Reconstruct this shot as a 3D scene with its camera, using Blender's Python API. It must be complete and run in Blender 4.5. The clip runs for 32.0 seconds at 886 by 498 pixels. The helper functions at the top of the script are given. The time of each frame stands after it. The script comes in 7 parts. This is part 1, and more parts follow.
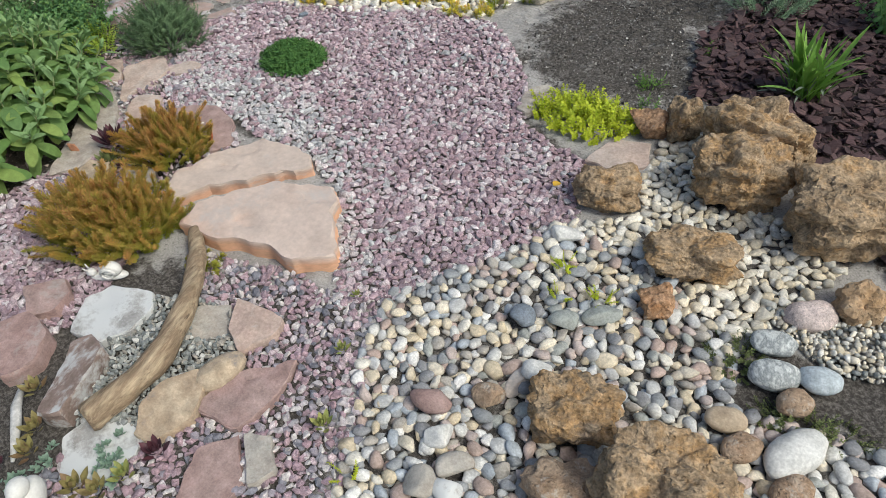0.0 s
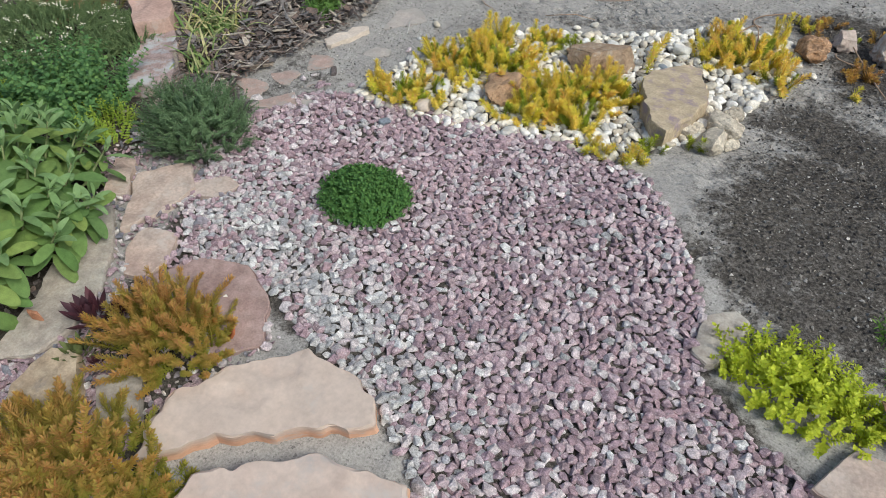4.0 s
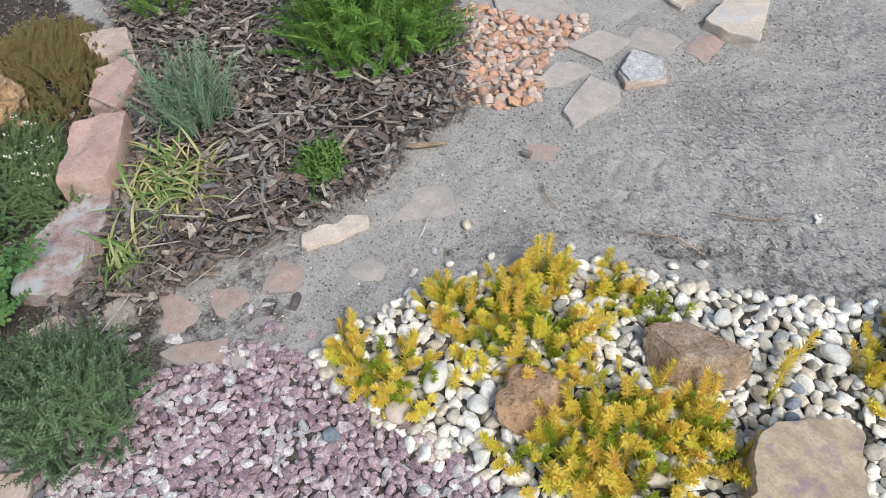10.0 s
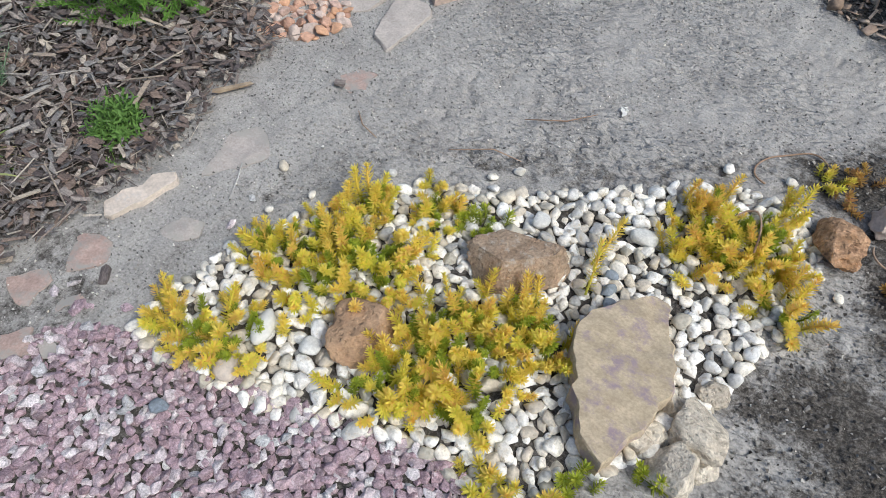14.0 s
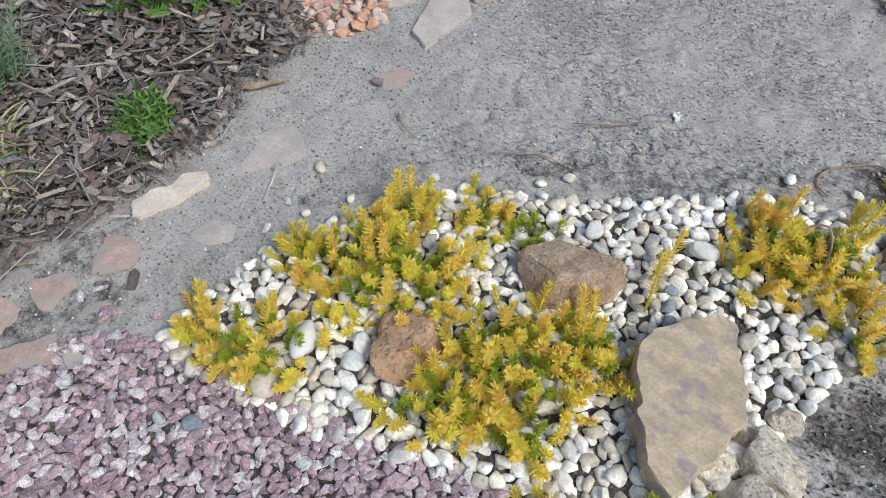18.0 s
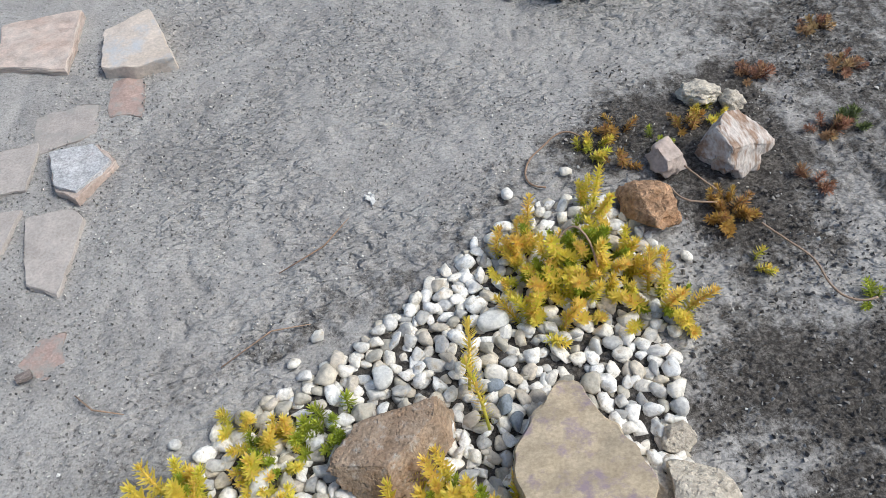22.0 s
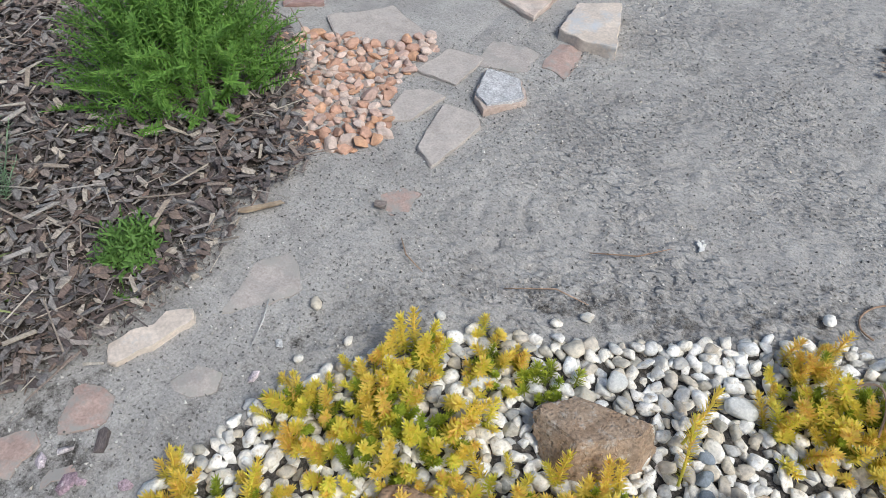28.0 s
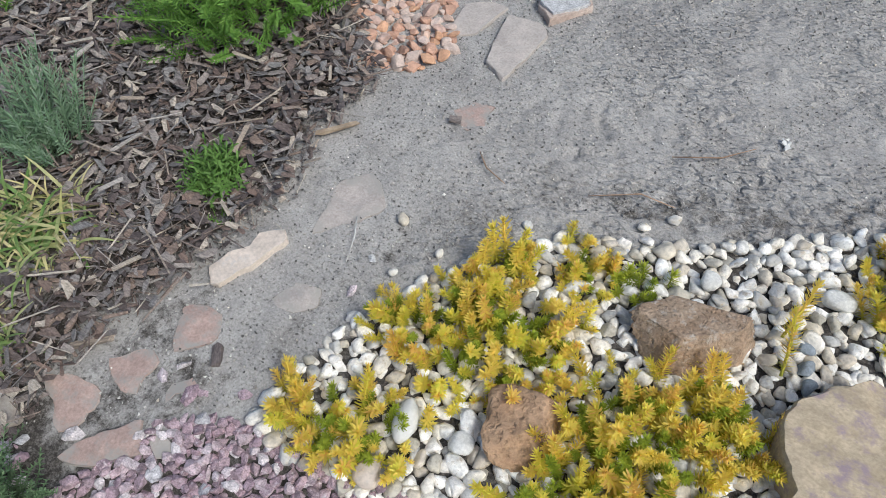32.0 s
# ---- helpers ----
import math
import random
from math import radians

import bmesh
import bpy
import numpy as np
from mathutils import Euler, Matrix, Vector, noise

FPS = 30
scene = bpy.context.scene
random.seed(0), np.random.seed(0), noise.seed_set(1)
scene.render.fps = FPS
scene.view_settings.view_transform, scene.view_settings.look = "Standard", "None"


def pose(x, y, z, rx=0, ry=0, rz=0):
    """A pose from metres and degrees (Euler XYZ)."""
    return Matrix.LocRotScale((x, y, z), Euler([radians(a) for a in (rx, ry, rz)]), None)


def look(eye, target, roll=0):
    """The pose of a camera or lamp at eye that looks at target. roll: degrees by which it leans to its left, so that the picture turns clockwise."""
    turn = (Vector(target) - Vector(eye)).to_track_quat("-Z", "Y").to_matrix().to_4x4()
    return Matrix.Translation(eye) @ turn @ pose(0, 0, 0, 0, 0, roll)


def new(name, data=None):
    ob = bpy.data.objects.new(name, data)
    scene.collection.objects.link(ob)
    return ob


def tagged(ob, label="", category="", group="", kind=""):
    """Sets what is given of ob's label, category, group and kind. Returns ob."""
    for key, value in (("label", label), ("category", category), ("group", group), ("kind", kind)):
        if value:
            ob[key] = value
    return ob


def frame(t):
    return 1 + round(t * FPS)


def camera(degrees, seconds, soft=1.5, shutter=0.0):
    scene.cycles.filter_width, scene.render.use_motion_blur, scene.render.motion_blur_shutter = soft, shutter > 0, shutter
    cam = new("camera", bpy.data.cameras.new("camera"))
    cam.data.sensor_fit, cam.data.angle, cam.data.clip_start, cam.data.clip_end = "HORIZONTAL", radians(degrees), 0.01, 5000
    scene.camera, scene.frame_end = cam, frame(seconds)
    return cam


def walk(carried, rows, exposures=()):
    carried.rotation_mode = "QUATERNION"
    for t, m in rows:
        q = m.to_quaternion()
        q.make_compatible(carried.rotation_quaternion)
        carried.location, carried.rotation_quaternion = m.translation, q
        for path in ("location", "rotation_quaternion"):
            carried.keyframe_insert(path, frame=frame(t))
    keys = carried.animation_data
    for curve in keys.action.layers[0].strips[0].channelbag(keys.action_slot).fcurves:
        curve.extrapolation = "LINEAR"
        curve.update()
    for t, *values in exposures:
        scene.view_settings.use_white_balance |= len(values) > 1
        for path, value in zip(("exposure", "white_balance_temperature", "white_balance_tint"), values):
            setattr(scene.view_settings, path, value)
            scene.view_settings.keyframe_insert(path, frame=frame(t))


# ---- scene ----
cam = camera(67.4, 32.0, soft=0.4)
PATH = [
    (0, (1.225, -3.381, 1.32), (0.566, -2.17, -0.129), -6.5),
    (0.5, (1.15, -3.307, 1.324), (0.483, -2.151, -0.166), -7.1),
    (1, (1.03, -3.184, 1.321), (0.456, -1.998, -0.184), -9.2),
    (1.5, (0.939, -3.12, 1.266), (0.437, -1.846, -0.192), -8.2),
    (2, (0.932, -3.048, 1.258), (0.495, -1.825, -0.263), -6.4),
    (2.5, (0.886, -2.898, 1.267), (0.357, -1.678, -0.227), -4.0),
    (4.5, (0.498, -2.551, 1.22), (-0.384, -1.457, -0.204), -2.6),
    (5, (0.427, -2.46, 1.207), (-0.66, -1.617, -0.245), -5.5),
    (5.5, (0.362, -2.284, 1.23), (-0.861, -1.687, -0.235), -2.3),
    (6, (0.318, -2.192, 1.247), (-1.039, -1.874, -0.187), -6.1),
    (6.5, (0.263, -2.156, 1.246), (-1.058, -1.846, -0.223), -3.4),
    (7, (0.127, -2.102, 1.227), (-1.166, -1.772, -0.263), -1.2),
    (7.5, (0.021, -2.034, 1.247), (-1.27, -1.619, -0.222), -2.1),
    (8, (-0.012, -1.986, 1.241), (-1.28, -1.435, -0.203), -1.9),
    (8.5, (0.0, -1.937, 1.226), (-1.17, -1.195, -0.217), -1.6),
    (9, (0.013, -1.858, 1.245), (-1.142, -1.135, -0.219), -2.3),
    (9.5, (0.052, -1.68, 1.268), (-0.99, -0.821, -0.208), -2.1),
    (10, (0.126, -1.512, 1.279), (-0.799, -0.58, -0.229), -1.9),
    (10.5, (0.196, -1.424, 1.248), (-0.628, -0.431, -0.279), 1.2),
    (11, (0.218, -1.413, 1.242), (-0.493, -0.397, -0.327), 3.4),
    (11.5, (0.231, -1.426, 1.236), (-0.442, -0.411, -0.351), 0.8),
    (12, (0.286, -1.382, 1.245), (-0.324, -0.331, -0.344), -1.0),
    (12.5, (0.312, -1.377, 1.24), (-0.217, -0.297, -0.358), -3.5),
    (13, (0.293, -1.404, 1.246), (-0.126, -0.302, -0.37), 0.7),
    (13.5, (0.282, -1.407, 1.264), (-0.195, -0.349, -0.365), 0.5),
    (14, (0.25, -1.407, 1.247), (-0.33, -0.398, -0.38), 0.8),
    (14.5, (0.207, -1.383, 1.201), (-0.489, -0.387, -0.388), 3.1),
    (15, (0.192, -1.372, 1.203), (-0.513, -0.409, -0.402), 0.8),
    (15.5, (0.213, -1.357, 1.185), (-0.499, -0.453, -0.451), -0.4),
    (17.5, (0.074, -1.401, 1.189), (-0.519, -0.418, -0.449), -0.8),
    (18, (0.131, -1.401, 1.187), (-0.454, -0.394, -0.439), 1.7),
    (18.5, (0.166, -1.385, 1.187), (-0.416, -0.389, -0.446), 2.5),
    (19, (0.216, -1.376, 1.185), (-0.39, -0.388, -0.445), 2.1),
    (19.5, (0.245, -1.361, 1.19), (-0.375, -0.381, -0.439), 0.4),
    (20, (0.252, -1.345, 1.186), (-0.383, -0.372, -0.442), -1.7),
    (20.5, (0.23, -1.284, 1.181), (-0.367, -0.284, -0.445), -3.5),
    (21, (0.181, -1.169, 1.181), (-0.149, -0.056, -0.448), -3.6),
    (21.5, (0.097, -1.071, 1.163), (0.107, 0.129, -0.437), -6.1),
    (22, (0.055, -1.039, 1.138), (0.164, 0.173, -0.45), -6.5),
    (22.5, (0.103, -1.013, 1.124), (0.24, 0.202, -0.459), -4.9),
    (23, (0.197, -1.0, 1.122), (0.315, 0.201, -0.472), -2.1),
    (23.5, (0.284, -1.026, 1.139), (0.327, 0.215, -0.429), 0.8),
    (24, (0.289, -1.039, 1.153), (0.125, 0.276, -0.345), -0.4),
    (24.5, (0.291, -1.058, 1.151), (0.096, 0.252, -0.347), -0.3),
    (26.5, (0.246, -1.072, 1.198), (-0.092, 0.21, -0.3), -0.2),
    (27, (0.193, -1.096, 1.214), (-0.293, 0.094, -0.319), 0.5),
    (27.5, (0.083, -1.158, 1.211), (-0.521, 0.012, -0.295), -0.7),
    (28, (0.012, -1.216, 1.192), (-0.663, -0.094, -0.32), 1.4),
    (28.5, (-0.05, -1.271, 1.186), (-0.821, -0.224, -0.335), 0.2),
    (29, (-0.121, -1.329, 1.176), (-0.941, -0.314, -0.339), -0.5),
    (29.5, (-0.163, -1.347, 1.177), (-0.987, -0.352, -0.349), 0.7),
    (30, (-0.166, -1.341, 1.193), (-0.977, -0.343, -0.339), 1.2),
    (30.5, (-0.157, -1.315, 1.182), (-0.962, -0.333, -0.363), 0.1),
    (31, (-0.113, -1.31, 1.189), (-0.898, -0.4, -0.41), -4.9),
    (31.5, (-0.085, -1.318, 1.183), (-0.786, -0.421, -0.461), -5.9),
    (32, (-0.074, -1.325, 1.169), (-0.739, -0.375, -0.461), -4.4),
]
EXPOSURES = [(0, 0.08, 6400, 5), (3, 0.04, 6380, 5), (5, 0.06, 6220, 4), (8, 0.27, 6260, 7), (12, 0.18, 6150, 7), (19, 0.14, 6040, 6), (23, 0.18, 6080, 7), (28, 0.14, 6060, 7), (32, 0.10, 6060, 7)]
walk(cam, [(t, look(eye, target, roll)) for t, eye, target, roll in PATH], EXPOSURES)

# ---- light: bright overcast evening sky with a soft, low-contrast sun ----
world = bpy.data.worlds.new("sky")
scene.world = world
world.use_nodes = True
wn = world.node_tree.nodes
sky = wn.new("ShaderNodeTexSky")
sky.sky_type, sky.sun_disc = "NISHITA", False
sky.sun_elevation, sky.sun_rotation = radians(50), radians(99)
sky.air_density, sky.dust_density, sky.ozone_density = 1.0, 4.0, 1.0
world.node_tree.links.new(sky.outputs[0], wn["Background"].inputs[0])
wn["Background"].inputs[1].default_value = 0.13
sun = new("sun", bpy.data.lights.new("sun", "SUN"))
sun.data.energy, sun.data.angle, sun.data.color = 1.75, radians(16), (1.0, 0.985, 0.94)
sun.matrix_world = look((3.2, -0.5, 3.9), (0, 0, 0))

# ---- plain tools ----
from mathutils import geometry

RNG = random.Random(7)


def lerp(a, b, f):
    return a + (b - a) * f


def inside(px, py, poly):
    hit, n = False, len(poly)
    for i in range(n):
        (x1, y1), (x2, y2) = poly[i], poly[i - 1]
        if (y1 > py) != (y2 > py) and px < (x2 - x1) * (py - y1) / (y2 - y1) + x1:
            hit = not hit
    return hit


def grow(poly, d):
    cx, cy = sum(p[0] for p in poly) / len(poly), sum(p[1] for p in poly) / len(poly)
    out = []
    for x, y in poly:
        r = math.hypot(x - cx, y - cy) or 1
        out.append((x + (x - cx) / r * d, y + (y - cy) / r * d))
    return out


def edge_gap(px, py, poly):
    """Distance from a place to the outline."""
    best = 9.0
    for i in range(len(poly)):
        (x1, y1), (x2, y2) = poly[i], poly[i - 1]
        dx, dy = x2 - x1, y2 - y1
        u = max(0, min(1, ((px - x1) * dx + (py - y1) * dy) / (dx * dx + dy * dy + 1e-9)))
        best = min(best, math.hypot(px - x1 - u * dx, py - y1 - u * dy))
    return best


def darts(poly, gap, rng, keep=lambda x, y: True, tries=7, outs=()):
    """Places at least gap apart inside the outline and outside of outs."""
    xs, ys = [p[0] for p in poly], [p[1] for p in poly]
    x0, x1, y0, y1 = min(xs), max(xs), min(ys), max(ys)
    cells, out = {}, []
    boxes = [(min(p[0] for p in o), max(p[0] for p in o), min(p[1] for p in o), max(p[1] for p in o), o) for o in outs]
    for _ in range(int((x1 - x0) * (y1 - y0) / gap ** 2 * tries)):
        x, y = rng.uniform(x0, x1), rng.uniform(y0, y1)
        i, j = int(x // gap), int(y // gap)
        if any(
            (x - a) ** 2 + (y - b) ** 2 < gap * gap
            for u in (i - 1, i, i + 1)
            for v in (j - 1, j, j + 1)
            for a, b in cells.get((u, v), ())
        ):
            continue
        if not inside(x, y, poly) or not keep(x, y):
            continue
        if any(a < x < b and c < y < d and inside(x, y, o) for a, b, c, d, o in boxes):
            continue
        cells.setdefault((i, j), []).append((x, y))
        out.append((x, y))
    return out


def land(x, y):
    """Height of the ground: gentle unevenness."""
    z = 0.012 * noise.noise((x * 1.3, y * 1.3, 3.1)) + 0.005 * noise.noise((x * 4.1, y * 4.1, 7.7))
    return z


def trodden(x, y):
    """Height of the ground with its small dents and trodden ripples."""
    z = land(x, y) + 0.004 * noise.noise((x * 18, y * 11, 1.0)) + 0.003 * noise.noise((x * 31, y * 26, 4.0))
    if -0.85 < x < 1.3 and -0.9 < y < 1.3:
        a = 1.1 + 1.6 * noise.noise((x * 2.2, y * 2.2, 12.0))
        u, v = x * math.cos(a) + y * math.sin(a), y * math.cos(a) - x * math.sin(a)
        u += 0.012 * noise.noise((x * 14, y * 14, 21.0))
        much = max(0.0, min(1.0, 0.75 + 1.6 * noise.noise((x * 2.6, y * 2.6, 31.0)))) * max(0.0, min(1.0, (x + 0.85) * 4))
        z -= 0.016 * much * max(0.0, noise.noise((u * 48, v * 24, 8.0)) - 0.02)
    return z


# ---- shapes: triangles as (places, faces) ----
def from_bm(bm):
    bmesh.ops.triangulate(bm, faces=bm.faces[:])
    bm.verts.index_update()
    v = np.array([p.co[:] for p in bm.verts])
    f = np.array([[p.index for p in t.verts] for t in bm.faces])
    bm.free()
    return v, f


def combine(some):
    vs, fs, n = [], [], 0
    for v, f in some:
        vs.append(v)
        fs.append(f + n)
        n += len(v)
    return np.concatenate(vs), np.concatenate(fs)


def moved(shape, m):
    v, f = shape
    m = np.array(m)
    return v @ m[:3, :3].T + m[:3, 3], f


def crushed(seed, n=22):
    """Angular broken stone of about unit size."""
    r = random.Random(seed)
    wide = (r.uniform(0.54, 0.68), r.uniform(0.40, 0.50), r.uniform(0.30, 0.42))
    bm = bmesh.new()
    for _ in range(n):
        d = Vector((r.gauss(0, 1), r.gauss(0, 1), r.gauss(0, 1))).normalized() * r.uniform(0.8, 1.05)
        bm.verts.new((d.x * wide[0], d.y * wide[1], d.z * wide[2]))
    got = bmesh.ops.convex_hull(bm, input=bm.verts[:])
    bmesh.ops.delete(bm, geom=[g for g in got["geom_interior"] if isinstance(g, bmesh.types.BMVert)], context="VERTS")
    return from_bm(bm)


def pebble(seed, sub=2, odd=0.16):
    """Water-worn stone of about unit size."""
    r = random.Random(seed)
    bm = bmesh.new()
    bmesh.ops.create_icosphere(bm, subdivisions=sub, radius=0.5)
    off = Vector((r.uniform(0, 99), r.uniform(0, 99), r.uniform(0, 99)))
    for p in bm.verts:
        k = 1 + odd * 2 * noise.noise(p.co * 2.4 + off) + odd * 0.7 * noise.noise(p.co * 5.5 + off)
        q = p.co * k
        p.co = (q.x * 1.12, q.y * 0.84, q.z * 0.66)
    return from_bm(bm)


def cut(p, planes, soft):
    """Flatten a point softly against cutting planes, each (normal, distance)."""
    for n, d in planes:
        over = p.dot(n) - d
        if over > -soft:
            over = over if over > soft else (over + soft) ** 2 / (4 * soft)
            p = p - n * over
    return p


def cobble(seed, sub=2, cuts=8, odd=0.14, soft=0.03):
    """Tumbled broken stone of about unit size: flat faces with rounded edges."""
    r = random.Random(seed)
    bm = bmesh.new()
    bmesh.ops.create_icosphere(bm, subdivisions=sub, radius=0.5)
    off = Vector((r.uniform(0, 99), r.uniform(0, 99), r.uniform(0, 99)))
    planes = [(Vector((r.gauss(0, 1), r.gauss(0, 1), r.gauss(0, 1))).normalized(), r.uniform(0.24, 0.38)) for _ in range(cuts)]
    stretch = (r.uniform(1.1, 1.45), r.uniform(0.85, 1.1), r.uniform(0.68, 0.85))
    for p in bm.verts:
        q = cut(p.co, planes, soft) * (1 + odd * noise.noise(p.co * 5 + off))
        p.co = (q.x * stretch[0], q.y * stretch[1], q.z * stretch[2])
    return from_bm(bm)


def boulder(seed, sub=4, lumps=0.35, pits=0.12, size=(1, 1, 1), blocky=0.0, fine=0.03, cuts=0, planes=()):
    """Rugged rock that stands on z = 0; size is its full extent."""
    off = Vector((seed * 3.7, seed * 1.9, seed * 5.3))
    bm = bmesh.new()
    bmesh.ops.create_icosphere(bm, subdivisions=sub, radius=1)
    r = random.Random(seed)
    planes = [(Vector(n).normalized(), d) for n, d in planes] + [(Vector((r.gauss(0, 1), r.gauss(0, 1), r.gauss(0.2, 0.7))).normalized(), r.uniform(0.5, 0.8)) for _ in range(cuts)]
    for p in bm.verts:
        n = p.co.normalized()
        q = n
        if blocky:
            big = max(abs(n.x), abs(n.y), abs(n.z))
            q = n.lerp(n / big, blocky)
        k = 1 + lumps * noise.noise(n * 1.5 + off) + lumps * 0.5 * noise.noise(n * 3.3 + off)
        k -= pits * max(0.0, noise.noise(n * 5.5 + off)) * 1.6
        k += pits * 0.6 * abs(noise.noise(n * 9 + off)) + pits * 0.5 * noise.noise(n * 17 + off) + fine * noise.noise(n * 33 + off)
        if sub > 5:
            k += pits * 0.7 * (0.3 - abs(noise.noise(n * 6.5 - off))) - fine * 1.2 * max(0.0, noise.noise(n * 24 - off)) + fine * 0.8 * noise.noise(n * 64 + off)
        p.co = cut(q * k, planes, 0.05) * (1 + 0.35 * (k - 1)) if planes else q * k
    lo = [min(p.co[i] for p in bm.verts) for i in range(3)]
    hi = [max(p.co[i] for p in bm.verts) for i in range(3)]
    for p in bm.verts:
        x, y, z = (((p.co[i] - lo[i]) / (hi[i] - lo[i]) - 0.5) * size[i] for i in range(3))
        p.co = (x, y, max(z + size[2] * 0.38, -0.03))
    return from_bm(bm)


def outline(poly, step, jag, seed):
    """Resampled, slightly broken outline of a slab."""
    pts, off = [], seed * 2.7
    for i in range(len(poly)):
        a, b = Vector(poly[i - 1]), Vector(poly[i])
        n = max(1, int((b - a).length / step))
        for k in range(n):
            pts.append(a.lerp(b, k / n))
    soft = [(pts[i - 1] + pts[i] * 6 + pts[(i + 1) % len(pts)]) / 8 for i in range(len(pts))]
    return [
        Vector((p.x + jag * noise.noise((p.x * 30, p.y * 30, off)), p.y + jag * noise.noise((p.x * 22, p.y * 22, off + 40))))
        for p in soft
    ]


def slab(poly, h, seed=0, jag=0.007, lean=(0, 0), step=0.014, wear=0.004, under=0.03, sunk=False, chip=0.02):
    """Split flagstone: broken rim in thin layers, worn edge, uneven cleft top. Local to the outline's middle.
    sunk: lies level with the trodden ground, so that sand runs over its rim."""
    cx, cy = sum(p[0] for p in poly) / len(poly), sum(p[1] for p in poly) / len(poly)
    ring = outline([(x - cx, y - cy) for x, y in poly], step, jag, seed)
    area = sum(ring[i - 1].x * ring[i].y - ring[i].x * ring[i - 1].y for i in range(len(ring)))
    if area < 0:
        ring.reverse()
    n = len(ring)
    rim = [(p.x, p.y) for p in ring]

    def top(q, extra=0.0):
        z = 0.003 * noise.noise((q.x * 9, q.y * 9, seed)) + 0.0016 * noise.noise((q.x * 30, q.y * 30, seed)) + 0.0010 * noise.noise((q.x * 90, q.y * 90, seed))
        if sunk:
            low = max(0.0, 1 - edge_gap(q.x, q.y, rim) / 0.028)
            return (q.x, q.y, trodden(cx + q.x, cy + q.y) - land(cx, cy) + h * 0.4 + 0.002 + z * 0.3 + 0.0035 * noise.noise((q.x * 16, q.y * 16, seed + 5)) - 0.0022 * low * low - extra)
        z += h + q.x * lean[0] + q.y * lean[1]
        for k, cleft in enumerate((0.16, 0.30)):
            z -= min(0.005, h * 0.2) * max(0.0, min(1.0, (noise.noise((q.x * 6, q.y * 8, seed + 20 + k)) - cleft) * 22))
        return (q.x, q.y, z - extra)

    vs, fs = [], []
    for p in ring:
        vs.append((p.x * 1.02, p.y * 1.02, -under))
    layers = (0.5,) if sunk else (0.16, 0.34, 0.52, 0.70, 0.86)
    for layer in layers:
        for p in ring:
            q = p * (1.010 + 0.03 * noise.noise((p.x * 22, p.y * 22, seed + 9 + layer * 30)) + 0.012 * noise.noise((p.x * 60, p.y * 60, seed + layer * 50)))
            vs.append((q.x, q.y, top(p)[2] * layer))
    for p in ring:
        vs.append(top(p, wear * (0.5 + 1.4 * abs(noise.noise((p.x * 20, p.y * 20, seed + 3))))))
    rows = len(layers) + 1
    for k in range(rows):
        for i in range(n):
            u, w = k * n + i, k * n + (i + 1) % n
            fs += [(u, w, w + n), (u, w + n, u + n)]
    inner = [p * (0.985 - chip * max(0.0, noise.noise((p.x * 17, p.y * 17, seed + 13)))) for p in ring]
    flat = [Vector((p.x, p.y)) for p in inner]
    poly2 = [(p.x, p.y) for p in inner]
    pick = random.Random(seed)
    xs, ys = [p.x for p in flat], [p.y for p in flat]
    for gx_ in np.arange(min(xs), max(xs), step * 1.1):
        for gy_ in np.arange(min(ys), max(ys), step * 1.1):
            x, y = gx_ + pick.uniform(-0.4, 0.4) * step, gy_ + pick.uniform(-0.4, 0.4) * step
            if inside(x, y, poly2) and edge_gap(x, y, poly2) > step * 0.6:
                flat.append(Vector((x, y)))
    got, _, tris, _, _, _ = geometry.delaunay_2d_cdt(flat, [], [list(range(n))], 1, 1e-6)
    base = len(vs)
    vs += [top(p) for p in got]
    for t in tris:
        p, q, w = (got[i] for i in t)
        fs.append(tuple(base + i for i in (t if (q - p).cross(w - p) > 0 else t[::-1])))
    for i in range(n):
        u, w = rows * n + i, rows * n + (i + 1) % n
        fs += [(u, w, base + (i + 1) % n), (u, base + (i + 1) % n, base + i)]
    return (np.array(vs), np.array(fs)), (cx, cy)


def tube(points, radii, sides=6):
    vs, fs = [], []
    pts = [Vector(p) for p in points]
    for i, p in enumerate(pts):
        d = (pts[min(i + 1, len(pts) - 1)] - pts[max(i - 1, 0)]).normalized()
        q = d.to_track_quat("Z", "Y")
        for k in range(sides):
            a = k * math.tau / sides
            vs.append((p + q @ Vector((math.cos(a), math.sin(a), 0)) * radii[i])[:])
    for i in range(len(pts) - 1):
        for k in range(sides):
            a, b = i * sides + k, i * sides + (k + 1) % sides
            fs += [(a, b, b + sides), (a, b + sides, a + sides)]
    for i in range(1, sides - 1):
        fs += [(0, i + 1, i)]
        e = (len(pts) - 1) * sides
        fs += [(e, e + i, e + i + 1)]
    return np.array(vs), np.array(fs)


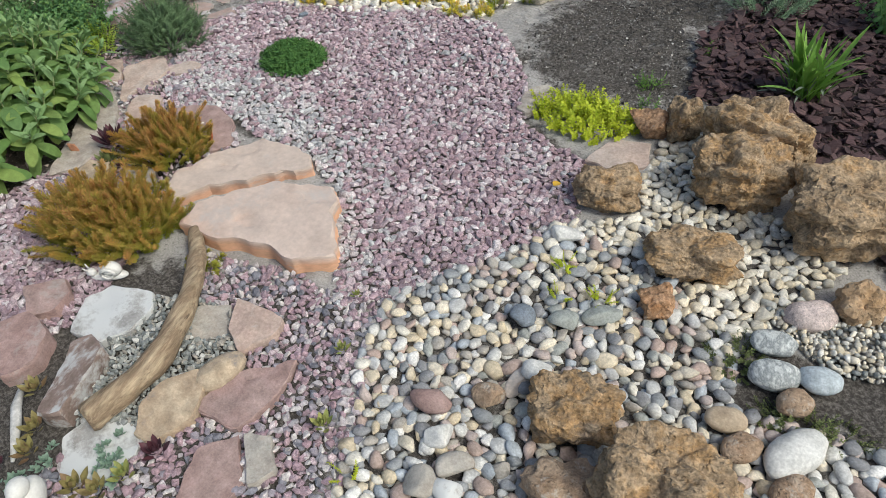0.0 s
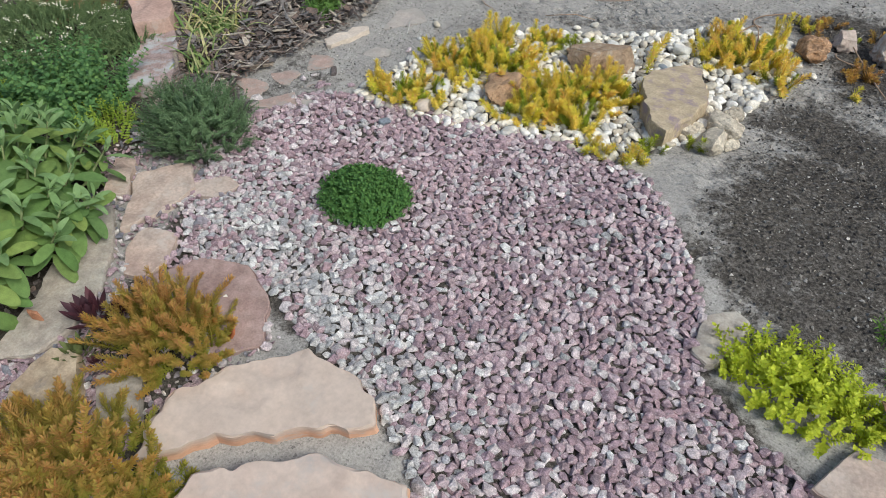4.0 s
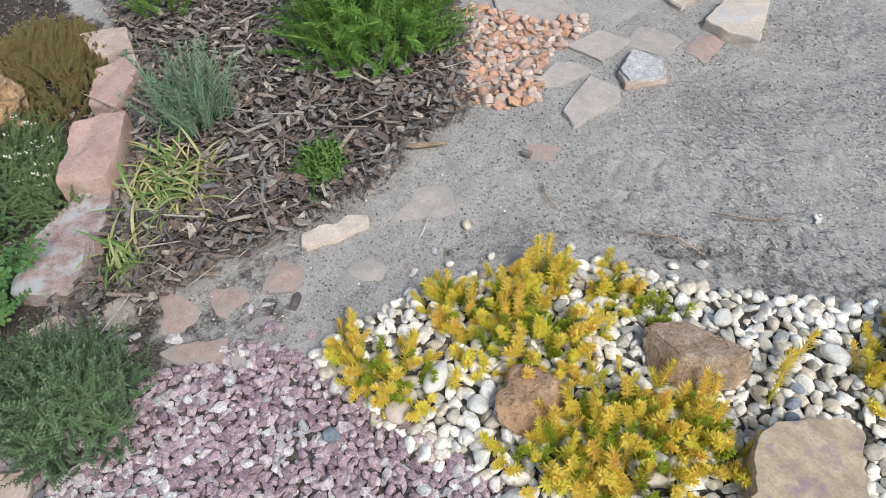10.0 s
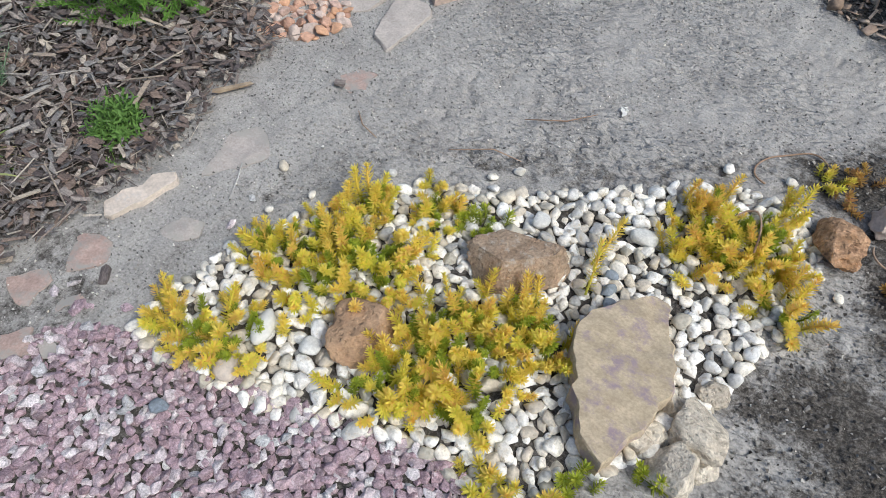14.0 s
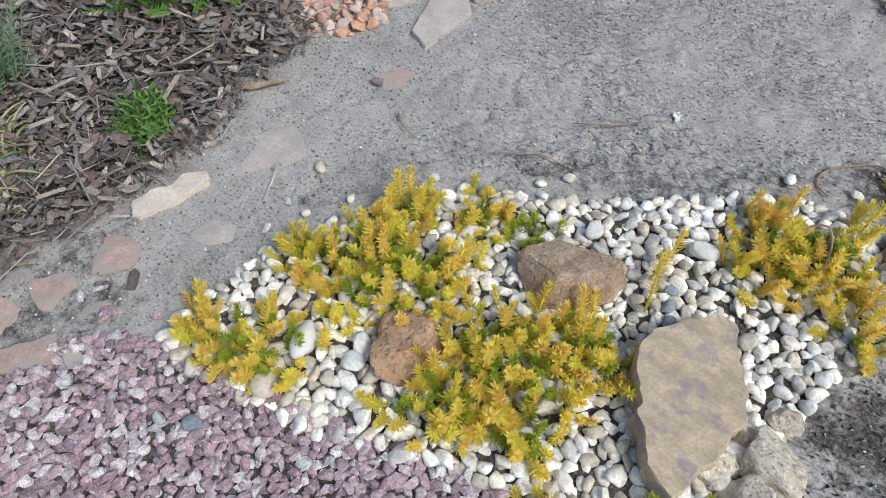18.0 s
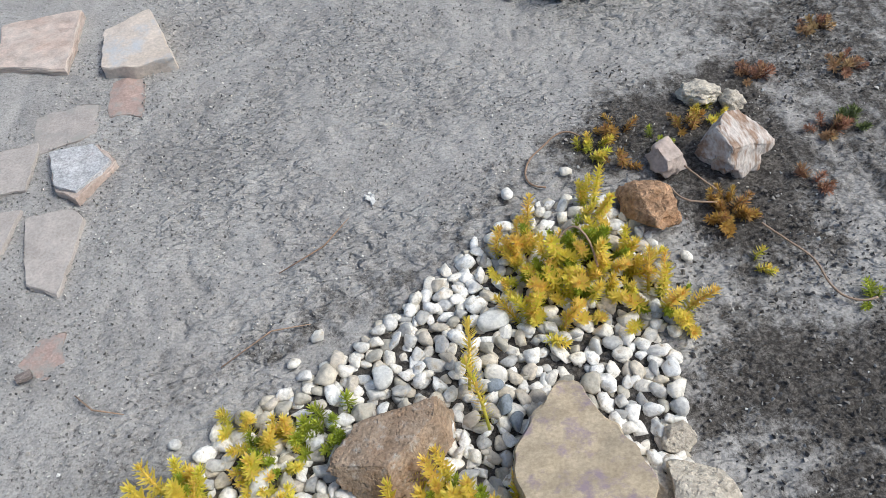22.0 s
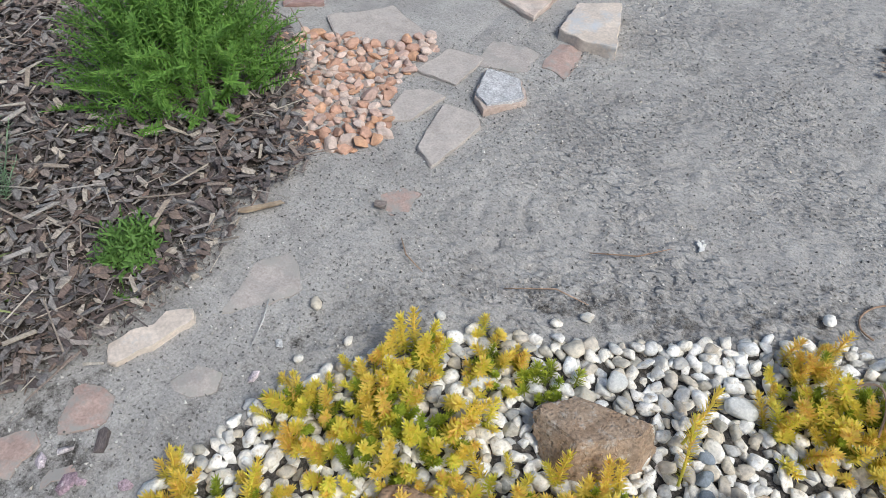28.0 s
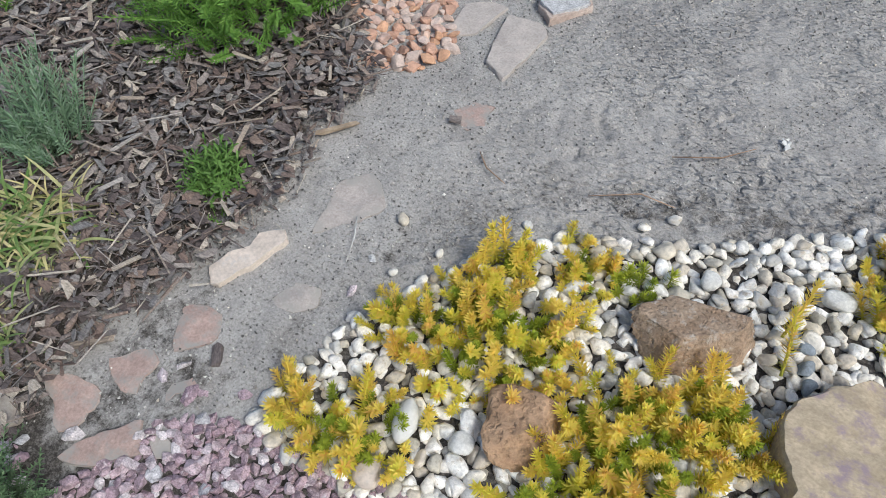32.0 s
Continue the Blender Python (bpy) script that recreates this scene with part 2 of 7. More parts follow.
def leaf(length, width, seg=5, fold=0.25, curl=0.4, tip=0.5, wave=0.0, blunt=0.62):
    """Leaf along +x from the origin, upper side up; tip: how far out it is widest."""
    vs, fs = [], []
    curl = curl if abs(curl) > 0.01 else 0.01
    for i in range(seg + 1):
        u = i / seg if blunt > 0.6 else 1 - (1 - i / seg) ** 1.6
        w = width * 0.5 * (math.sin(math.pi * u ** (0.5 / max(tip, 0.05) * 0.72)) ** blunt if 0 < u < 1 else 0.04)
        x, z = length * math.sin(curl * u) / curl, -length * (1 - math.cos(curl * u)) / curl
        up = w * fold + wave * width * math.sin(u * 9)
        vs += [(x, -w, z + up), (x, 0, z), (x, w, z + w * fold - wave * width * math.sin(u * 9))]
    for i in range(seg):
        a = i * 3
        fs += [(a, a + 3, a + 4), (a, a + 4, a + 1), (a + 1, a + 4, a + 5), (a + 1, a + 5, a + 2)]
    return np.array(vs), np.array(fs)


def needle(length, width):
    """Plump needle leaf along +x."""
    w = width / 2
    v = [(0, -w * 0.6, 0), (0, w * 0.6, 0), (length * 0.55, -w, w * 0.3), (length * 0.55, w, w * 0.3), (length * 0.5, 0, -w * 0.8), (length, 0, w * 0.6)]
    f = [(0, 2, 3), (0, 3, 1), (2, 5, 3), (0, 4, 2), (4, 5, 2), (1, 3, 4), (3, 5, 4)]
    return np.array(v), np.array(f)


def aim(direction, roll=0.0):
    """Turn that carries +z to the direction."""
    return Vector(direction).normalized().to_track_quat("Z", "Y").to_matrix().to_4x4() @ Matrix.Rotation(roll, 4, "Z")


def shoot(seed, length, bits, count, start=0.15, lift=(0.1, 0.9), bend=0.15, stem=0.0014, size=(1.0, 0.6), pairs=False):
    """Upright shoot along +z: a bent stem set with leaves, bits being their shapes."""
    r = random.Random(seed)
    bx, by = r.uniform(-bend, bend) * length, r.uniform(-bend, bend) * length
    at = lambda u: Vector((bx * u * u, by * u * u, length * u))  # noqa: E731
    some = [tube([at(u) for u in (0, 0.35, 0.7, 1)], [stem, stem, stem * 0.8, stem * 0.4], 4)]
    turn = r.uniform(0, 6)
    for i in range(count):
        u = start + (1 - start) * (i + 0.5) / count
        ends = (0, math.pi) if pairs else (0,)
        turn += math.pi / 2 + r.uniform(-0.2, 0.2) if pairs else 2.4 + r.uniform(-0.2, 0.2)
        for e in ends:
            up = lerp(lift[0], lift[1], u) + r.uniform(-0.15, 0.15)
            s = lerp(size[0], size[1], u) * r.uniform(0.85, 1.15)
            m = Matrix.Translation(at(u)) @ Matrix.Rotation(turn + e, 4, "Z") @ Matrix.Rotation(-up, 4, "Y") @ Matrix.Scale(s, 4)
            some.append(moved(r.choice(bits), m))
    return combine(some)


def rosette(seed, radius, count=34, cup=1.05, wide=0.5, parts=False):
    """Houseleek rosette."""
    r = random.Random(seed)
    some = []
    for i in range(count):
        u = (i + 1) / count
        rad = radius * u ** 0.75
        lf = leaf(rad * 0.62 + 0.006, radius * wide * (0.5 + 0.5 * u), 4, 0.4, -0.7, 0.7)
        m = Matrix.Translation((0, 0, 0.012 + radius * 0.35 * (1 - u))) @ Matrix.Rotation(i * 2.4, 4, "Z")
        m = m @ Matrix.Rotation(-lerp(1.35, 0.25, u) * cup, 4, "Y") @ Matrix.Translation((rad * 0.25, 0, 0))
        some.append(moved(lf, m))
    return some if parts else combine(some)


# ---- objects ----
def mesh_of(name, shape, material, smooth=True, sharp=0):
    v, f = shape
    me = bpy.data.meshes.new(name)
    me.from_pydata(v.tolist(), [], f.tolist())
    me.polygons.foreach_set("use_smooth", [smooth] * len(me.polygons))
    me.materials.append(material)
    if sharp:
        me.set_sharp_from_angle(angle=radians(sharp))
    return me


def put(name, me, parent=None, m=None, label=""):
    ob = new(name, me)
    if parent:
        ob.parent = parent
    if m is not None:
        ob.matrix_basis = m
    return tagged(ob, label)


def part(name, shape, material, parent, label="", smooth=True, m=None, sharp=0):
    return put(name, mesh_of(name, shape, material, smooth, sharp), parent, m, label)


def thing(name, label, category, at=(0, 0, 0), group="", kind="", turn=0.0):
    ob = new(name)
    ob.empty_display_size = 0.05
    ob.matrix_basis = pose(at[0], at[1], at[2], 0, 0, turn)
    return tagged(ob, label, category, group, kind)


def fused(name, shapes, rows, material, parent=None, smooth=False):
    """One mesh out of many small pieces; rows are (shape number, pose)."""
    some = [moved(shapes[k], m) for k, m in rows]
    return part(name, combine(some), material, parent, "", smooth)


# ---- materials ----
def mat(name, stops, scale=25.0, mottle=0.3, rough=0.85, bump=0.25, fine=160.0, drive="piece", spots=None, spec=0.3, grad=None, leafy=0.0, hard=False, speck=0.0, stretch=(1, 1, 1), depth=0.004, pits=0.0, dust=None):
    """Procedural surface. stops: colours over a random value for each piece, or over broad noise. spots: (colour, how much, scale).
    grad: (low z, high z, colour at the low end). leafy: share of light let through."""
    m = bpy.data.materials.new(name)
    m.use_nodes = True
    nt = m.node_tree
    nodes, link = nt.nodes, nt.links.new
    bsdf = nodes["Principled BSDF"]

    def maths(op, a, b=None, c=None):
        n = nodes.new("ShaderNodeMath")
        n.operation = op
        for i, s in enumerate((a, b, c)):
            if s is None:
                continue
            if isinstance(s, (int, float)):
                n.inputs[i].default_value = s
            else:
                link(s, n.inputs[i])
        return n.outputs[0]

    def mixed(kind, fac, a, b):
        n = nodes.new("ShaderNodeMix")
        n.data_type, n.blend_type = "RGBA", kind
        for sock, s in ((n.inputs[0], fac), (n.inputs[6], a), (n.inputs[7], b)):
            if isinstance(s, (int, float)):
                sock.default_value = s
            elif isinstance(s, tuple):
                sock.default_value = (*s, 1)
            else:
                link(s, sock)
        return n.outputs[2]

    where = nodes.new("ShaderNodeTexCoord").outputs["Object"]
    info, geo = nodes.new("ShaderNodeObjectInfo"), nodes.new("ShaderNodeNewGeometry")
    shift = nodes.new("ShaderNodeVectorMath")
    shift.operation = "MULTIPLY_ADD"
    shift.inputs[1].default_value = stretch
    link(where, shift.inputs[0])
    spread = maths("MULTIPLY", maths("ADD", info.outputs["Random"], geo.outputs["Random Per Island"]), 37.0)
    link(spread, shift.inputs[2])
    vec = shift.outputs[0]

    def noisy(s, detail=4.0, rough_n=0.6):
        n = nodes.new("ShaderNodeTexNoise")
        n.inputs["Scale"].default_value, n.inputs["Detail"].default_value, n.inputs["Roughness"].default_value = s, detail, rough_n
        link(vec, n.inputs["Vector"])
        return n.outputs[0]

    broad, small = noisy(scale), noisy(fine, 3.0)
    if drive == "piece":
        value = maths("FRACT", maths("ADD", info.outputs["Random"], geo.outputs["Random Per Island"]))
    elif drive == "shoot":
        value = maths("MULTIPLY_ADD", info.outputs["Random"], 0.75, maths("MULTIPLY", geo.outputs["Random Per Island"], 0.25))
    else:
        value = maths("ADD", maths("MULTIPLY_ADD", noisy(scale * 0.3, 5.0, 0.65), 1.6, -0.45), maths("MULTIPLY", info.outputs["Random"], 0.25))
    ramp = nodes.new("ShaderNodeValToRGB")
    ramp.color_ramp.interpolation = "CONSTANT" if hard else "LINEAR"
    el = ramp.color_ramp.elements
    while len(el) < len(stops):
        el.new(0.5)
    for i, c in enumerate(stops):
        el[i].position = i / len(stops) if hard else i / max(1, len(stops) - 1)
        el[i].color = (*c, 1)
    link(value, ramp.inputs[0])
    colour = ramp.outputs[0]
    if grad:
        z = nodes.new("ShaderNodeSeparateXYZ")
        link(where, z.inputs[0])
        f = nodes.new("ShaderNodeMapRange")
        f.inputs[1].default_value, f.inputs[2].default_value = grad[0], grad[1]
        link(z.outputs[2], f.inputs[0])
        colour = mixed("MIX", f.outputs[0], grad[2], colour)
    shade = nodes.new("ShaderNodeMapRange")
    shade.inputs[1].default_value, shade.inputs[2].default_value = 0.3, 0.7
    shade.inputs[3].default_value, shade.inputs[4].default_value = 1 - mottle, 1 + mottle
    link(broad, shade.inputs[0])
    grain = nodes.new("ShaderNodeMapRange")
    grain.inputs[1].default_value, grain.inputs[2].default_value = 0.3, 0.7
    grain.inputs[3].default_value, grain.inputs[4].default_value = 1 - mottle * 0.6 - speck, 1 + mottle * 0.6 + speck
    link(small, grain.inputs[0])
    both = maths("MULTIPLY", shade.outputs[0], grain.outputs[0])
    vm = nodes.new("ShaderNodeVectorMath")
    vm.operation = "SCALE"
    link(colour, vm.inputs[0])
    link(both, vm.inputs[3])
    colour = vm.outputs[0]
    if spots:
        f = nodes.new("ShaderNodeMapRange")
        f.inputs[1].default_value, f.inputs[2].default_value = 1 - spots[1] - 0.06, 1 - spots[1] + 0.06
        link(noisy(spots[2], 6.0, 0.7), f.inputs[0])
        colour = mixed("MIX", f.outputs[0], colour, spots[0])
    if dust:
        at = nodes.new("ShaderNodeAttribute")
        at.attribute_name = "rim"
        f = nodes.new("ShaderNodeMapRange")
        f.inputs[1].default_value, f.inputs[2].default_value = 0.62, 0.78
        link(maths("MULTIPLY_ADD", maths("SUBTRACT", 1.0, at.outputs["Fac"]), 0.20, noisy(24, 8.0, 0.7)), f.inputs[0])
        colour = mixed("MIX", f.outputs[0], colour, dust)
    link(colour, bsdf.inputs["Base Color"])
    bsdf.inputs["Roughness"].default_value = rough
    bsdf.inputs["Specular IOR Level"].default_value = spec
    if bump:
        b = nodes.new("ShaderNodeBump")
        b.inputs["Strength"].default_value, b.inputs["Distance"].default_value = bump, depth
        height = maths("MULTIPLY_ADD", small, 0.6, broad)
        if pits:
            holes = nodes.new("ShaderNodeTexVoronoi")
            holes.inputs["Scale"].default_value = pits
            warp = nodes.new("ShaderNodeVectorMath")
            warp.operation = "ADD"
            link(vec, warp.inputs[0])
            link(maths("MULTIPLY", broad, 0.03), warp.inputs[1])
            link(warp.outputs[0], holes.inputs["Vector"])
            height = maths("ADD", height, maths("MULTIPLY", maths("MINIMUM", holes.outputs["Distance"], 0.45), 1.6))
        link(height, b.inputs["Height"])
        link(b.outputs[0], bsdf.inputs["Normal"])
    if leafy:
        tr = nodes.new("ShaderNodeBsdfTranslucent")
        link(colour, tr.inputs[0])
        mx = nodes.new("ShaderNodeMixShader")
        mx.inputs[0].default_value = leafy
        link(bsdf.outputs[0], mx.inputs[1])
        link(tr.outputs[0], mx.inputs[2])
        link(mx.outputs[0], nodes["Material Output"].inputs[0])
    return m


PINK = mat("crushed_pink_granite", [(0.385, 0.285, 0.31), (0.45, 0.36, 0.38), (0.29, 0.21, 0.235), (0.52, 0.45, 0.46), (0.36, 0.26, 0.285), (0.33, 0.24, 0.27), (0.58, 0.53, 0.53), (0.41, 0.305, 0.325), (0.28, 0.21, 0.225), (0.47, 0.38, 0.395), (0.35, 0.245, 0.265)], 70, 0.4, 0.85, 0.8, 330, hard=True, spots=((0.62, 0.54, 0.55), 0.38, 90), speck=0.15)
GREY = mat("crushed_grey_granite", [(0.43, 0.42, 0.415), (0.54, 0.535, 0.52), (0.335, 0.335, 0.335), (0.59, 0.58, 0.565), (0.47, 0.425, 0.42), (0.395, 0.385, 0.395), (0.50, 0.46, 0.455)], 75, 0.4, 0.85, 0.7, 320, hard=True, speck=0.15, spots=((0.66, 0.655, 0.65), 0.36, 110))
MIXED = mat("mixed_dark_gravel", [(0.275, 0.25, 0.275), (0.45, 0.413, 0.413), (0.2, 0.2, 0.225), (0.413, 0.3, 0.325), (0.562, 0.525, 0.5), (0.338, 0.237, 0.263)], 60, 0.4, 0.8, 0.4, 260, hard=True)
COBBLE = mat("river_pebble", [(0.568, 0.558, 0.515), (0.284, 0.295, 0.298), (0.631, 0.599, 0.515), (0.389, 0.358, 0.31), (0.378, 0.41, 0.434), (0.568, 0.482, 0.34), (0.696, 0.682, 0.64), (0.422, 0.326, 0.278), (0.336, 0.347, 0.319), (0.611, 0.536, 0.401), (0.495, 0.493, 0.474), (0.242, 0.243, 0.246), (0.653, 0.587, 0.464), (0.464, 0.388, 0.35)], 30, 0.28, 0.7, 0.2, 220, hard=True, speck=0.05)
CREAM = mat("cream_pebble", [(0.69, 0.635, 0.525), (0.54, 0.505, 0.42), (0.77, 0.725, 0.62), (0.60, 0.525, 0.39), (0.47, 0.46, 0.415), (0.73, 0.655, 0.51), (0.64, 0.62, 0.56)], 25, 0.25, 0.75, 0.35, 180, hard=True, spots=((0.45, 0.40, 0.31), 0.36, 50), speck=0.1)
WHITE = mat("white_pebble", [(0.82, 0.785, 0.72), (0.62, 0.555, 0.445), (0.86, 0.84, 0.785), (0.45, 0.42, 0.35), (0.79, 0.74, 0.64), (0.60, 0.585, 0.545), (0.85, 0.825, 0.76), (0.42, 0.415, 0.395), (0.82, 0.77, 0.67), (0.56, 0.50, 0.41), (0.81, 0.795, 0.75), (0.72, 0.685, 0.61)], 34, 0.24, 0.8, 0.7, 120, hard=True, spots=((0.45, 0.39, 0.30), 0.40, 60), speck=0.12)
ORANGE = mat("orange_gravel", [(0.52, 0.32, 0.23), (0.58, 0.42, 0.33), (0.47, 0.29, 0.21), (0.60, 0.48, 0.41), (0.50, 0.36, 0.30), (0.55, 0.33, 0.21), (0.56, 0.45, 0.385)], 35, 0.22, 0.9, 0.5, 160, hard=True, spec=0.15)
TERRA = mat("terracotta_chip", [(0.437, 0.152, 0.0665), (0.494, 0.19, 0.095), (0.361, 0.114, 0.057), (0.475, 0.228, 0.133)], 40, 0.25, 0.9, 0.3, 200, hard=True)
SLATEW = mat("banded_white_marble", [(0.44, 0.46, 0.44), (0.35, 0.37, 0.355), (0.52, 0.54, 0.52), (0.29, 0.31, 0.30)], 60, 0.4, 0.8, 0.4, 160, hard=True, stretch=(0.35, 2.0, 2.0), spots=((0.60, 0.62, 0.60), 0.36, 30))
SLATEB = mat("blue_slate_chip", [(0.10, 0.14, 0.22), (0.14, 0.18, 0.27), (0.08, 0.10, 0.16), (0.17, 0.20, 0.26)], 40, 0.3, 0.7, 0.3, 160, hard=True)
BARK = mat("bark_mulch", [(0.150, 0.116, 0.102), (0.215, 0.182, 0.163), (0.105, 0.086, 0.081), (0.28, 0.246, 0.222), (0.175, 0.128, 0.107), (0.133, 0.111, 0.105), (0.40, 0.35, 0.29), (0.165, 0.150, 0.143), (0.225, 0.170, 0.137), (0.207, 0.197, 0.19), (0.12, 0.096, 0.089), (0.25, 0.23, 0.215)], 60, 0.45, 0.9, 0.6, 220, hard=True, stretch=(1, 4, 4))
SPLINTER = mat("pale_wood_splinter", [(0.40, 0.345, 0.275), (0.30, 0.25, 0.20), (0.47, 0.42, 0.35), (0.25, 0.20, 0.165), (0.36, 0.33, 0.295)], 60, 0.35, 0.9, 0.5, 220, hard=True, stretch=(1, 4, 4))
BARKD = mat("dark_red_wood_chip", [(0.0627, 0.0366, 0.0383), (0.0889, 0.0517, 0.0524), (0.047, 0.0291, 0.0317), (0.109, 0.0667, 0.0655), (0.0731, 0.0484, 0.0491)], 60, 0.35, 0.8, 0.4, 220, hard=True, stretch=(1, 3, 3))
SANDSTONE = mat("pink_sandstone", [(0.41, 0.285, 0.24), (0.47, 0.36, 0.30), (0.50, 0.415, 0.355), (0.43, 0.315, 0.27)], 20, 0.18, 0.9, 0.45, 120, "noise", ((0.54, 0.47, 0.42), 0.40, 12), speck=0.06)
SALMON = mat("salmon_sandstone", [(0.43, 0.285, 0.235), (0.49, 0.345, 0.285), (0.46, 0.31, 0.255), (0.40, 0.265, 0.22)], 16, 0.16, 0.9, 0.4, 110, "noise", ((0.52, 0.42, 0.37), 0.37, 10), speck=0.05)
SANDFLAT = mat("pale_pink_sandstone", [(0.464, 0.329, 0.268), (0.545, 0.439, 0.372), (0.575, 0.505, 0.443), (0.505, 0.395, 0.326)], 28, 0.22, 0.9, 0.8, 200, "noise", ((0.40, 0.33, 0.28), 0.36, 12), stretch=(1, 1, 8))
PEACHSLAB = mat("peach_layered_sandstone", [(0.50, 0.38, 0.315), (0.58, 0.47, 0.40), (0.53, 0.41, 0.34), (0.60, 0.51, 0.455)], 11, 0.13, 0.9, 0.35, 70, "noise", ((0.50, 0.44, 0.40), 0.37, 7), grad=(0.03, 0.056, (0.76, 0.44, 0.27)), stretch=(1, 1, 2.5))
PEACHTHIN = mat("thin_peach_sandstone", [(0.49, 0.39, 0.325), (0.57, 0.47, 0.40), (0.52, 0.42, 0.35), (0.59, 0.52, 0.465)], 11, 0.13, 0.9, 0.35, 70, "noise", ((0.50, 0.45, 0.41), 0.37, 7), grad=(0.012, 0.034, (0.62, 0.37, 0.25)), stretch=(1, 1, 2.5))
DUSTY = mat("sand_dusted_sandstone", [(0.36, 0.255, 0.22), (0.42, 0.31, 0.265), (0.39, 0.285, 0.245), (0.345, 0.255, 0.225)], 34, 0.14, 0.95, 0.4, 190, "noise", ((0.33, 0.305, 0.275), 0.41, 16), speck=0.1, dust=(0.335, 0.317, 0.288))
DUSTYG = mat("sand_dusted_grey_stone", [(0.375, 0.335, 0.305), (0.42, 0.375, 0.34), (0.385, 0.345, 0.32)], 34, 0.12, 0.95, 0.4, 190, "noise", ((0.36, 0.34, 0.31), 0.42, 14), speck=0.1, dust=(0.365, 0.345, 0.31))
DRYGREY = mat("dry_grey_beige_stone", [(0.40, 0.355, 0.32), (0.45, 0.405, 0.365), (0.42, 0.37, 0.335)], 24, 0.12, 0.95, 0.4, 160, "noise", ((0.46, 0.42, 0.385), 0.40, 10), speck=0.08)
PATCHED = mat("patched_pink_stone", [(0.31, 0.22, 0.20), (0.38, 0.285, 0.26), (0.34, 0.25, 0.23)], 28, 0.25, 0.9, 0.6, 190, "noise", ((0.45, 0.46, 0.46), 0.45, 12), speck=0.1)
REDSTONE = mat("red_sandstone", [(0.29, 0.189, 0.167), (0.343, 0.232, 0.207), (0.378, 0.275, 0.246), (0.308, 0.206, 0.189)], 30, 0.25, 0.9, 0.8, 200, "noise", ((0.42, 0.38, 0.35), 0.33, 8))
TANSTONE = mat("tan_sandstone", [(0.42, 0.33, 0.23), (0.48, 0.39, 0.28), (0.38, 0.29, 0.20), (0.50, 0.43, 0.34)], 32, 0.25, 0.9, 0.4, 180, "noise", ((0.25, 0.22, 0.20), 0.34, 14))
GREYSTONE = mat("grey_flagstone", [(0.34, 0.32, 0.29), (0.42, 0.39, 0.34), (0.38, 0.33, 0.28), (0.45, 0.43, 0.39)], 30, 0.25, 0.9, 0.4, 180, "noise", ((0.47, 0.40, 0.33), 0.36, 8))
LIMED = mat("lime_streaked_stone", [(0.30, 0.29, 0.275), (0.38, 0.37, 0.35), (0.26, 0.225, 0.20)], 34, 0.2, 0.9, 0.5, 160, "noise", ((0.60, 0.61, 0.595), 0.53, 10))
TUFA = mat("brown_tufa", [(0.185, 0.125, 0.073), (0.285, 0.20, 0.118), (0.37, 0.275, 0.175), (0.35, 0.22, 0.105), (0.25, 0.185, 0.125), (0.43, 0.34, 0.225)], 46, 0.38, 0.95, 0.8, 130, "noise", ((0.19, 0.15, 0.105), 0.38, 26), depth=0.007, speck=0.15, pits=85)
OCHRE = mat("ochre_tufa", [(0.33, 0.225, 0.13), (0.41, 0.29, 0.18), (0.37, 0.235, 0.12), (0.44, 0.35, 0.26)], 40, 0.32, 0.95, 0.9, 140, "noise", ((0.25, 0.205, 0.15), 0.39, 22), depth=0.007, pits=75)
RUST = mat("rusty_stone", [(0.24, 0.115, 0.05), (0.34, 0.18, 0.085), (0.43, 0.27, 0.16), (0.20, 0.11, 0.06), (0.46, 0.36, 0.26)], 60, 0.4, 0.9, 0.9, 150, "noise", ((0.58, 0.53, 0.45), 0.33, 30), depth=0.007, pits=80)
BROWNROCK = mat("grey_brown_rock", [(0.27, 0.19, 0.125), (0.355, 0.265, 0.185), (0.31, 0.21, 0.135), (0.42, 0.34, 0.26), (0.24, 0.165, 0.11)], 30, 0.25, 0.95, 0.7, 150, "noise", ((0.47, 0.415, 0.345), 0.39, 42), speck=0.12, depth=0.005, pits=120)
REDBROWN = mat("red_brown_pitted_rock", [(0.33, 0.20, 0.115), (0.41, 0.27, 0.165), (0.29, 0.18, 0.11), (0.45, 0.32, 0.21)], 40, 0.3, 0.95, 0.8, 140, "noise", ((0.26, 0.18, 0.12), 0.38, 26), depth=0.006, pits=80)
QUARTZ = mat("banded_quartz_rock", [(0.36, 0.23, 0.155), (0.50, 0.37, 0.28), (0.30, 0.19, 0.125), (0.66, 0.60, 0.54), (0.42, 0.29, 0.21), (0.58, 0.48, 0.40), (0.38, 0.25, 0.17)], 42, 0.18, 0.85, 0.6, 90, "noise", ((0.74, 0.71, 0.67), 0.35, 30), stretch=(2.2, 0.6, 0.9), depth=0.005)
SLABTAN = mat("violet_stained_sandstone", [(0.39, 0.315, 0.21), (0.465, 0.38, 0.265), (0.37, 0.295, 0.20), (0.49, 0.41, 0.30)], 26, 0.16, 0.9, 0.5, 150, "noise", ((0.30, 0.235, 0.25), 0.425, 19), speck=0.08, stretch=(1, 1.3, 1), depth=0.004)
CONCRETE = mat("lumpy_concrete", [(0.58, 0.51, 0.40), (0.66, 0.595, 0.485), (0.48, 0.42, 0.335), (0.61, 0.545, 0.435)], 60, 0.3, 0.95, 0.9, 200, "noise", ((0.32, 0.28, 0.22), 0.31, 40), pits=110, depth=0.005)
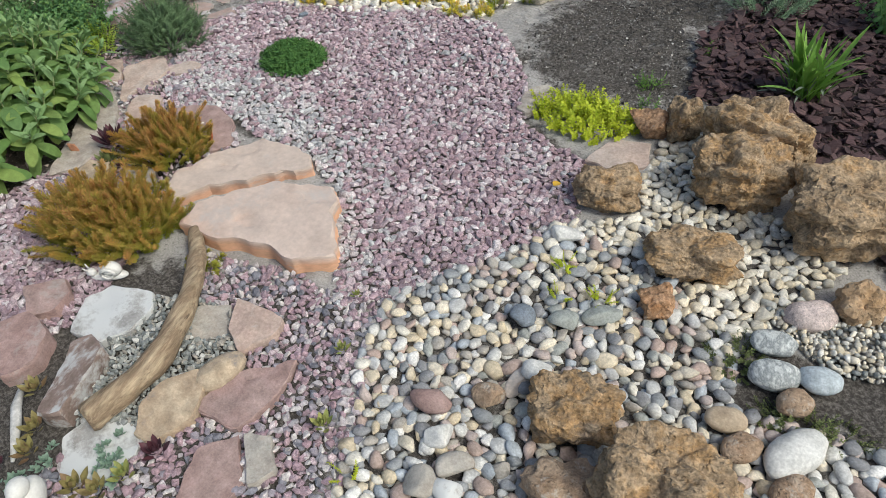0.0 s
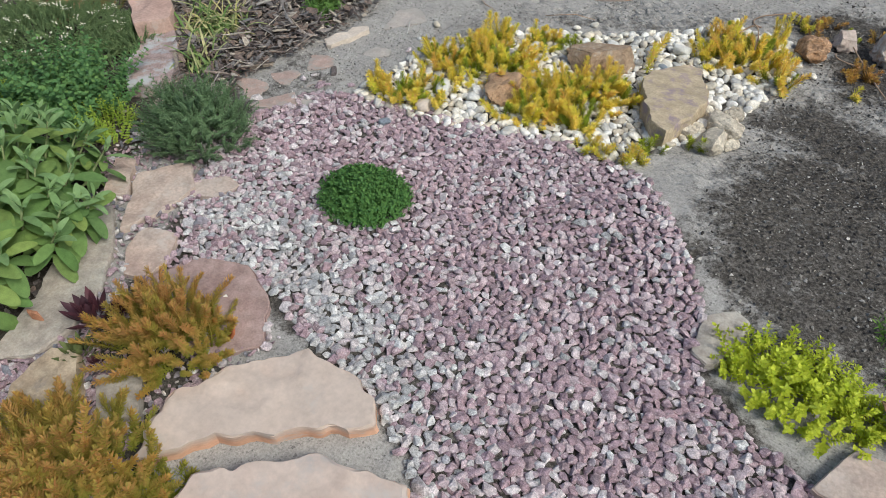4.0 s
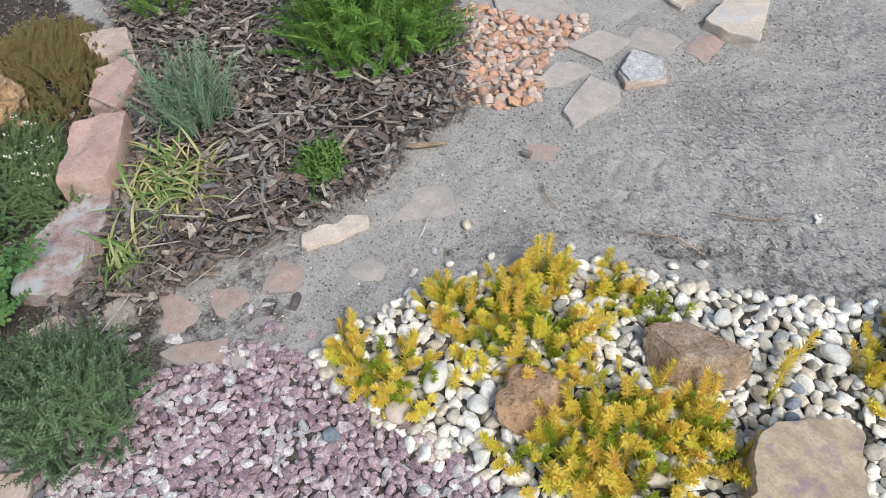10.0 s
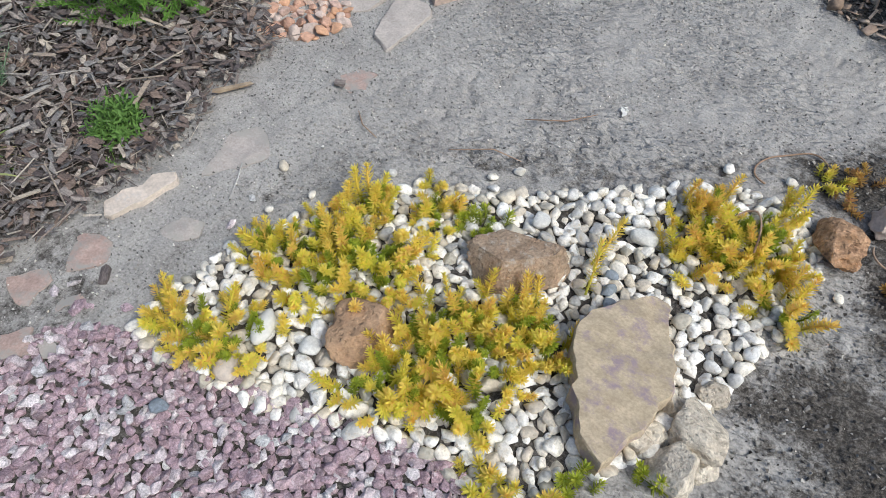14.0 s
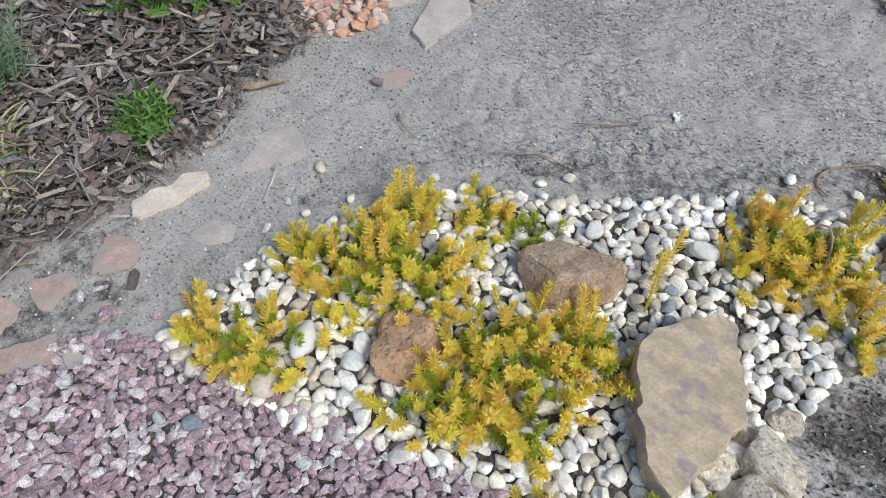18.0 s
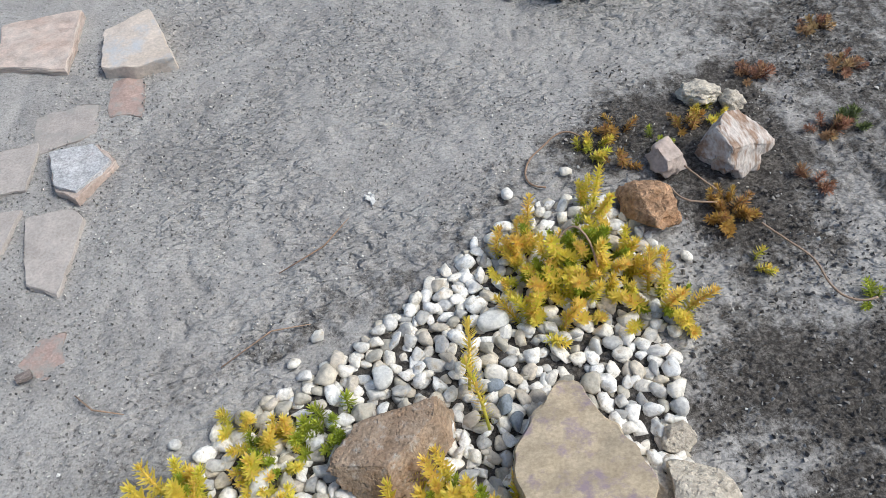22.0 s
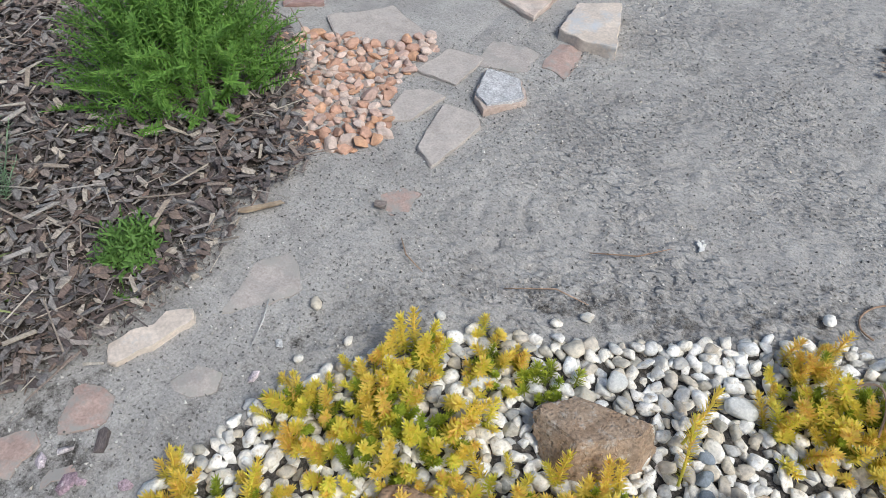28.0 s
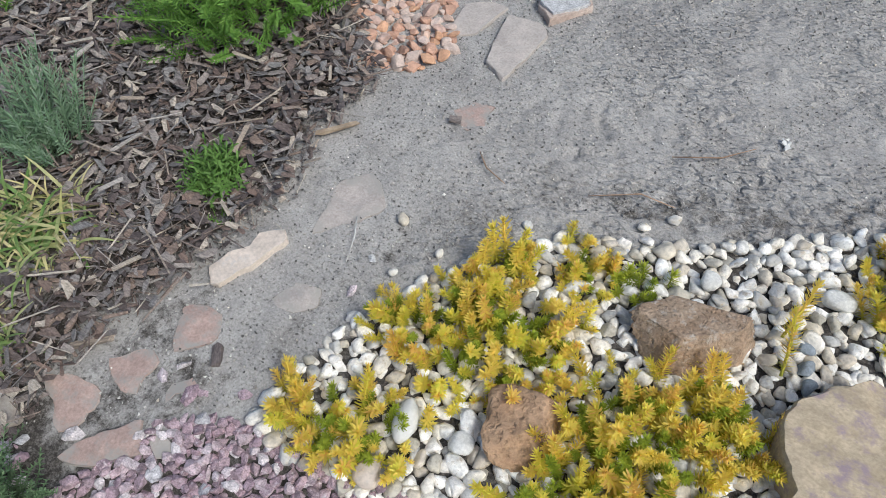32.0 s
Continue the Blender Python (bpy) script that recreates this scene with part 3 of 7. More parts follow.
WOOD = mat("weathered_driftwood", [(0.30, 0.215, 0.135), (0.40, 0.305, 0.195), (0.25, 0.18, 0.115), (0.45, 0.355, 0.235), (0.36, 0.235, 0.13)], 26, 0.26, 0.85, 1.0, 110, "noise", ((0.12, 0.085, 0.055), 0.37, 22), stretch=(3.5, 0.6, 3.5), depth=0.006)
GREYWOOD = mat("silver_driftwood", [(0.42, 0.41, 0.38), (0.52, 0.51, 0.48), (0.34, 0.33, 0.31)], 30, 0.25, 0.9, 0.5, 120, "noise")
RIVERW = mat("pale_river_stone", [(0.56, 0.56, 0.53), (0.64, 0.63, 0.59), (0.50, 0.50, 0.48)], 24, 0.18, 0.7, 0.3, 150, "noise", speck=0.08)
GRANITE = mat("speckled_pink_granite", [(0.46, 0.37, 0.34), (0.56, 0.47, 0.43), (0.42, 0.34, 0.32)], 40, 0.2, 0.85, 0.5, 220, "noise", ((0.22, 0.19, 0.18), 0.37, 110), speck=0.25)
GREYGRIT = mat("grey_green_chipping", [(0.30, 0.31, 0.285), (0.42, 0.43, 0.40), (0.21, 0.225, 0.215), (0.54, 0.53, 0.49), (0.35, 0.325, 0.28), (0.26, 0.275, 0.265)], 60, 0.3, 0.85, 0.4, 260, hard=True)
VEINED = mat("white_veined_grey_stone", [(0.17, 0.19, 0.19), (0.60, 0.62, 0.60), (0.24, 0.26, 0.26), (0.64, 0.66, 0.63), (0.22, 0.24, 0.24), (0.55, 0.58, 0.56)], 150, 0.15, 0.75, 0.2, 220, "noise", stretch=(1, 0.5, 1))
BLUEGREY = mat("pale_blue_grey_stone", [(0.36, 0.41, 0.44), (0.44, 0.49, 0.51), (0.33, 0.37, 0.40)], 60, 0.2, 0.75, 0.2, 220, "noise", ((0.56, 0.60, 0.61), 0.38, 60), speck=0.1)
PALE = mat("pale_beige_stone", [(0.55, 0.46, 0.375), (0.60, 0.52, 0.445), (0.57, 0.485, 0.40), (0.47, 0.395, 0.325)], 16, 0.12, 0.9, 0.5, 120, "noise", ((0.47, 0.48, 0.49), 0.40, 7), speck=0.08)
BROWNLIME = mat("lime_streaked_brown_stone", [(0.22, 0.16, 0.13), (0.29, 0.215, 0.18), (0.25, 0.185, 0.155)], 22, 0.3, 0.9, 0.5, 150, "noise", ((0.55, 0.55, 0.53), 0.45, 11), stretch=(1.2, 0.8, 1))
PLASTER = mat("white_painted_plaster", [(0.62, 0.61, 0.57), (0.67, 0.66, 0.62), (0.56, 0.55, 0.50)], 20, 0.12, 0.8, 0.2, 120, "noise")
LITTER = mat("dry_leaf", [(0.28, 0.205, 0.15), (0.37, 0.275, 0.21), (0.19, 0.14, 0.11), (0.46, 0.365, 0.29), (0.31, 0.255, 0.215)], 40, 0.3, 0.9, 0.3, 150, hard=True)
STEM = mat("brown_stem", [(0.30, 0.20, 0.135), (0.38, 0.27, 0.19)], 40, 0.2, 0.8, 0.2)
GSTEM = mat("green_stem", [(0.16, 0.20, 0.08), (0.20, 0.24, 0.11)], 40, 0.2, 0.7, 0.2)
SAGE = mat("sage_leaf", [(0.13, 0.24, 0.068), (0.19, 0.305, 0.09), (0.145, 0.26, 0.085), (0.24, 0.34, 0.088), (0.125, 0.225, 0.08), (0.27, 0.36, 0.095)], 60, 0.15, 0.75, 0.5, 420, leafy=0.26, spec=0.25)
SAGETIP = mat("young_sage_leaf", [(0.20, 0.33, 0.125), (0.25, 0.38, 0.165), (0.185, 0.305, 0.11)], 60, 0.12, 0.85, 0.5, 420, leafy=0.25)
PSAGE = mat("purple_sage_leaf", [(0.15, 0.19, 0.165), (0.19, 0.235, 0.20), (0.17, 0.18, 0.19), (0.23, 0.28, 0.235)], 60, 0.15, 0.8, 0.4, 420, leafy=0.2)
# grad: greener, darker foot puts the clump's inner shade into the leaf colour
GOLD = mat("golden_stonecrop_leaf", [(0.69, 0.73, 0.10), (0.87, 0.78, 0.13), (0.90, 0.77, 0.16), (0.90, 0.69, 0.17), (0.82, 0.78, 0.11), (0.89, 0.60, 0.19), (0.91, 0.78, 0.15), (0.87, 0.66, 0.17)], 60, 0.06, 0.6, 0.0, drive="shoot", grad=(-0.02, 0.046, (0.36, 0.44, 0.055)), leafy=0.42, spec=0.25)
# green under-shoots, their low parts painted darker for shade inside the clump
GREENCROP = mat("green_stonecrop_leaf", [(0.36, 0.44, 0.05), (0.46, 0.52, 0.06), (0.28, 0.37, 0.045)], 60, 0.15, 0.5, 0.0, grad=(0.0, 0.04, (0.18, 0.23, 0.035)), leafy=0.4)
# grad: leaf colour falls to a dark green at each shoot's base
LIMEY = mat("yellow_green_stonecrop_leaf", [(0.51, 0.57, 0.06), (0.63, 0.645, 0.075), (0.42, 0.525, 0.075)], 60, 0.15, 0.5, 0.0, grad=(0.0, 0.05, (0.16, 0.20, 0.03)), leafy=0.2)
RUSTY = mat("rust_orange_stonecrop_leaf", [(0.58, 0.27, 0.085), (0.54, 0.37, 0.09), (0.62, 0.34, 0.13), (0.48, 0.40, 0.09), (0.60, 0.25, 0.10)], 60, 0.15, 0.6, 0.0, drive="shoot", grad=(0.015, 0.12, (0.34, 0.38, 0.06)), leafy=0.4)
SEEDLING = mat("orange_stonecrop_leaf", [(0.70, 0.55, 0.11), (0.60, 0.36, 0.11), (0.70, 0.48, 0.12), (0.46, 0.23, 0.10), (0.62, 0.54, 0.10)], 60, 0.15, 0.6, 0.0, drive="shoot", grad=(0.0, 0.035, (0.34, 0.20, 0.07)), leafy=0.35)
REDTINT = mat("red_brown_stonecrop_leaf", [(0.46, 0.25, 0.16), (0.38, 0.20, 0.13), (0.52, 0.33, 0.18), (0.44, 0.34, 0.15)], 60, 0.15, 0.6, 0.0, drive="shoot", leafy=0.35)
ACRE = mat("lime_stonecrop_leaf", [(0.5, 0.575, 0.0375), (0.6, 0.65, 0.0625), (0.425, 0.525, 0.0375)], 60, 0.15, 0.5, 0.0, leafy=0.2)
# grad: darker, browner green over the lowest 8 cm
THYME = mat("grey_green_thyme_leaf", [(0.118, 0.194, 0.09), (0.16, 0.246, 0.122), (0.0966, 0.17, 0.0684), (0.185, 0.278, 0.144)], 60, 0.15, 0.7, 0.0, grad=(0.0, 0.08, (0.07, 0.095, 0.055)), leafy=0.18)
MOSS = mat("creeping_thyme_leaf", [(0.0742, 0.175, 0.0405), (0.108, 0.23, 0.054), (0.081, 0.203, 0.0607)], 60, 0.2, 0.7, 0.0, leafy=0.15)
OREG = mat("oregano_leaf", [(0.096, 0.21, 0.0714), (0.132, 0.265, 0.0918), (0.156, 0.276, 0.0765)], 60, 0.15, 0.65, 0.0, leafy=0.2)
GOREG = mat("golden_oregano_leaf", [(0.379, 0.492, 0.0504), (0.302, 0.448, 0.0672), (0.454, 0.52, 0.084)], 60, 0.15, 0.65, 0.0, leafy=0.2)
SHRUB = mat("bright_green_shrub_leaf", [(0.118, 0.245, 0.04), (0.165, 0.32, 0.055), (0.098, 0.205, 0.038), (0.21, 0.36, 0.07)], 60, 0.15, 0.6, 0.0, leafy=0.25)
LAV = mat("silver_lavender_leaf", [(0.19, 0.30, 0.17), (0.25, 0.36, 0.225), (0.155, 0.265, 0.135), (0.29, 0.38, 0.27)], 60, 0.12, 0.8, 0.0, leafy=0.2)
CURRY = mat("silver_curry_leaf", [(0.30, 0.35, 0.32), (0.36, 0.40, 0.37), (0.26, 0.31, 0.28)], 60, 0.12, 0.8, 0.0, leafy=0.15)
WTHY = mat("dark_thyme_leaf", [(0.155, 0.228, 0.091), (0.2, 0.273, 0.118), (0.127, 0.2, 0.0819)], 60, 0.15, 0.7, 0.0, leafy=0.15)
REDSED = mat("reddish_stonecrop_leaf", [(0.29, 0.175, 0.08), (0.20, 0.215, 0.07), (0.34, 0.185, 0.095), (0.165, 0.20, 0.065), (0.24, 0.225, 0.085)], 60, 0.15, 0.6, 0.0, leafy=0.2)
GRASS = mat("green_strap_leaf", [(0.194, 0.359, 0.0598), (0.254, 0.448, 0.0897), (0.164, 0.299, 0.0673)], 60, 0.12, 0.55, 0.0, leafy=0.22)
STRAPG = mat("grey_green_strap_leaf", [(0.20, 0.25, 0.18), (0.24, 0.29, 0.23)], 60, 0.12, 0.65, 0.0, leafy=0.2)
VGRASS = mat("variegated_grass_blade", [(0.17, 0.29, 0.08), (0.14, 0.25, 0.065), (0.48, 0.50, 0.22), (0.22, 0.33, 0.10), (0.56, 0.52, 0.27), (0.16, 0.27, 0.08), (0.30, 0.40, 0.14)], 60, 0.15, 0.6, 0.0, leafy=0.3)
VCREAM = mat("withered_cream_blade", [(0.68, 0.62, 0.30), (0.58, 0.50, 0.25), (0.72, 0.66, 0.38), (0.50, 0.48, 0.18)], 60, 0.15, 0.7, 0.0, leafy=0.35)
STRAW = mat("dry_grass_blade", [(0.38, 0.30, 0.16), (0.44, 0.36, 0.21), (0.30, 0.24, 0.13)], 60, 0.15, 0.8, 0.0, leafy=0.15)
PHLOX = mat("phlox_needle_leaf", [(0.108, 0.216, 0.042), (0.144, 0.264, 0.06), (0.096, 0.18, 0.042)], 60, 0.15, 0.6, 0.0, leafy=0.18)
VIOLET = mat("violet_petal", [(0.36, 0.33, 0.78), (0.44, 0.40, 0.82), (0.40, 0.32, 0.72), (0.33, 0.34, 0.76)], 60, 0.08, 0.6, 0.0, leafy=0.25)
CREAMFL = mat("cream_petal", [(0.66, 0.63, 0.48), (0.72, 0.70, 0.58)], 60, 0.08, 0.6, 0.0, leafy=0.2)
LEEK = mat("houseleek_leaf", [(0.28, 0.336, 0.098), (0.364, 0.364, 0.126), (0.238, 0.28, 0.084)], 60, 0.15, 0.5, 0.0, leafy=0.1)
LEEKD = mat("dark_houseleek_leaf", [(0.07, 0.025, 0.035), (0.10, 0.035, 0.045), (0.06, 0.03, 0.04)], 60, 0.15, 0.45, 0.0)
LEEKO = mat("olive_houseleek_leaf", [(0.224, 0.182, 0.07), (0.28, 0.252, 0.098), (0.21, 0.126, 0.07)], 60, 0.15, 0.5, 0.0)
BLUESED = mat("blue_green_stonecrop_leaf", [(0.22, 0.33, 0.24), (0.27, 0.37, 0.29)], 60, 0.12, 0.6, 0.0, leafy=0.1)
ROSE = mat("rose_leaf", [(0.085, 0.205, 0.06), (0.125, 0.265, 0.075), (0.11, 0.24, 0.095), (0.20, 0.36, 0.10)], 60, 0.12, 0.4, 0.0, leafy=0.22, spec=0.5)
WEED = mat("dull_weed_leaf", [(0.15, 0.19, 0.07), (0.20, 0.235, 0.09), (0.12, 0.15, 0.055)], 60, 0.15, 0.7, 0.0, leafy=0.2)
AMBER = mat("fallen_yellow_leaf", [(0.60, 0.34, 0.03), (0.64, 0.40, 0.05)], 60, 0.1, 0.6, 0.0)
DARKGRIT = mat("dark_soil_crumb", [(0.06, 0.054, 0.048), (0.10, 0.09, 0.08), (0.15, 0.138, 0.125), (0.045, 0.04, 0.036), (0.24, 0.225, 0.205), (0.08, 0.072, 0.065)], 60, 0.3, 0.95, 0.0, 200, hard=True)
GRIT = mat("soil_grit", [(0.10, 0.095, 0.09), (0.20, 0.19, 0.18), (0.30, 0.29, 0.27), (0.14, 0.13, 0.12), (0.36, 0.35, 0.33), (0.08, 0.075, 0.07)], 60, 0.3, 0.95, 0.0, 200, hard=True)
SANDGRAIN = mat("sand_grain", [(0.40, 0.38, 0.345), (0.25, 0.237, 0.217), (0.50, 0.48, 0.44), (0.14, 0.13, 0.12), (0.30, 0.284, 0.26), (0.36, 0.34, 0.31)], 60, 0.25, 0.95, 0.0, 200, hard=True)
SLATEG = mat("blue_grey_stone", [(0.16, 0.19, 0.23), (0.22, 0.25, 0.28), (0.26, 0.29, 0.31)], 40, 0.25, 0.7, 0.3, 200, "noise", speck=0.1)
OLIVEG = mat("grey_green_stone", [(0.27, 0.29, 0.27), (0.33, 0.35, 0.32), (0.30, 0.31, 0.29)], 40, 0.2, 0.7, 0.3, 200, "noise", speck=0.08)
CRUST = mat("pale_lime_crust", [(0.424, 0.43, 0.437), (0.509, 0.5, 0.494), (0.466, 0.44, 0.437)], 40, 0.25, 0.9, 0.6, 160, "noise", ((0.44, 0.36, 0.34), 0.34, 14), speck=0.12)
IRON = mat("blue_grey_iron", [(0.16, 0.19, 0.23), (0.22, 0.25, 0.29), (0.18, 0.20, 0.22)], 60, 0.3, 0.55, 0.2, 200, "noise")
DARKLEAF = mat("dark_feathery_leaf", [(0.055, 0.15, 0.04), (0.08, 0.19, 0.05), (0.065, 0.17, 0.055)], 60, 0.15, 0.65, 0.0, leafy=0.2)

# ---- ground: one sheet with sandy path, dark soil (also deepening the gaps between stones) and mulched soil ----
SOIL_1 = [(0.47, -1.28), (0.45, -1.1), (0.52, -0.84), (0.62, -0.70), (0.95, -0.68), (1.12, -0.95), (1.2, -1.35), (1.15, -1.5), (0.92, -1.52), (0.66, -1.46)]
SOIL_2 = [(0.47, -0.62), (0.65, -0.46), (0.80, -0.47), (1.02, -0.55), (1.25, -0.75), (1.1, -0.95), (0.6, -0.72)]
SOIL_3 = [(0.42, 0.08), (0.66, 0.24), (1.02, 0.30), (1.05, -0.1), (0.92, -0.34), (0.72, -0.42), (0.62, -0.2), (0.64, -0.06), (0.5, -0.04)]
SOIL_4 = [(-0.35, -0.42), (-0.30, -0.30), (0.05, -0.15), (0.25, 0.0), (0.45, 0.12), (0.45, -0.05), (0.15, -0.2), (-0.1, -0.37)]
SOIL_6 = [(-0.6, -2.9), (-0.25, -2.62), (0.3, -2.5), (0.5, -2.5), (0.7, -3.0), (0.5, -3.4), (-0.5, -3.4)]
GRAVELLED = [(-0.9, -1.46), (-0.78, -1.22), (-0.55, -1.12), (0.13, -1.05), (0.33, -1.08), (0.5, -1.3), (0.62, -1.5), (0.74, -1.7), (0.95, -1.8), (0.95, -2.05), (0.5, -2.6), (0.2, -2.15), (-0.3, -2.0), (-0.2, -2.7), (-0.5, -3.1), (-0.7, -2.9), (-0.8, -2.5), (-0.6, -2.2), (-0.8, -1.75)]
BEDSOIL = [(-0.65, -1.14), (-0.6, -0.85), (-0.34, -0.5), (0.16, -0.22), (0.5, -0.13), (0.55, -0.3), (0.46, -0.66), (0.25, -1.04), (-0.3, -1.14)]
SOIL_7 = [(-0.8, -0.95), (-0.68, -0.5), (-0.35, -0.22), (-0.1, -0.2), (-0.12, -0.36), (-0.35, -0.48), (-0.55, -0.75), (-0.68, -1.1)]
SOIL_5 = [(0.85, 0.5), (1.3, 0.75), (1.7, 0.7), (1.5, -0.7), (1.0, -0.5), (0.95, 0.0)]
SOIL_8 = [(-1.2, -1.43), (-1.13, -1.32), (-1.07, -1.28), (-0.97, -1.36), (-0.92, -1.37), (-0.85, -1.45), (-1.0, -1.56)]
SOIL_9 = [(-1.02, -1.30), (-1.0, -1.0), (-0.9, -0.98), (-0.82, -1.05), (-0.72, -1.08), (-0.72, -1.25), (-0.9, -1.4)]
LITTERED = [(0.24, 1.1), (0.33, 0.85), (0.41, 0.74), (0.69, 0.64), (0.98, 0.69), (1.26, 0.9), (1.4, 1.3), (0.3, 1.5)]
MULCH = [(-1.05, -1.39), (-1.05, -1.14), (-1.0, -0.93), (-0.97, -0.72), (-1.03, -0.48), (-1.0, -0.26), (-1.12, -0.2), (-1.25, 0.0), (-1.5, 0.2), (-1.9, 0.35), (-2.7, 0.2), (-2.7, -0.6), (-2.0, -0.8), (-1.65, -1.05), (-1.45, -1.22), (-1.22, -1.45)]
REDMULCH = [(1.12, -1.36), (1.10, -1.01), (1.2, -0.76), (1.33, -0.5), (1.42, -0.05), (1.46, 0.16), (1.58, 0.35), (1.5, 0.8), (2.3, 0.8), (2.3, -2.0), (1.75, -2.05), (1.5, -1.75), (1.3, -1.5)]
HERBS = [(-1.2, -1.47), (-1.45, -1.22), (-1.7, -1.05), (-2.2, -0.8), (-3.0, -0.8), (-3.0, -2.3), (-2.3, -2.5), (-1.8, -2.5), (-1.4, -2.75), (-0.8, -2.6), (-0.68, -2.25), (-0.95, -1.95)]
WEEDY = [(1.38, -2.35), (1.51, -2.30), (1.85, -2.30), (1.85, -2.46), (1.40, -2.50)]
COBBLED = [(0.74, -2.30), (0.91, -2.08), (1.09, -1.99), (1.06, -1.77), (1.09, -1.65), (1.19, -1.56), (1.25, -1.82), (1.45, -1.89), (1.62, -2.0), (1.50, -2.20), (1.39, -2.31), (1.40, -2.50), (1.85, -2.46), (1.85, -2.7), (1.4, -2.95), (0.70, -3.05), (0.66, -2.85), (0.56, -2.62), (0.57, -2.46)]


def near(poly, x, y, soft):
    """1 inside the outline, falling to 0 over the soft width."""
    wob = 0.05 * noise.noise((x * 7, y * 7, 2.0)) + 0.025 * noise.noise((x * 19, y * 19, 5.0))
    d = edge_gap(x, y, poly) * (1 if inside(x, y, poly) else -1) + wob
    return max(0.0, min(1.0, d / soft + 0.5))


def spaced(lo, hi, step, close):
    """Grid lines, closer together along the trodden path."""
    core, at = [], lo
    while at < hi:
        core.append(at)
        at += step * (1.0 if close[0] < at < close[1] else 2.2)
    out = [0.1 * 1.7 ** i for i in range(13)]
    return [lo - d for d in reversed(out)] + core + [core[-1] + d for d in out]


gx, gy = spaced(-3.2, 2.2, 0.0078, (-0.95, 1.3)), spaced(-3.7, 1.7, 0.0078, (-0.95, 1.15))
gv, zone = [], []
for y in gy:
    for x in gx:
        z = land(x, y)
        d = mu = 0.0
        if -3.3 < x < 2.3 and -3.8 < y < 1.8:
            # GRAVELLED, BEDSOIL, COBBLED: soil, painted extra dark as shade between the stones
            for p, s, k in ((SOIL_1, 0.22, 0.76), (SOIL_2, 0.3, 1.0), (SOIL_3, 0.26, 0.95), (SOIL_4, 0.2, 0.62), (SOIL_5, 0.4, 0.58), (SOIL_8, 0.08, 0.9), (SOIL_9, 0.12, 0.5), (LITTERED, 0.12, 0.72), (SOIL_6, 0.15, 0.85), (SOIL_7, 0.26, 0.42), (GRAVELLED, 0.06, 0.85), (BEDSOIL, 0.05, 0.85), (WEEDY, 0.08, 1.0), (COBBLED, 0.08, 0.75)):
                if min(q[0] for q in p) - 0.2 < x < max(q[0] for q in p) + 0.2 and min(q[1] for q in p) - 0.2 < y < max(q[1] for q in p) + 0.2:
                    d = max(d, k * near(p, x, y, s))
            for p in (MULCH, REDMULCH, HERBS):
                if min(q[0] for q in p) - 0.1 < x < max(q[0] for q in p) + 0.1 and min(q[1] for q in p) - 0.1 < y < max(q[1] for q in p) + 0.1:
                    mu = max(mu, near(p, x, y, 0.1) - (0.32 if p is MULCH else 0))
            z = trodden(x, y)
        gv.append((x, y, z))
        zone.append((d, mu))
nx = len(gx)
gf = [(j * nx + i, j * nx + i + 1, (j + 1) * nx + i + 1, (j + 1) * nx + i) for j in range(len(gy) - 1) for i in range(nx - 1)]


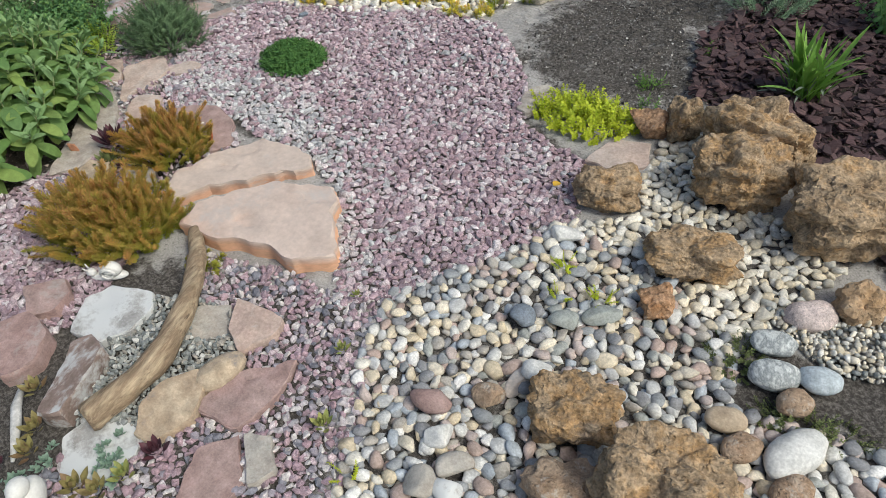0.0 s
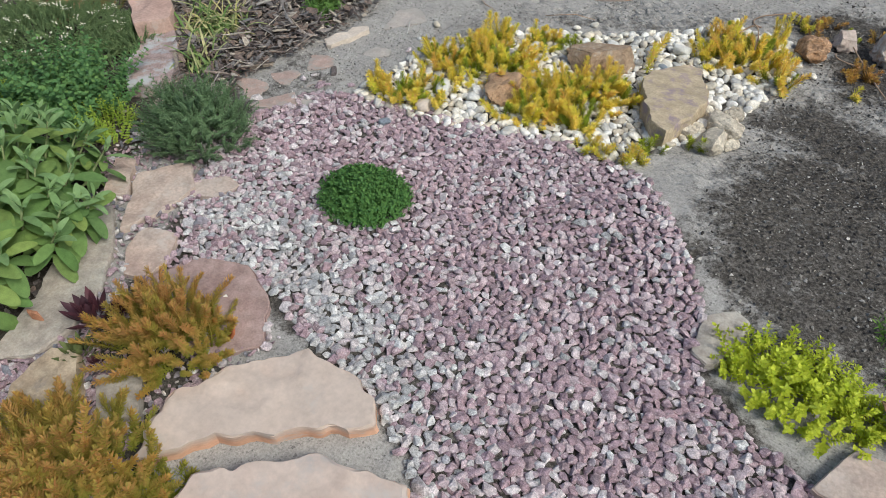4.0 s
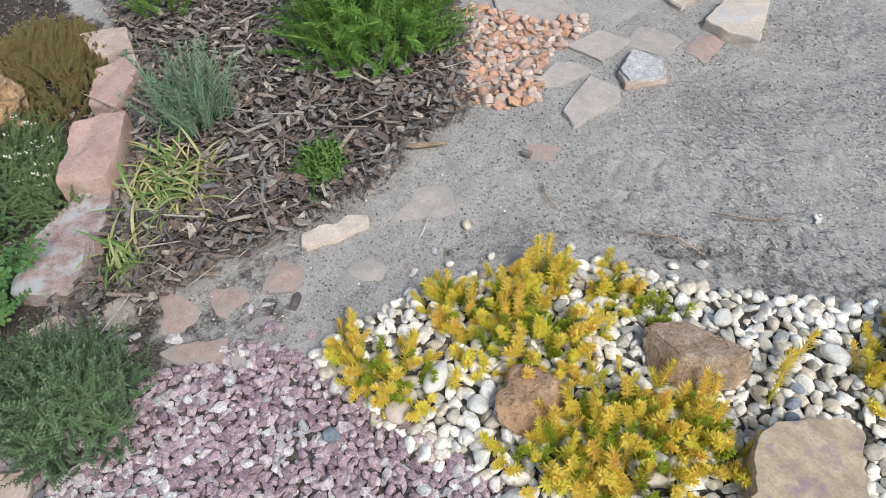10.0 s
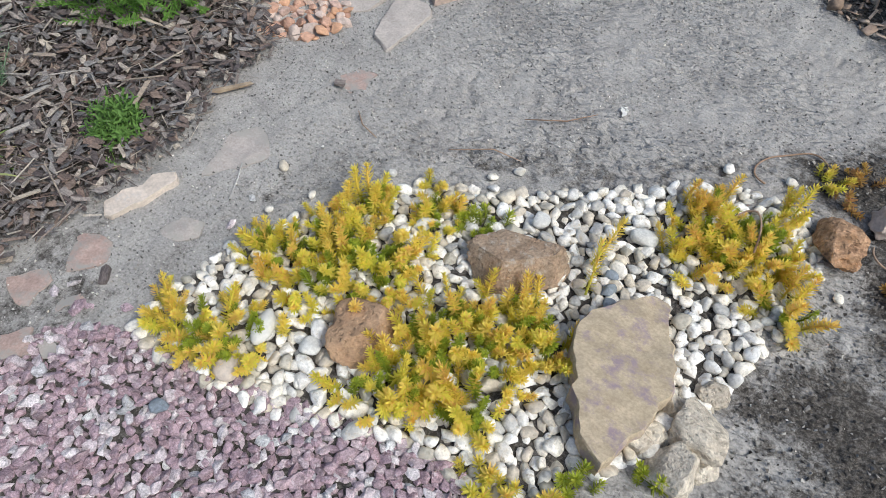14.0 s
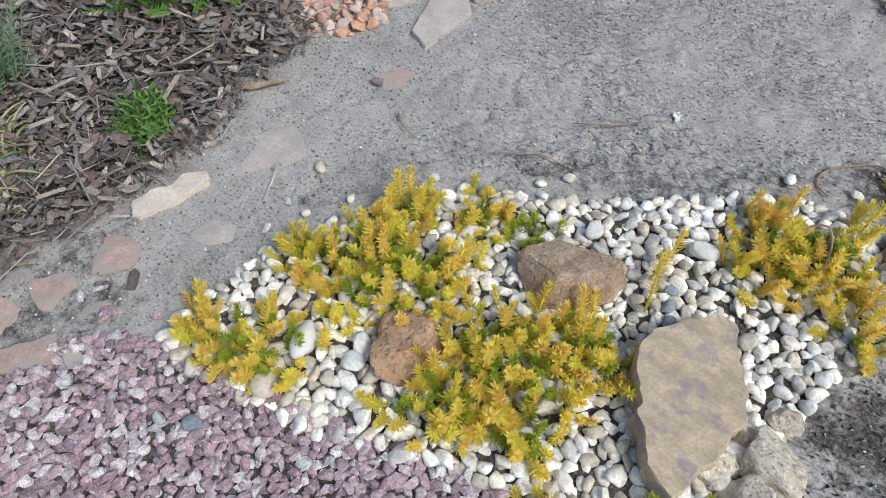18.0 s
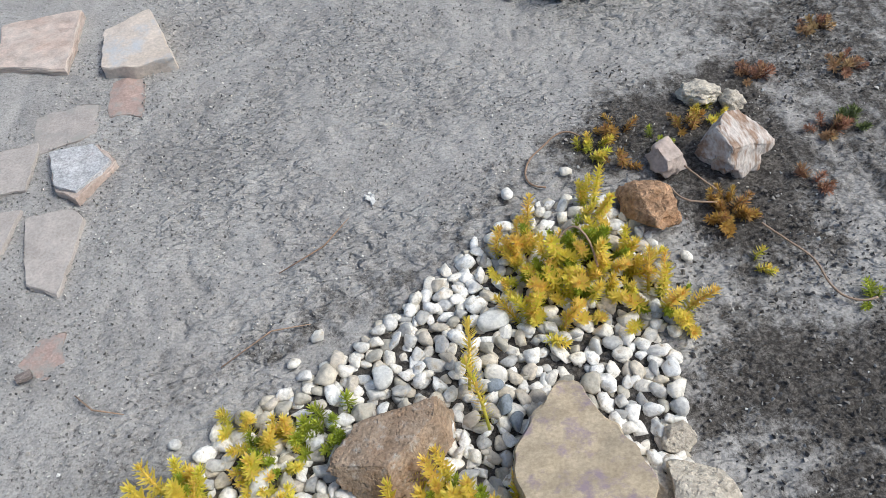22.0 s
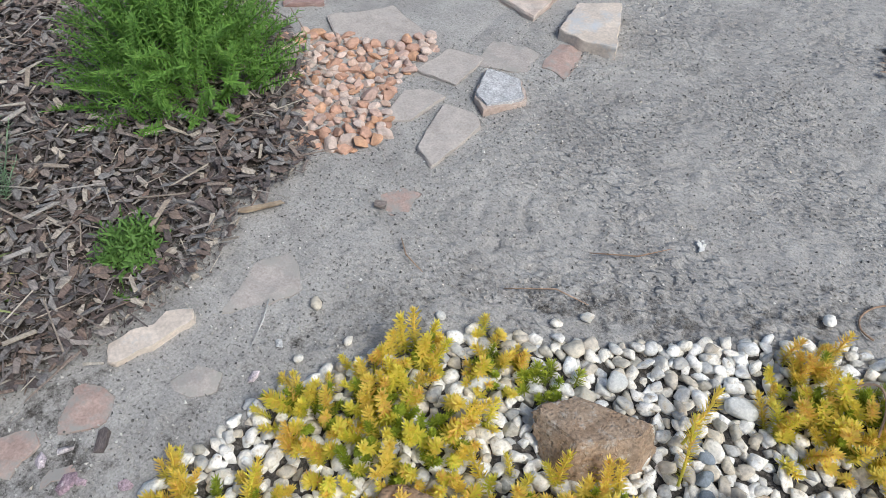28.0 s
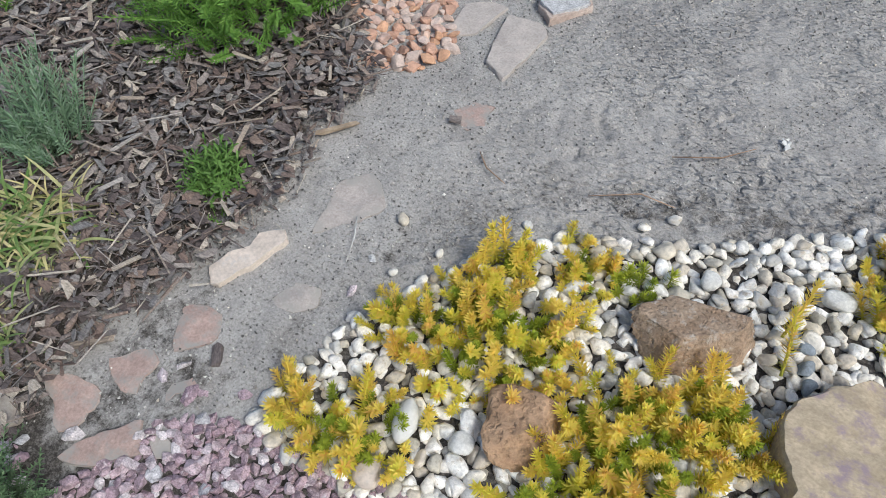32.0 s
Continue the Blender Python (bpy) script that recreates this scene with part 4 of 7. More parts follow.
def ground_material():
    m = mat("sandy_soil", [(0.268, 0.256, 0.238), (0.33, 0.315, 0.294), (0.375, 0.36, 0.335), (0.295, 0.282, 0.263)], 14, 0.12, 0.95, 0.5, 210, "noise", ((0.13, 0.125, 0.117), 0.385, 110), speck=0.18, depth=0.004)
    nt = m.node_tree
    nodes, link = nt.nodes, nt.links.new
    bsdf = nodes["Principled BSDF"]
    colour = bsdf.inputs["Base Color"].links[0].from_socket
    where = nodes.new("ShaderNodeTexCoord").outputs["Object"]
    for name, c1, c2 in (("dark_soil_and_gaps", (0.038, 0.033, 0.028), (0.30, 0.275, 0.245)), ("mulch_soil", (0.045, 0.037, 0.031), (0.16, 0.138, 0.115))):
        at = nodes.new("ShaderNodeAttribute")
        at.attribute_name = name
        ns = nodes.new("ShaderNodeTexNoise")
        ns.inputs["Scale"].default_value, ns.inputs["Detail"].default_value, ns.inputs["Roughness"].default_value = 105, 9, 0.85
        link(where, ns.inputs["Vector"])
        ramp = nodes.new("ShaderNodeValToRGB")
        ramp.color_ramp.elements[0].position, ramp.color_ramp.elements[1].position = 0.46, 0.74
        ramp.color_ramp.elements[0].color, ramp.color_ramp.elements[1].color = (*c1, 1), (*c2, 1)
        link(ns.outputs[0], ramp.inputs[0])
        mx = nodes.new("ShaderNodeMix")
        mx.data_type = "RGBA"
        patch = nodes.new("ShaderNodeTexNoise")
        patch.inputs["Scale"].default_value, patch.inputs["Detail"].default_value, patch.inputs["Roughness"].default_value = 19, 12, 0.85
        link(where, patch.inputs["Vector"])
        add = nodes.new("ShaderNodeMath")
        add.operation = "MULTIPLY_ADD"
        add.inputs[1].default_value = 2.3
        link(patch.outputs[0], add.inputs[0])
        link(at.outputs["Fac"], add.inputs[2])
        edge = nodes.new("ShaderNodeMapRange")
        edge.inputs[1].default_value, edge.inputs[2].default_value = 1.50, 1.80
        link(add.outputs[0], edge.inputs[0])
        link(edge.outputs[0], mx.inputs[0])
        link(colour, mx.inputs[6])
        link(ramp.outputs[0], mx.inputs[7])
        colour = mx.outputs[2]
    link(colour, bsdf.inputs["Base Color"])
    # trodden ridges in the sand
    st = nodes.new("ShaderNodeMapping")
    st.inputs["Scale"].default_value = (1.0, 2.0, 1.0)
    st.inputs["Rotation"].default_value = (0, 0, 0.5)
    link(where, st.inputs[0])
    tread = nodes.new("ShaderNodeTexNoise")
    tread.inputs["Scale"].default_value, tread.inputs["Detail"].default_value, tread.inputs["Distortion"].default_value = 33, 1.5, 0.6
    link(st.outputs[0], tread.inputs["Vector"])
    b = nodes.new("ShaderNodeBump")
    b.inputs["Strength"].default_value, b.inputs["Distance"].default_value = 1.0, 0.024
    calm = nodes.new("ShaderNodeTexNoise")
    calm.inputs["Scale"].default_value, calm.inputs["Detail"].default_value = 2.6, 3.0
    link(where, calm.inputs["Vector"])
    much = nodes.new("ShaderNodeMapRange")
    much.inputs[1].default_value, much.inputs[2].default_value, much.inputs[3].default_value, much.inputs[4].default_value = 0.36, 0.56, 0.25, 1.0
    link(calm.outputs[0], much.inputs[0])
    split = nodes.new("ShaderNodeSeparateXYZ")
    link(where, split.inputs[0])
    walked = nodes.new("ShaderNodeMapRange")
    walked.inputs[1].default_value, walked.inputs[2].default_value, walked.inputs[3].default_value = -0.8, -0.4, 0.25
    link(split.outputs[0], walked.inputs[0])
    amount = nodes.new("ShaderNodeMath")
    amount.operation = "MULTIPLY"
    link(much.outputs[0], amount.inputs[0])
    along = nodes.new("ShaderNodeMapRange")
    along.inputs[1].default_value, along.inputs[2].default_value, along.inputs[3].default_value = -1.3, -0.8, 0.1
    link(split.outputs[1], along.inputs[0])
    both = nodes.new("ShaderNodeMath")
    both.operation = "MULTIPLY"
    link(walked.outputs[0], both.inputs[0])
    link(along.outputs[0], both.inputs[1])
    link(both.outputs[0], amount.inputs[1])
    link(amount.outputs[0], b.inputs["Strength"])
    link(tread.outputs[0], b.inputs["Height"])
    old = bsdf.inputs["Normal"].links[0].from_node
    link(b.outputs[0], old.inputs["Normal"])
    return m


gm = bpy.data.meshes.new("ground")
gm.from_pydata(gv, [], gf)
gm.polygons.foreach_set("use_smooth", [True] * len(gm.polygons))
for k, name in enumerate(("dark_soil_and_gaps", "mulch_soil")):
    at = gm.attributes.new(name, "FLOAT", "POINT")
    at.data.foreach_set("value", [q[k] for q in zone])
gm.materials.append(ground_material())
tagged(new("ground", gm), "grey trodden sandy ground with dark garden soil patches", "ground", kind="structure")

# ---- flagstones and slabs ----
FLAGS = []
SEED = [0]


def flag(poly, h, material, label, name="flagstone", category="flagstone", group="flagstones", **more):
    SEED[0] += 1
    sunk = material in (DUSTY, DUSTYG)
    if sunk:
        more.setdefault("jag", 0.013)
    shape, (cx, cy) = slab(poly, h, SEED[0], sunk=sunk, **more)
    ob = part(name, shape, material, None, label, True, Matrix.Translation((cx, cy, land(cx, cy))), 32)
    if sunk:
        rim = ob.data.attributes.new("rim", "FLOAT", "POINT")
        here = [(x - cx, y - cy) for x, y in poly]
        rim.data.foreach_set("value", [min(1.0, edge_gap(v.co.x, v.co.y, here) / 0.05) for v in ob.data.vertices])
    FLAGS.append(grow(poly, -0.004))
    return tagged(ob, label, category, group)


BIG = dict(step=0.010, jag=0.016, wear=0.006, chip=0.09)
flag([(-0.30, -2.29), (-0.22, -2.15), (-0.12, -2.05), (0.02, -2.045), (0.11, -2.115), (0.095, -2.15), (0.0, -2.20), (-0.06, -2.255), (-0.15, -2.31), (-0.235, -2.43)], 0.038, PEACHTHIN, "thick pale pink sandstone slab lying on gravel", "stone_slab", "stone slab", "sandstone slabs", **BIG)
flag([(-0.115, -2.475), (-0.11, -2.38), (0.06, -2.25), (0.24, -2.20), (0.315, -2.335), (0.395, -2.445), (0.375, -2.46), (0.29, -2.495), (0.20, -2.47), (0.13, -2.485), (0.03, -2.49)], 0.06, PEACHSLAB, "thick peach sandstone slab with layered orange edge", "stone_slab", "stone slab", "sandstone slabs", lean=(0.02, 0.05), **BIG)
flag([(-0.15, -2.88), (-0.20, -2.78), (-0.16, -2.72), (-0.03, -2.70), (0.0, -2.75), (0.0, -2.82), (-0.06, -2.89)], 0.025, LIMED, "grey stone with white lime crust")
flag([(-0.02, -3.10), (-0.08, -2.96), (-0.12, -2.91), (-0.08, -2.87), (0.0, -2.90), (0.03, -3.0), (0.05, -3.08)], 0.05, BROWNLIME, "tilted brown stone with white lime streaks", lean=(0.25, 0.0))
flag([(-0.34, -2.96), (-0.28, -2.88), (-0.18, -2.91), (-0.14, -2.99), (-0.18, -3.06)], 0.05, REDSTONE, "dull red sandstone block")
flag([(-0.38, -2.82), (-0.29, -2.75), (-0.24, -2.79), (-0.23, -2.85), (-0.29, -2.89)], 0.035, REDSTONE, "small dull red sandstone")
flag([(0.05, -3.11), (0.07, -3.05), (0.20, -3.02), (0.24, -3.08), (0.21, -3.16), (0.12, -3.19)], 0.015, LIMED, "grey flat stone with lime crust under driftwood")
flag([(0.21, -3.05), (0.18, -2.98), (0.20, -2.91), (0.25, -2.86), (0.29, -2.89), (0.31, -2.96), (0.26, -3.05)], 0.04, TANSTONE, "ochre ribbed stone with fine layers", lean=(-0.1, 0.1))
flag([(0.13, -2.77), (0.10, -2.69), (0.18, -2.65), (0.24, -2.73), (0.2, -2.78)], 0.012, GREYSTONE, "flat grey stone beside the driftwood")
flag([(0.24, -2.73), (0.20, -2.64), (0.26, -2.64), (0.35, -2.65), (0.36, -2.70), (0.30, -2.78)], 0.035, SANDSTONE, "wedge of pink sandstone on gravel")
flag([(0.29, -2.94), (0.32, -2.83), (0.45, -2.74), (0.46, -2.85), (0.42, -2.95)], 0.028, REDSTONE, "four-cornered dull red sandstone plate")
flag([(0.40, -3.16), (0.36, -3.02), (0.43, -2.95), (0.50, -3.04), (0.50, -3.14)], 0.02, REDSTONE, "dull red sandstone plate among gravel")
flag([(0.44, -2.95), (0.50, -2.93), (0.56, -3.0), (0.52, -3.05)], 0.025, GREYSTONE, "blue-grey and orange patched stone")
flag([(0.60, -1.61), (0.60, -1.50), (0.66, -1.45), (0.70, -1.47), (0.68, -1.58), (0.64, -1.64)], 0.02, GREYSTONE, "flat grey-pink stone beside lime stonecrop")
flag([(0.89, -1.80), (0.95, -1.68), (1.06, -1.67), (1.07, -1.77), (0.97, -1.83)], 0.025, SANDSTONE, "flat pinkish stone with blue-grey patch")
flag([(-0.89, -1.95), (-0.76, -2.05), (-0.68, -2.16), (-0.63, -2.28), (-0.64, -2.36), (-0.72, -2.42), (-0.80, -2.25), (-0.90, -2.08), (-0.97, -1.97)], 0.022, GREYSTONE, "long pale beige flagstone under sage leaves")
flag([(-0.80, -2.0), (-0.94, -1.82), (-0.85, -1.70), (-0.75, -1.78), (-0.76, -1.88)], 0.025, SANDSTONE, "peach sandstone flagstone with worn surface")
flag([(-0.74, -2.03), (-0.75, -1.96), (-0.66, -1.93), (-0.61, -2.0), (-0.61, -2.09), (-0.67, -2.10)], 0.018, SANDSTONE, "rounded peach flagstone with grey patch")
flag([(-0.60, -2.13), (-0.60, -2.05), (-0.55, -1.96), (-0.42, -1.92), (-0.30, -1.98), (-0.23, -2.08), (-0.30, -2.16), (-0.45, -2.18)], 0.014, REDSTONE, "broad dull pink flagstone beside orange stonecrop")
flag([(-0.95, -1.93), (-1.06, -1.80), (-1.0, -1.77), (-0.90, -1.89)], 0.025, SANDSTONE, "small peach flagstone between sage and thyme")
flag([(-0.51, -2.54), (-0.60, -2.44), (-0.61, -2.34), (-0.54, -2.32), (-0.46, -2.38), (-0.40, -2.46), (-0.44, -2.54)], 0.05, TANSTONE, "pale tan rounded edging stone")
flag([(-0.38, -2.41), (-0.47, -2.33), (-0.39, -2.28), (-0.32, -2.35)], 0.03, GREYSTONE, "grey-brown edging stone behind stonecrop")
flag([(-0.78, -1.76), (-0.72, -1.68), (-0.66, -1.70), (-0.68, -1.78), (-0.74, -1.80)], 0.014, SANDSTONE, "small orange-pink flat stone")
flag([(-1.07, -1.29), (-1.03, -1.262), (-0.945, -1.25), (-0.935, -1.285), (-0.925, -1.32), (-0.95, -1.358)], 0.012, DUSTY, "pink sandstone path piece in sand")
flag([(-0.995, -1.2), (-0.918, -1.134), (-0.89, -1.145), (-0.886, -1.222), (-0.916, -1.235)], 0.006, DUSTY, "pink sandstone path piece in sand")
flag([(-0.93, -1.07), (-0.935, -1.02), (-0.857, -1.005), (-0.835, -1.03), (-0.828, -1.073), (-0.887, -1.124)], 0.005, DUSTY, "half-buried pink path stone")
flag([(-0.92, -1.38), (-0.885, -1.31), (-0.825, -1.256), (-0.805, -1.28), (-0.779, -1.302), (-0.874, -1.385)], 0.02, DUSTY, "long pink sandstone at the gravel edge")
flag([(-0.80, -0.925), (-0.766, -0.866), (-0.712, -0.855), (-0.70, -0.90), (-0.735, -0.935)], 0.004, DUSTYG, "buried grey path stone in sand")
flag([(-0.765, -1.305), (-0.805, -1.278), (-0.766, -1.244), (-0.729, -1.27)], 0.004, DUSTYG, "small brown-grey path stone beside pink gravel")
flag([(-0.822, -1.214), (-0.837, -1.176), (-0.809, -1.144), (-0.788, -1.148)], 0.004, DUSTY, "half-buried pink sliver between path stones")
flag([(-0.955, -0.94), (-0.94, -0.89), (-0.915, -0.855), (-0.922, -0.815), (-0.88, -0.778), (-0.855, -0.80), (-0.875, -0.88), (-0.905, -0.965), (-0.925, -0.972)], 0.016, PALE, "long pale peach edging stone")
flag([(-0.83, -0.75), (-0.86, -0.60), (-0.81, -0.53), (-0.72, -0.60), (-0.77, -0.69)], 0.004, DUSTYG, "sand-covered flat path stone")
flag([(-0.75, -0.27), (-0.72, -0.21), (-0.67, -0.20), (-0.66, -0.27), (-0.69, -0.31)], 0.003, DUSTY, "half-buried beige path stone")
flag([(-0.77, -0.07), (-0.81, 0.14), (-0.70, 0.14), (-0.67, 0.10), (-0.69, -0.11)], 0.014, DRYGREY, "five-cornered grey-beige path stone", jag=0.006)
flag([(-0.92, -0.02), (-0.95, 0.13), (-0.88, 0.18), (-0.83, 0.17), (-0.85, 0.03)], 0.012, DRYGREY, "flat grey path stone beside orange gravel", jag=0.006)
flag([(-0.98, 0.24), (-0.95, 0.40), (-0.83, 0.41), (-0.83, 0.24)], 0.008, DRYGREY, "flat grey-beige path stone")
capped = flag([(-0.75, 0.20), (-0.79, 0.35), (-0.67, 0.35), (-0.61, 0.27), (-0.69, 0.16)], 0.022, SANDSTONE, "raised pink stone with pale blue-white top")
part("lime_crust", slab([(-0.748, 0.21), (-0.782, 0.342), (-0.675, 0.342), (-0.622, 0.27), (-0.692, 0.175)], 0.006, 88, under=0.006)[0], CRUST, capped, "pale blue-white lime crust", True, pose(0, 0, 0.023), 32)
flag([(-0.67, 0.48), (-0.68, 0.64), (-0.59, 0.66), (-0.57, 0.46)], 0.005, DUSTY, "narrow beige path stone in sand")
flag([(-0.85, 0.36), (-0.86, 0.52), (-0.70, 0.55), (-0.69, 0.42)], 0.004, DUSTYG, "sand-covered grey path stone")
flag([(-0.69, 0.66), (-0.71, 0.85), (-0.58, 0.92), (-0.49, 0.65), (-0.60, 0.63)], 0.042, PALE, "raised tan sandstone block beside path")
flag([(-1.02, 0.76), (-1.04, 0.98), (-0.80, 1.0), (-0.80, 0.69)], 0.022, SANDFLAT, "peach path flagstone beside sand")
flag([(-1.40, 0.34), (-1.25, 0.51), (-1.05, 0.43), (-1.13, 0.29), (-1.32, 0.27)], 0.010, DRYGREY, "pale peach flagstone above orange gravel")
flag([(-1.54, 0.58), (-1.40, 0.71), (-1.28, 0.58), (-1.43, 0.47)], 0.005, DUSTYG, "flat grey-beige path stone")
flag([(-1.70, 0.47), (-1.58, 0.56), (-1.46, 0.39), (-1.57, 0.31)], 0.014, REDSTONE, "flat dull red path stone")
flag([(-1.30, -1.54), (-1.45, -1.42), (-1.50, -1.24), (-1.45, -1.19), (-1.28, -1.33), (-1.19, -1.45)], 0.045, PATCHED, "pink edging stone with pale blue-grey patches", group="edging stones")
flag([(-1.52, -1.30), (-1.73, -1.15), (-1.67, -1.01), (-1.53, -1.11), (-1.44, -1.20)], 0.09, SALMON, "tall salmon sandstone edging block", group="edging stones")
flag([(-1.84, -1.06), (-2.0, -0.95), (-1.98, -0.82), (-1.90, -0.85), (-1.76, -1.0)], 0.06, SALMON, "pale tan sandstone edging stone", group="edging stones")
flag([(-2.24, -0.89), (-2.16, -0.75), (-2.04, -0.80), (-2.06, -0.91)], 0.06, SANDSTONE, "peach edging stone with mossy foot", group="edging stones")
flag([(-1.18, -1.56), (-1.16, -1.48), (-1.09, -1.50), (-1.11, -1.60)], 0.03, SANDSTONE, "small salmon stone between herbs and thyme", group="edging stones")
flag([(-1.05, -1.44), (-1.13, -1.40), (-1.12, -1.34), (-1.03, -1.37)], 0.012, GREYSTONE, "small grey flat stone behind thyme")
flag([(-0.95, -2.86), (-1.0, -2.79), (-0.94, -2.67), (-0.84, -2.66), (-0.83, -2.76)], 0.025, SANDFLAT, "beige flagstone between chips and phlox")
flag([(-0.62, -3.05), (-0.72, -3.02), (-0.89, -2.93), (-0.85, -2.82), (-0.77, -2.80), (-0.65, -2.90)], 0.025, GREYSTONE, "grey-beige flagstone edging red gravel")
flag([(-1.47, -2.77), (-1.58, -2.87), (-1.80, -2.66), (-1.80, -2.46), (-1.60, -2.47), (-1.48, -2.58)], 0.03, GREYSTONE, "big smooth grey flagstone", step=0.018)
flag([(-1.60, -3.14), (-1.70, -3.02), (-1.62, -2.90), (-1.50, -3.0), (-1.52, -3.12)], 0.025, REDSTONE, "dull red flagstone behind phlox")
flag([(-2.90, -3.30), (-3.0, -3.0), (-2.86, -2.80), (-2.70, -3.06)], 0.03, SANDSTONE, "pink flagstone beyond blue slate")
flag([(0.16, -0.72), (0.17, -0.66), (0.27, -0.55), (0.30, -0.56), (0.38, -0.74), (0.31, -0.94), (0.25, -0.91), (0.20, -0.81)], 0.075, SLABTAN, "thick tan sandstone slab with violet stains", "stone_slab", "stone slab", "rocks in the pebble bed", lean=(0.05, 0.02), **BIG)

# ---- rocks ----
ROCKS = []


def rock(name, label, x, y, size, turn, seed, material, category="rock", group="rocks", sub=4, tip=(0, 0), **more):
    shape = boulder(seed, sub, size=size, **more)
    ob = part(name, shape, material, None, label, True, pose(x, y, land(x, y) - 0.004, tip[0], tip[1], turn), 45)
    a, b, c, s = size[0] * 0.4, size[1] * 0.4, math.cos(radians(turn)), math.sin(radians(turn))
    ROCKS.append([(x + a * math.cos(k) * c - b * math.sin(k) * s, y + a * math.cos(k) * s + b * math.sin(k) * c) for k in (i * math.tau / 12 for i in range(12))])
    return tagged(ob, label, category, group)


TF = dict(group="tufa rocks", sub=6, lumps=0.38, pits=0.075, blocky=0.34, fine=0.016)
rock("tufa_rock", "rounded brown tufa rock at the gravel edge", 0.985, -1.94, (0.20, 0.16, 0.12), 10, 3, TUFA, **TF)
rock("tufa_rock", "large craggy brown tufa boulder", 1.325, -1.815, (0.28, 0.21, 0.23), 20, 5, TUFA, **TF)
rock("tufa_rock", "tall arched tufa boulder behind the others", 1.34, -1.655, (0.33, 0.20, 0.26), -12, 8, TUFA, **TF)
rock("tufa_rock", "small reddish tufa knob", 1.13, -1.58, (0.12, 0.13, 0.17), 30, 11, TUFA, **TF)
rock("tufa_rock", "wide rust-brown tufa boulder on dark chips", 1.615, -1.90, (0.38, 0.28, 0.23), 15, 13, TUFA, **TF)
rock("tufa_rock", "pitted grey-brown tufa rock among pebbles", 1.25, -2.12, (0.25, 0.17, 0.13), 8, 18, TUFA, **TF)
rock("tufa_rock", "small orange-brown rock fragment", 1.20, -2.29, (0.09, 0.09, 0.08), 30, 19, RUST, group="tufa rocks", blocky=0.6)
rock("tufa_rock", "crumbly brown tufa rock on river pebbles", 1.10, -2.65, (0.21, 0.17, 0.13), 12, 23, TUFA, **TF)
rock("tufa_rock", "large knobbly ochre-brown tufa rock", 1.30, -2.77, (0.29, 0.22, 0.22), 8, 29, TUFA, **TF)
rock("rock", "smooth dark brown rock beside tufa", 1.13, -2.83, (0.18, 0.16, 0.10), 0, 31, BROWNROCK)
rock("rock", "orange brick-coloured rock beside lime stonecrop", 1.04, -1.60, (0.14, 0.11, 0.10), 12, 37, RUST, blocky=0.3, lumps=0.2, cuts=7)
rock("rock", "speckled pink granite cobble", 1.535, -2.21, (0.12, 0.085, 0.07), 20, 41, GRANITE, lumps=0.15, pits=0.04)
rock("rock", "ochre rock beside fine gravel", 1.63, -2.15, (0.13, 0.10, 0.10), 35, 43, OCHRE, blocky=0.4)
rock("rock", "egg-shaped ochre and black stone", 0.295, -2.84, (0.078, 0.14, 0.07), -24, 47, TANSTONE, lumps=0.12, pits=0.03)
rock("rock", "angular grey-brown rock in the pebble bed", -0.02, -0.60, (0.24, 0.16, 0.10), 28, 55, BROWNROCK, group="rocks in the pebble bed", sub=6, lumps=0.15, pits=0.05, fine=0.022, blocky=0.1, planes=[((-0.15, 0.25, 1), 0.5), ((0.15, -1, 0.5), 0.5), ((0.9, -0.5, 0.25), 0.75), ((-1, -0.6, 0.5), 0.62), ((0.5, 1, 0.35), 0.72)])
rock("rock", "pitted reddish-brown rock under stonecrop", -0.215, -0.925, (0.145, 0.15, 0.08), 15, 59, REDBROWN, group="rocks in the pebble bed", blocky=0.3, pits=0.06, lumps=0.2, cuts=6)
rock("rock", "rusty brown pitted rock on bare soil", 0.585, -0.175, (0.11, 0.16, 0.085), 28, 61, RUST, pits=0.08, lumps=0.2, cuts=5)
rock("rock", "small angular tan rock on soil", 0.675, -0.05, (0.085, 0.09, 0.07), 30, 67, SANDSTONE, lumps=0.28, pits=0.07, blocky=0.15, planes=[((0.2, -0.3, 1), 0.62), ((1, -0.3, 0.3), 0.68), ((-1, 0.2, 0.3), 0.74), ((0, -1, 0.4), 0.7)])
rock("rock", "brown and white banded quartz rock", 0.835, -0.055, (0.15, 0.145, 0.11), 10, 71, QUARTZ, sub=5, blocky=0.3, lumps=0.26, pits=0.09, fine=0.03, planes=[((0.15, -0.2, 1), 0.62), ((1, 0.25, 0.25), 0.80), ((-1, -0.1, 0.3), 0.76), ((0.1, -1, 0.35), 0.76), ((-0.6, 0.8, 0.3), 0.82)])
rock("concrete_lump", "rough grey lump of concrete", 0.84, 0.15, (0.11, 0.08, 0.06), -20, 73, CONCRETE, "concrete lump", "concrete lumps")
rock("concrete_lump", "small rough grey lump of concrete", 0.91, 0.11, (0.06, 0.07, 0.05), 10, 79, CONCRETE, "concrete lump", "concrete lumps")
for x, y, s, k in ((0.345, -0.84, 0.075, 1), (0.38, -0.808, 0.062, 2), (0.388, -0.752, 0.075, 3), (0.452, -0.775, 0.12, 4), (0.45, -0.672, 0.065, 5), (0.43, -0.865, 0.11, 6), (0.48, -0.83, 0.06, 7)):
    rock("concrete_lump", "grey-beige concrete lump beside the tan slab", x, y, (s, s * 0.9, s * 0.68), k * 40, 80 + k, CONCRETE, "concrete lump", "concrete lumps", lumps=0.18, pits=0.04, cuts=6)
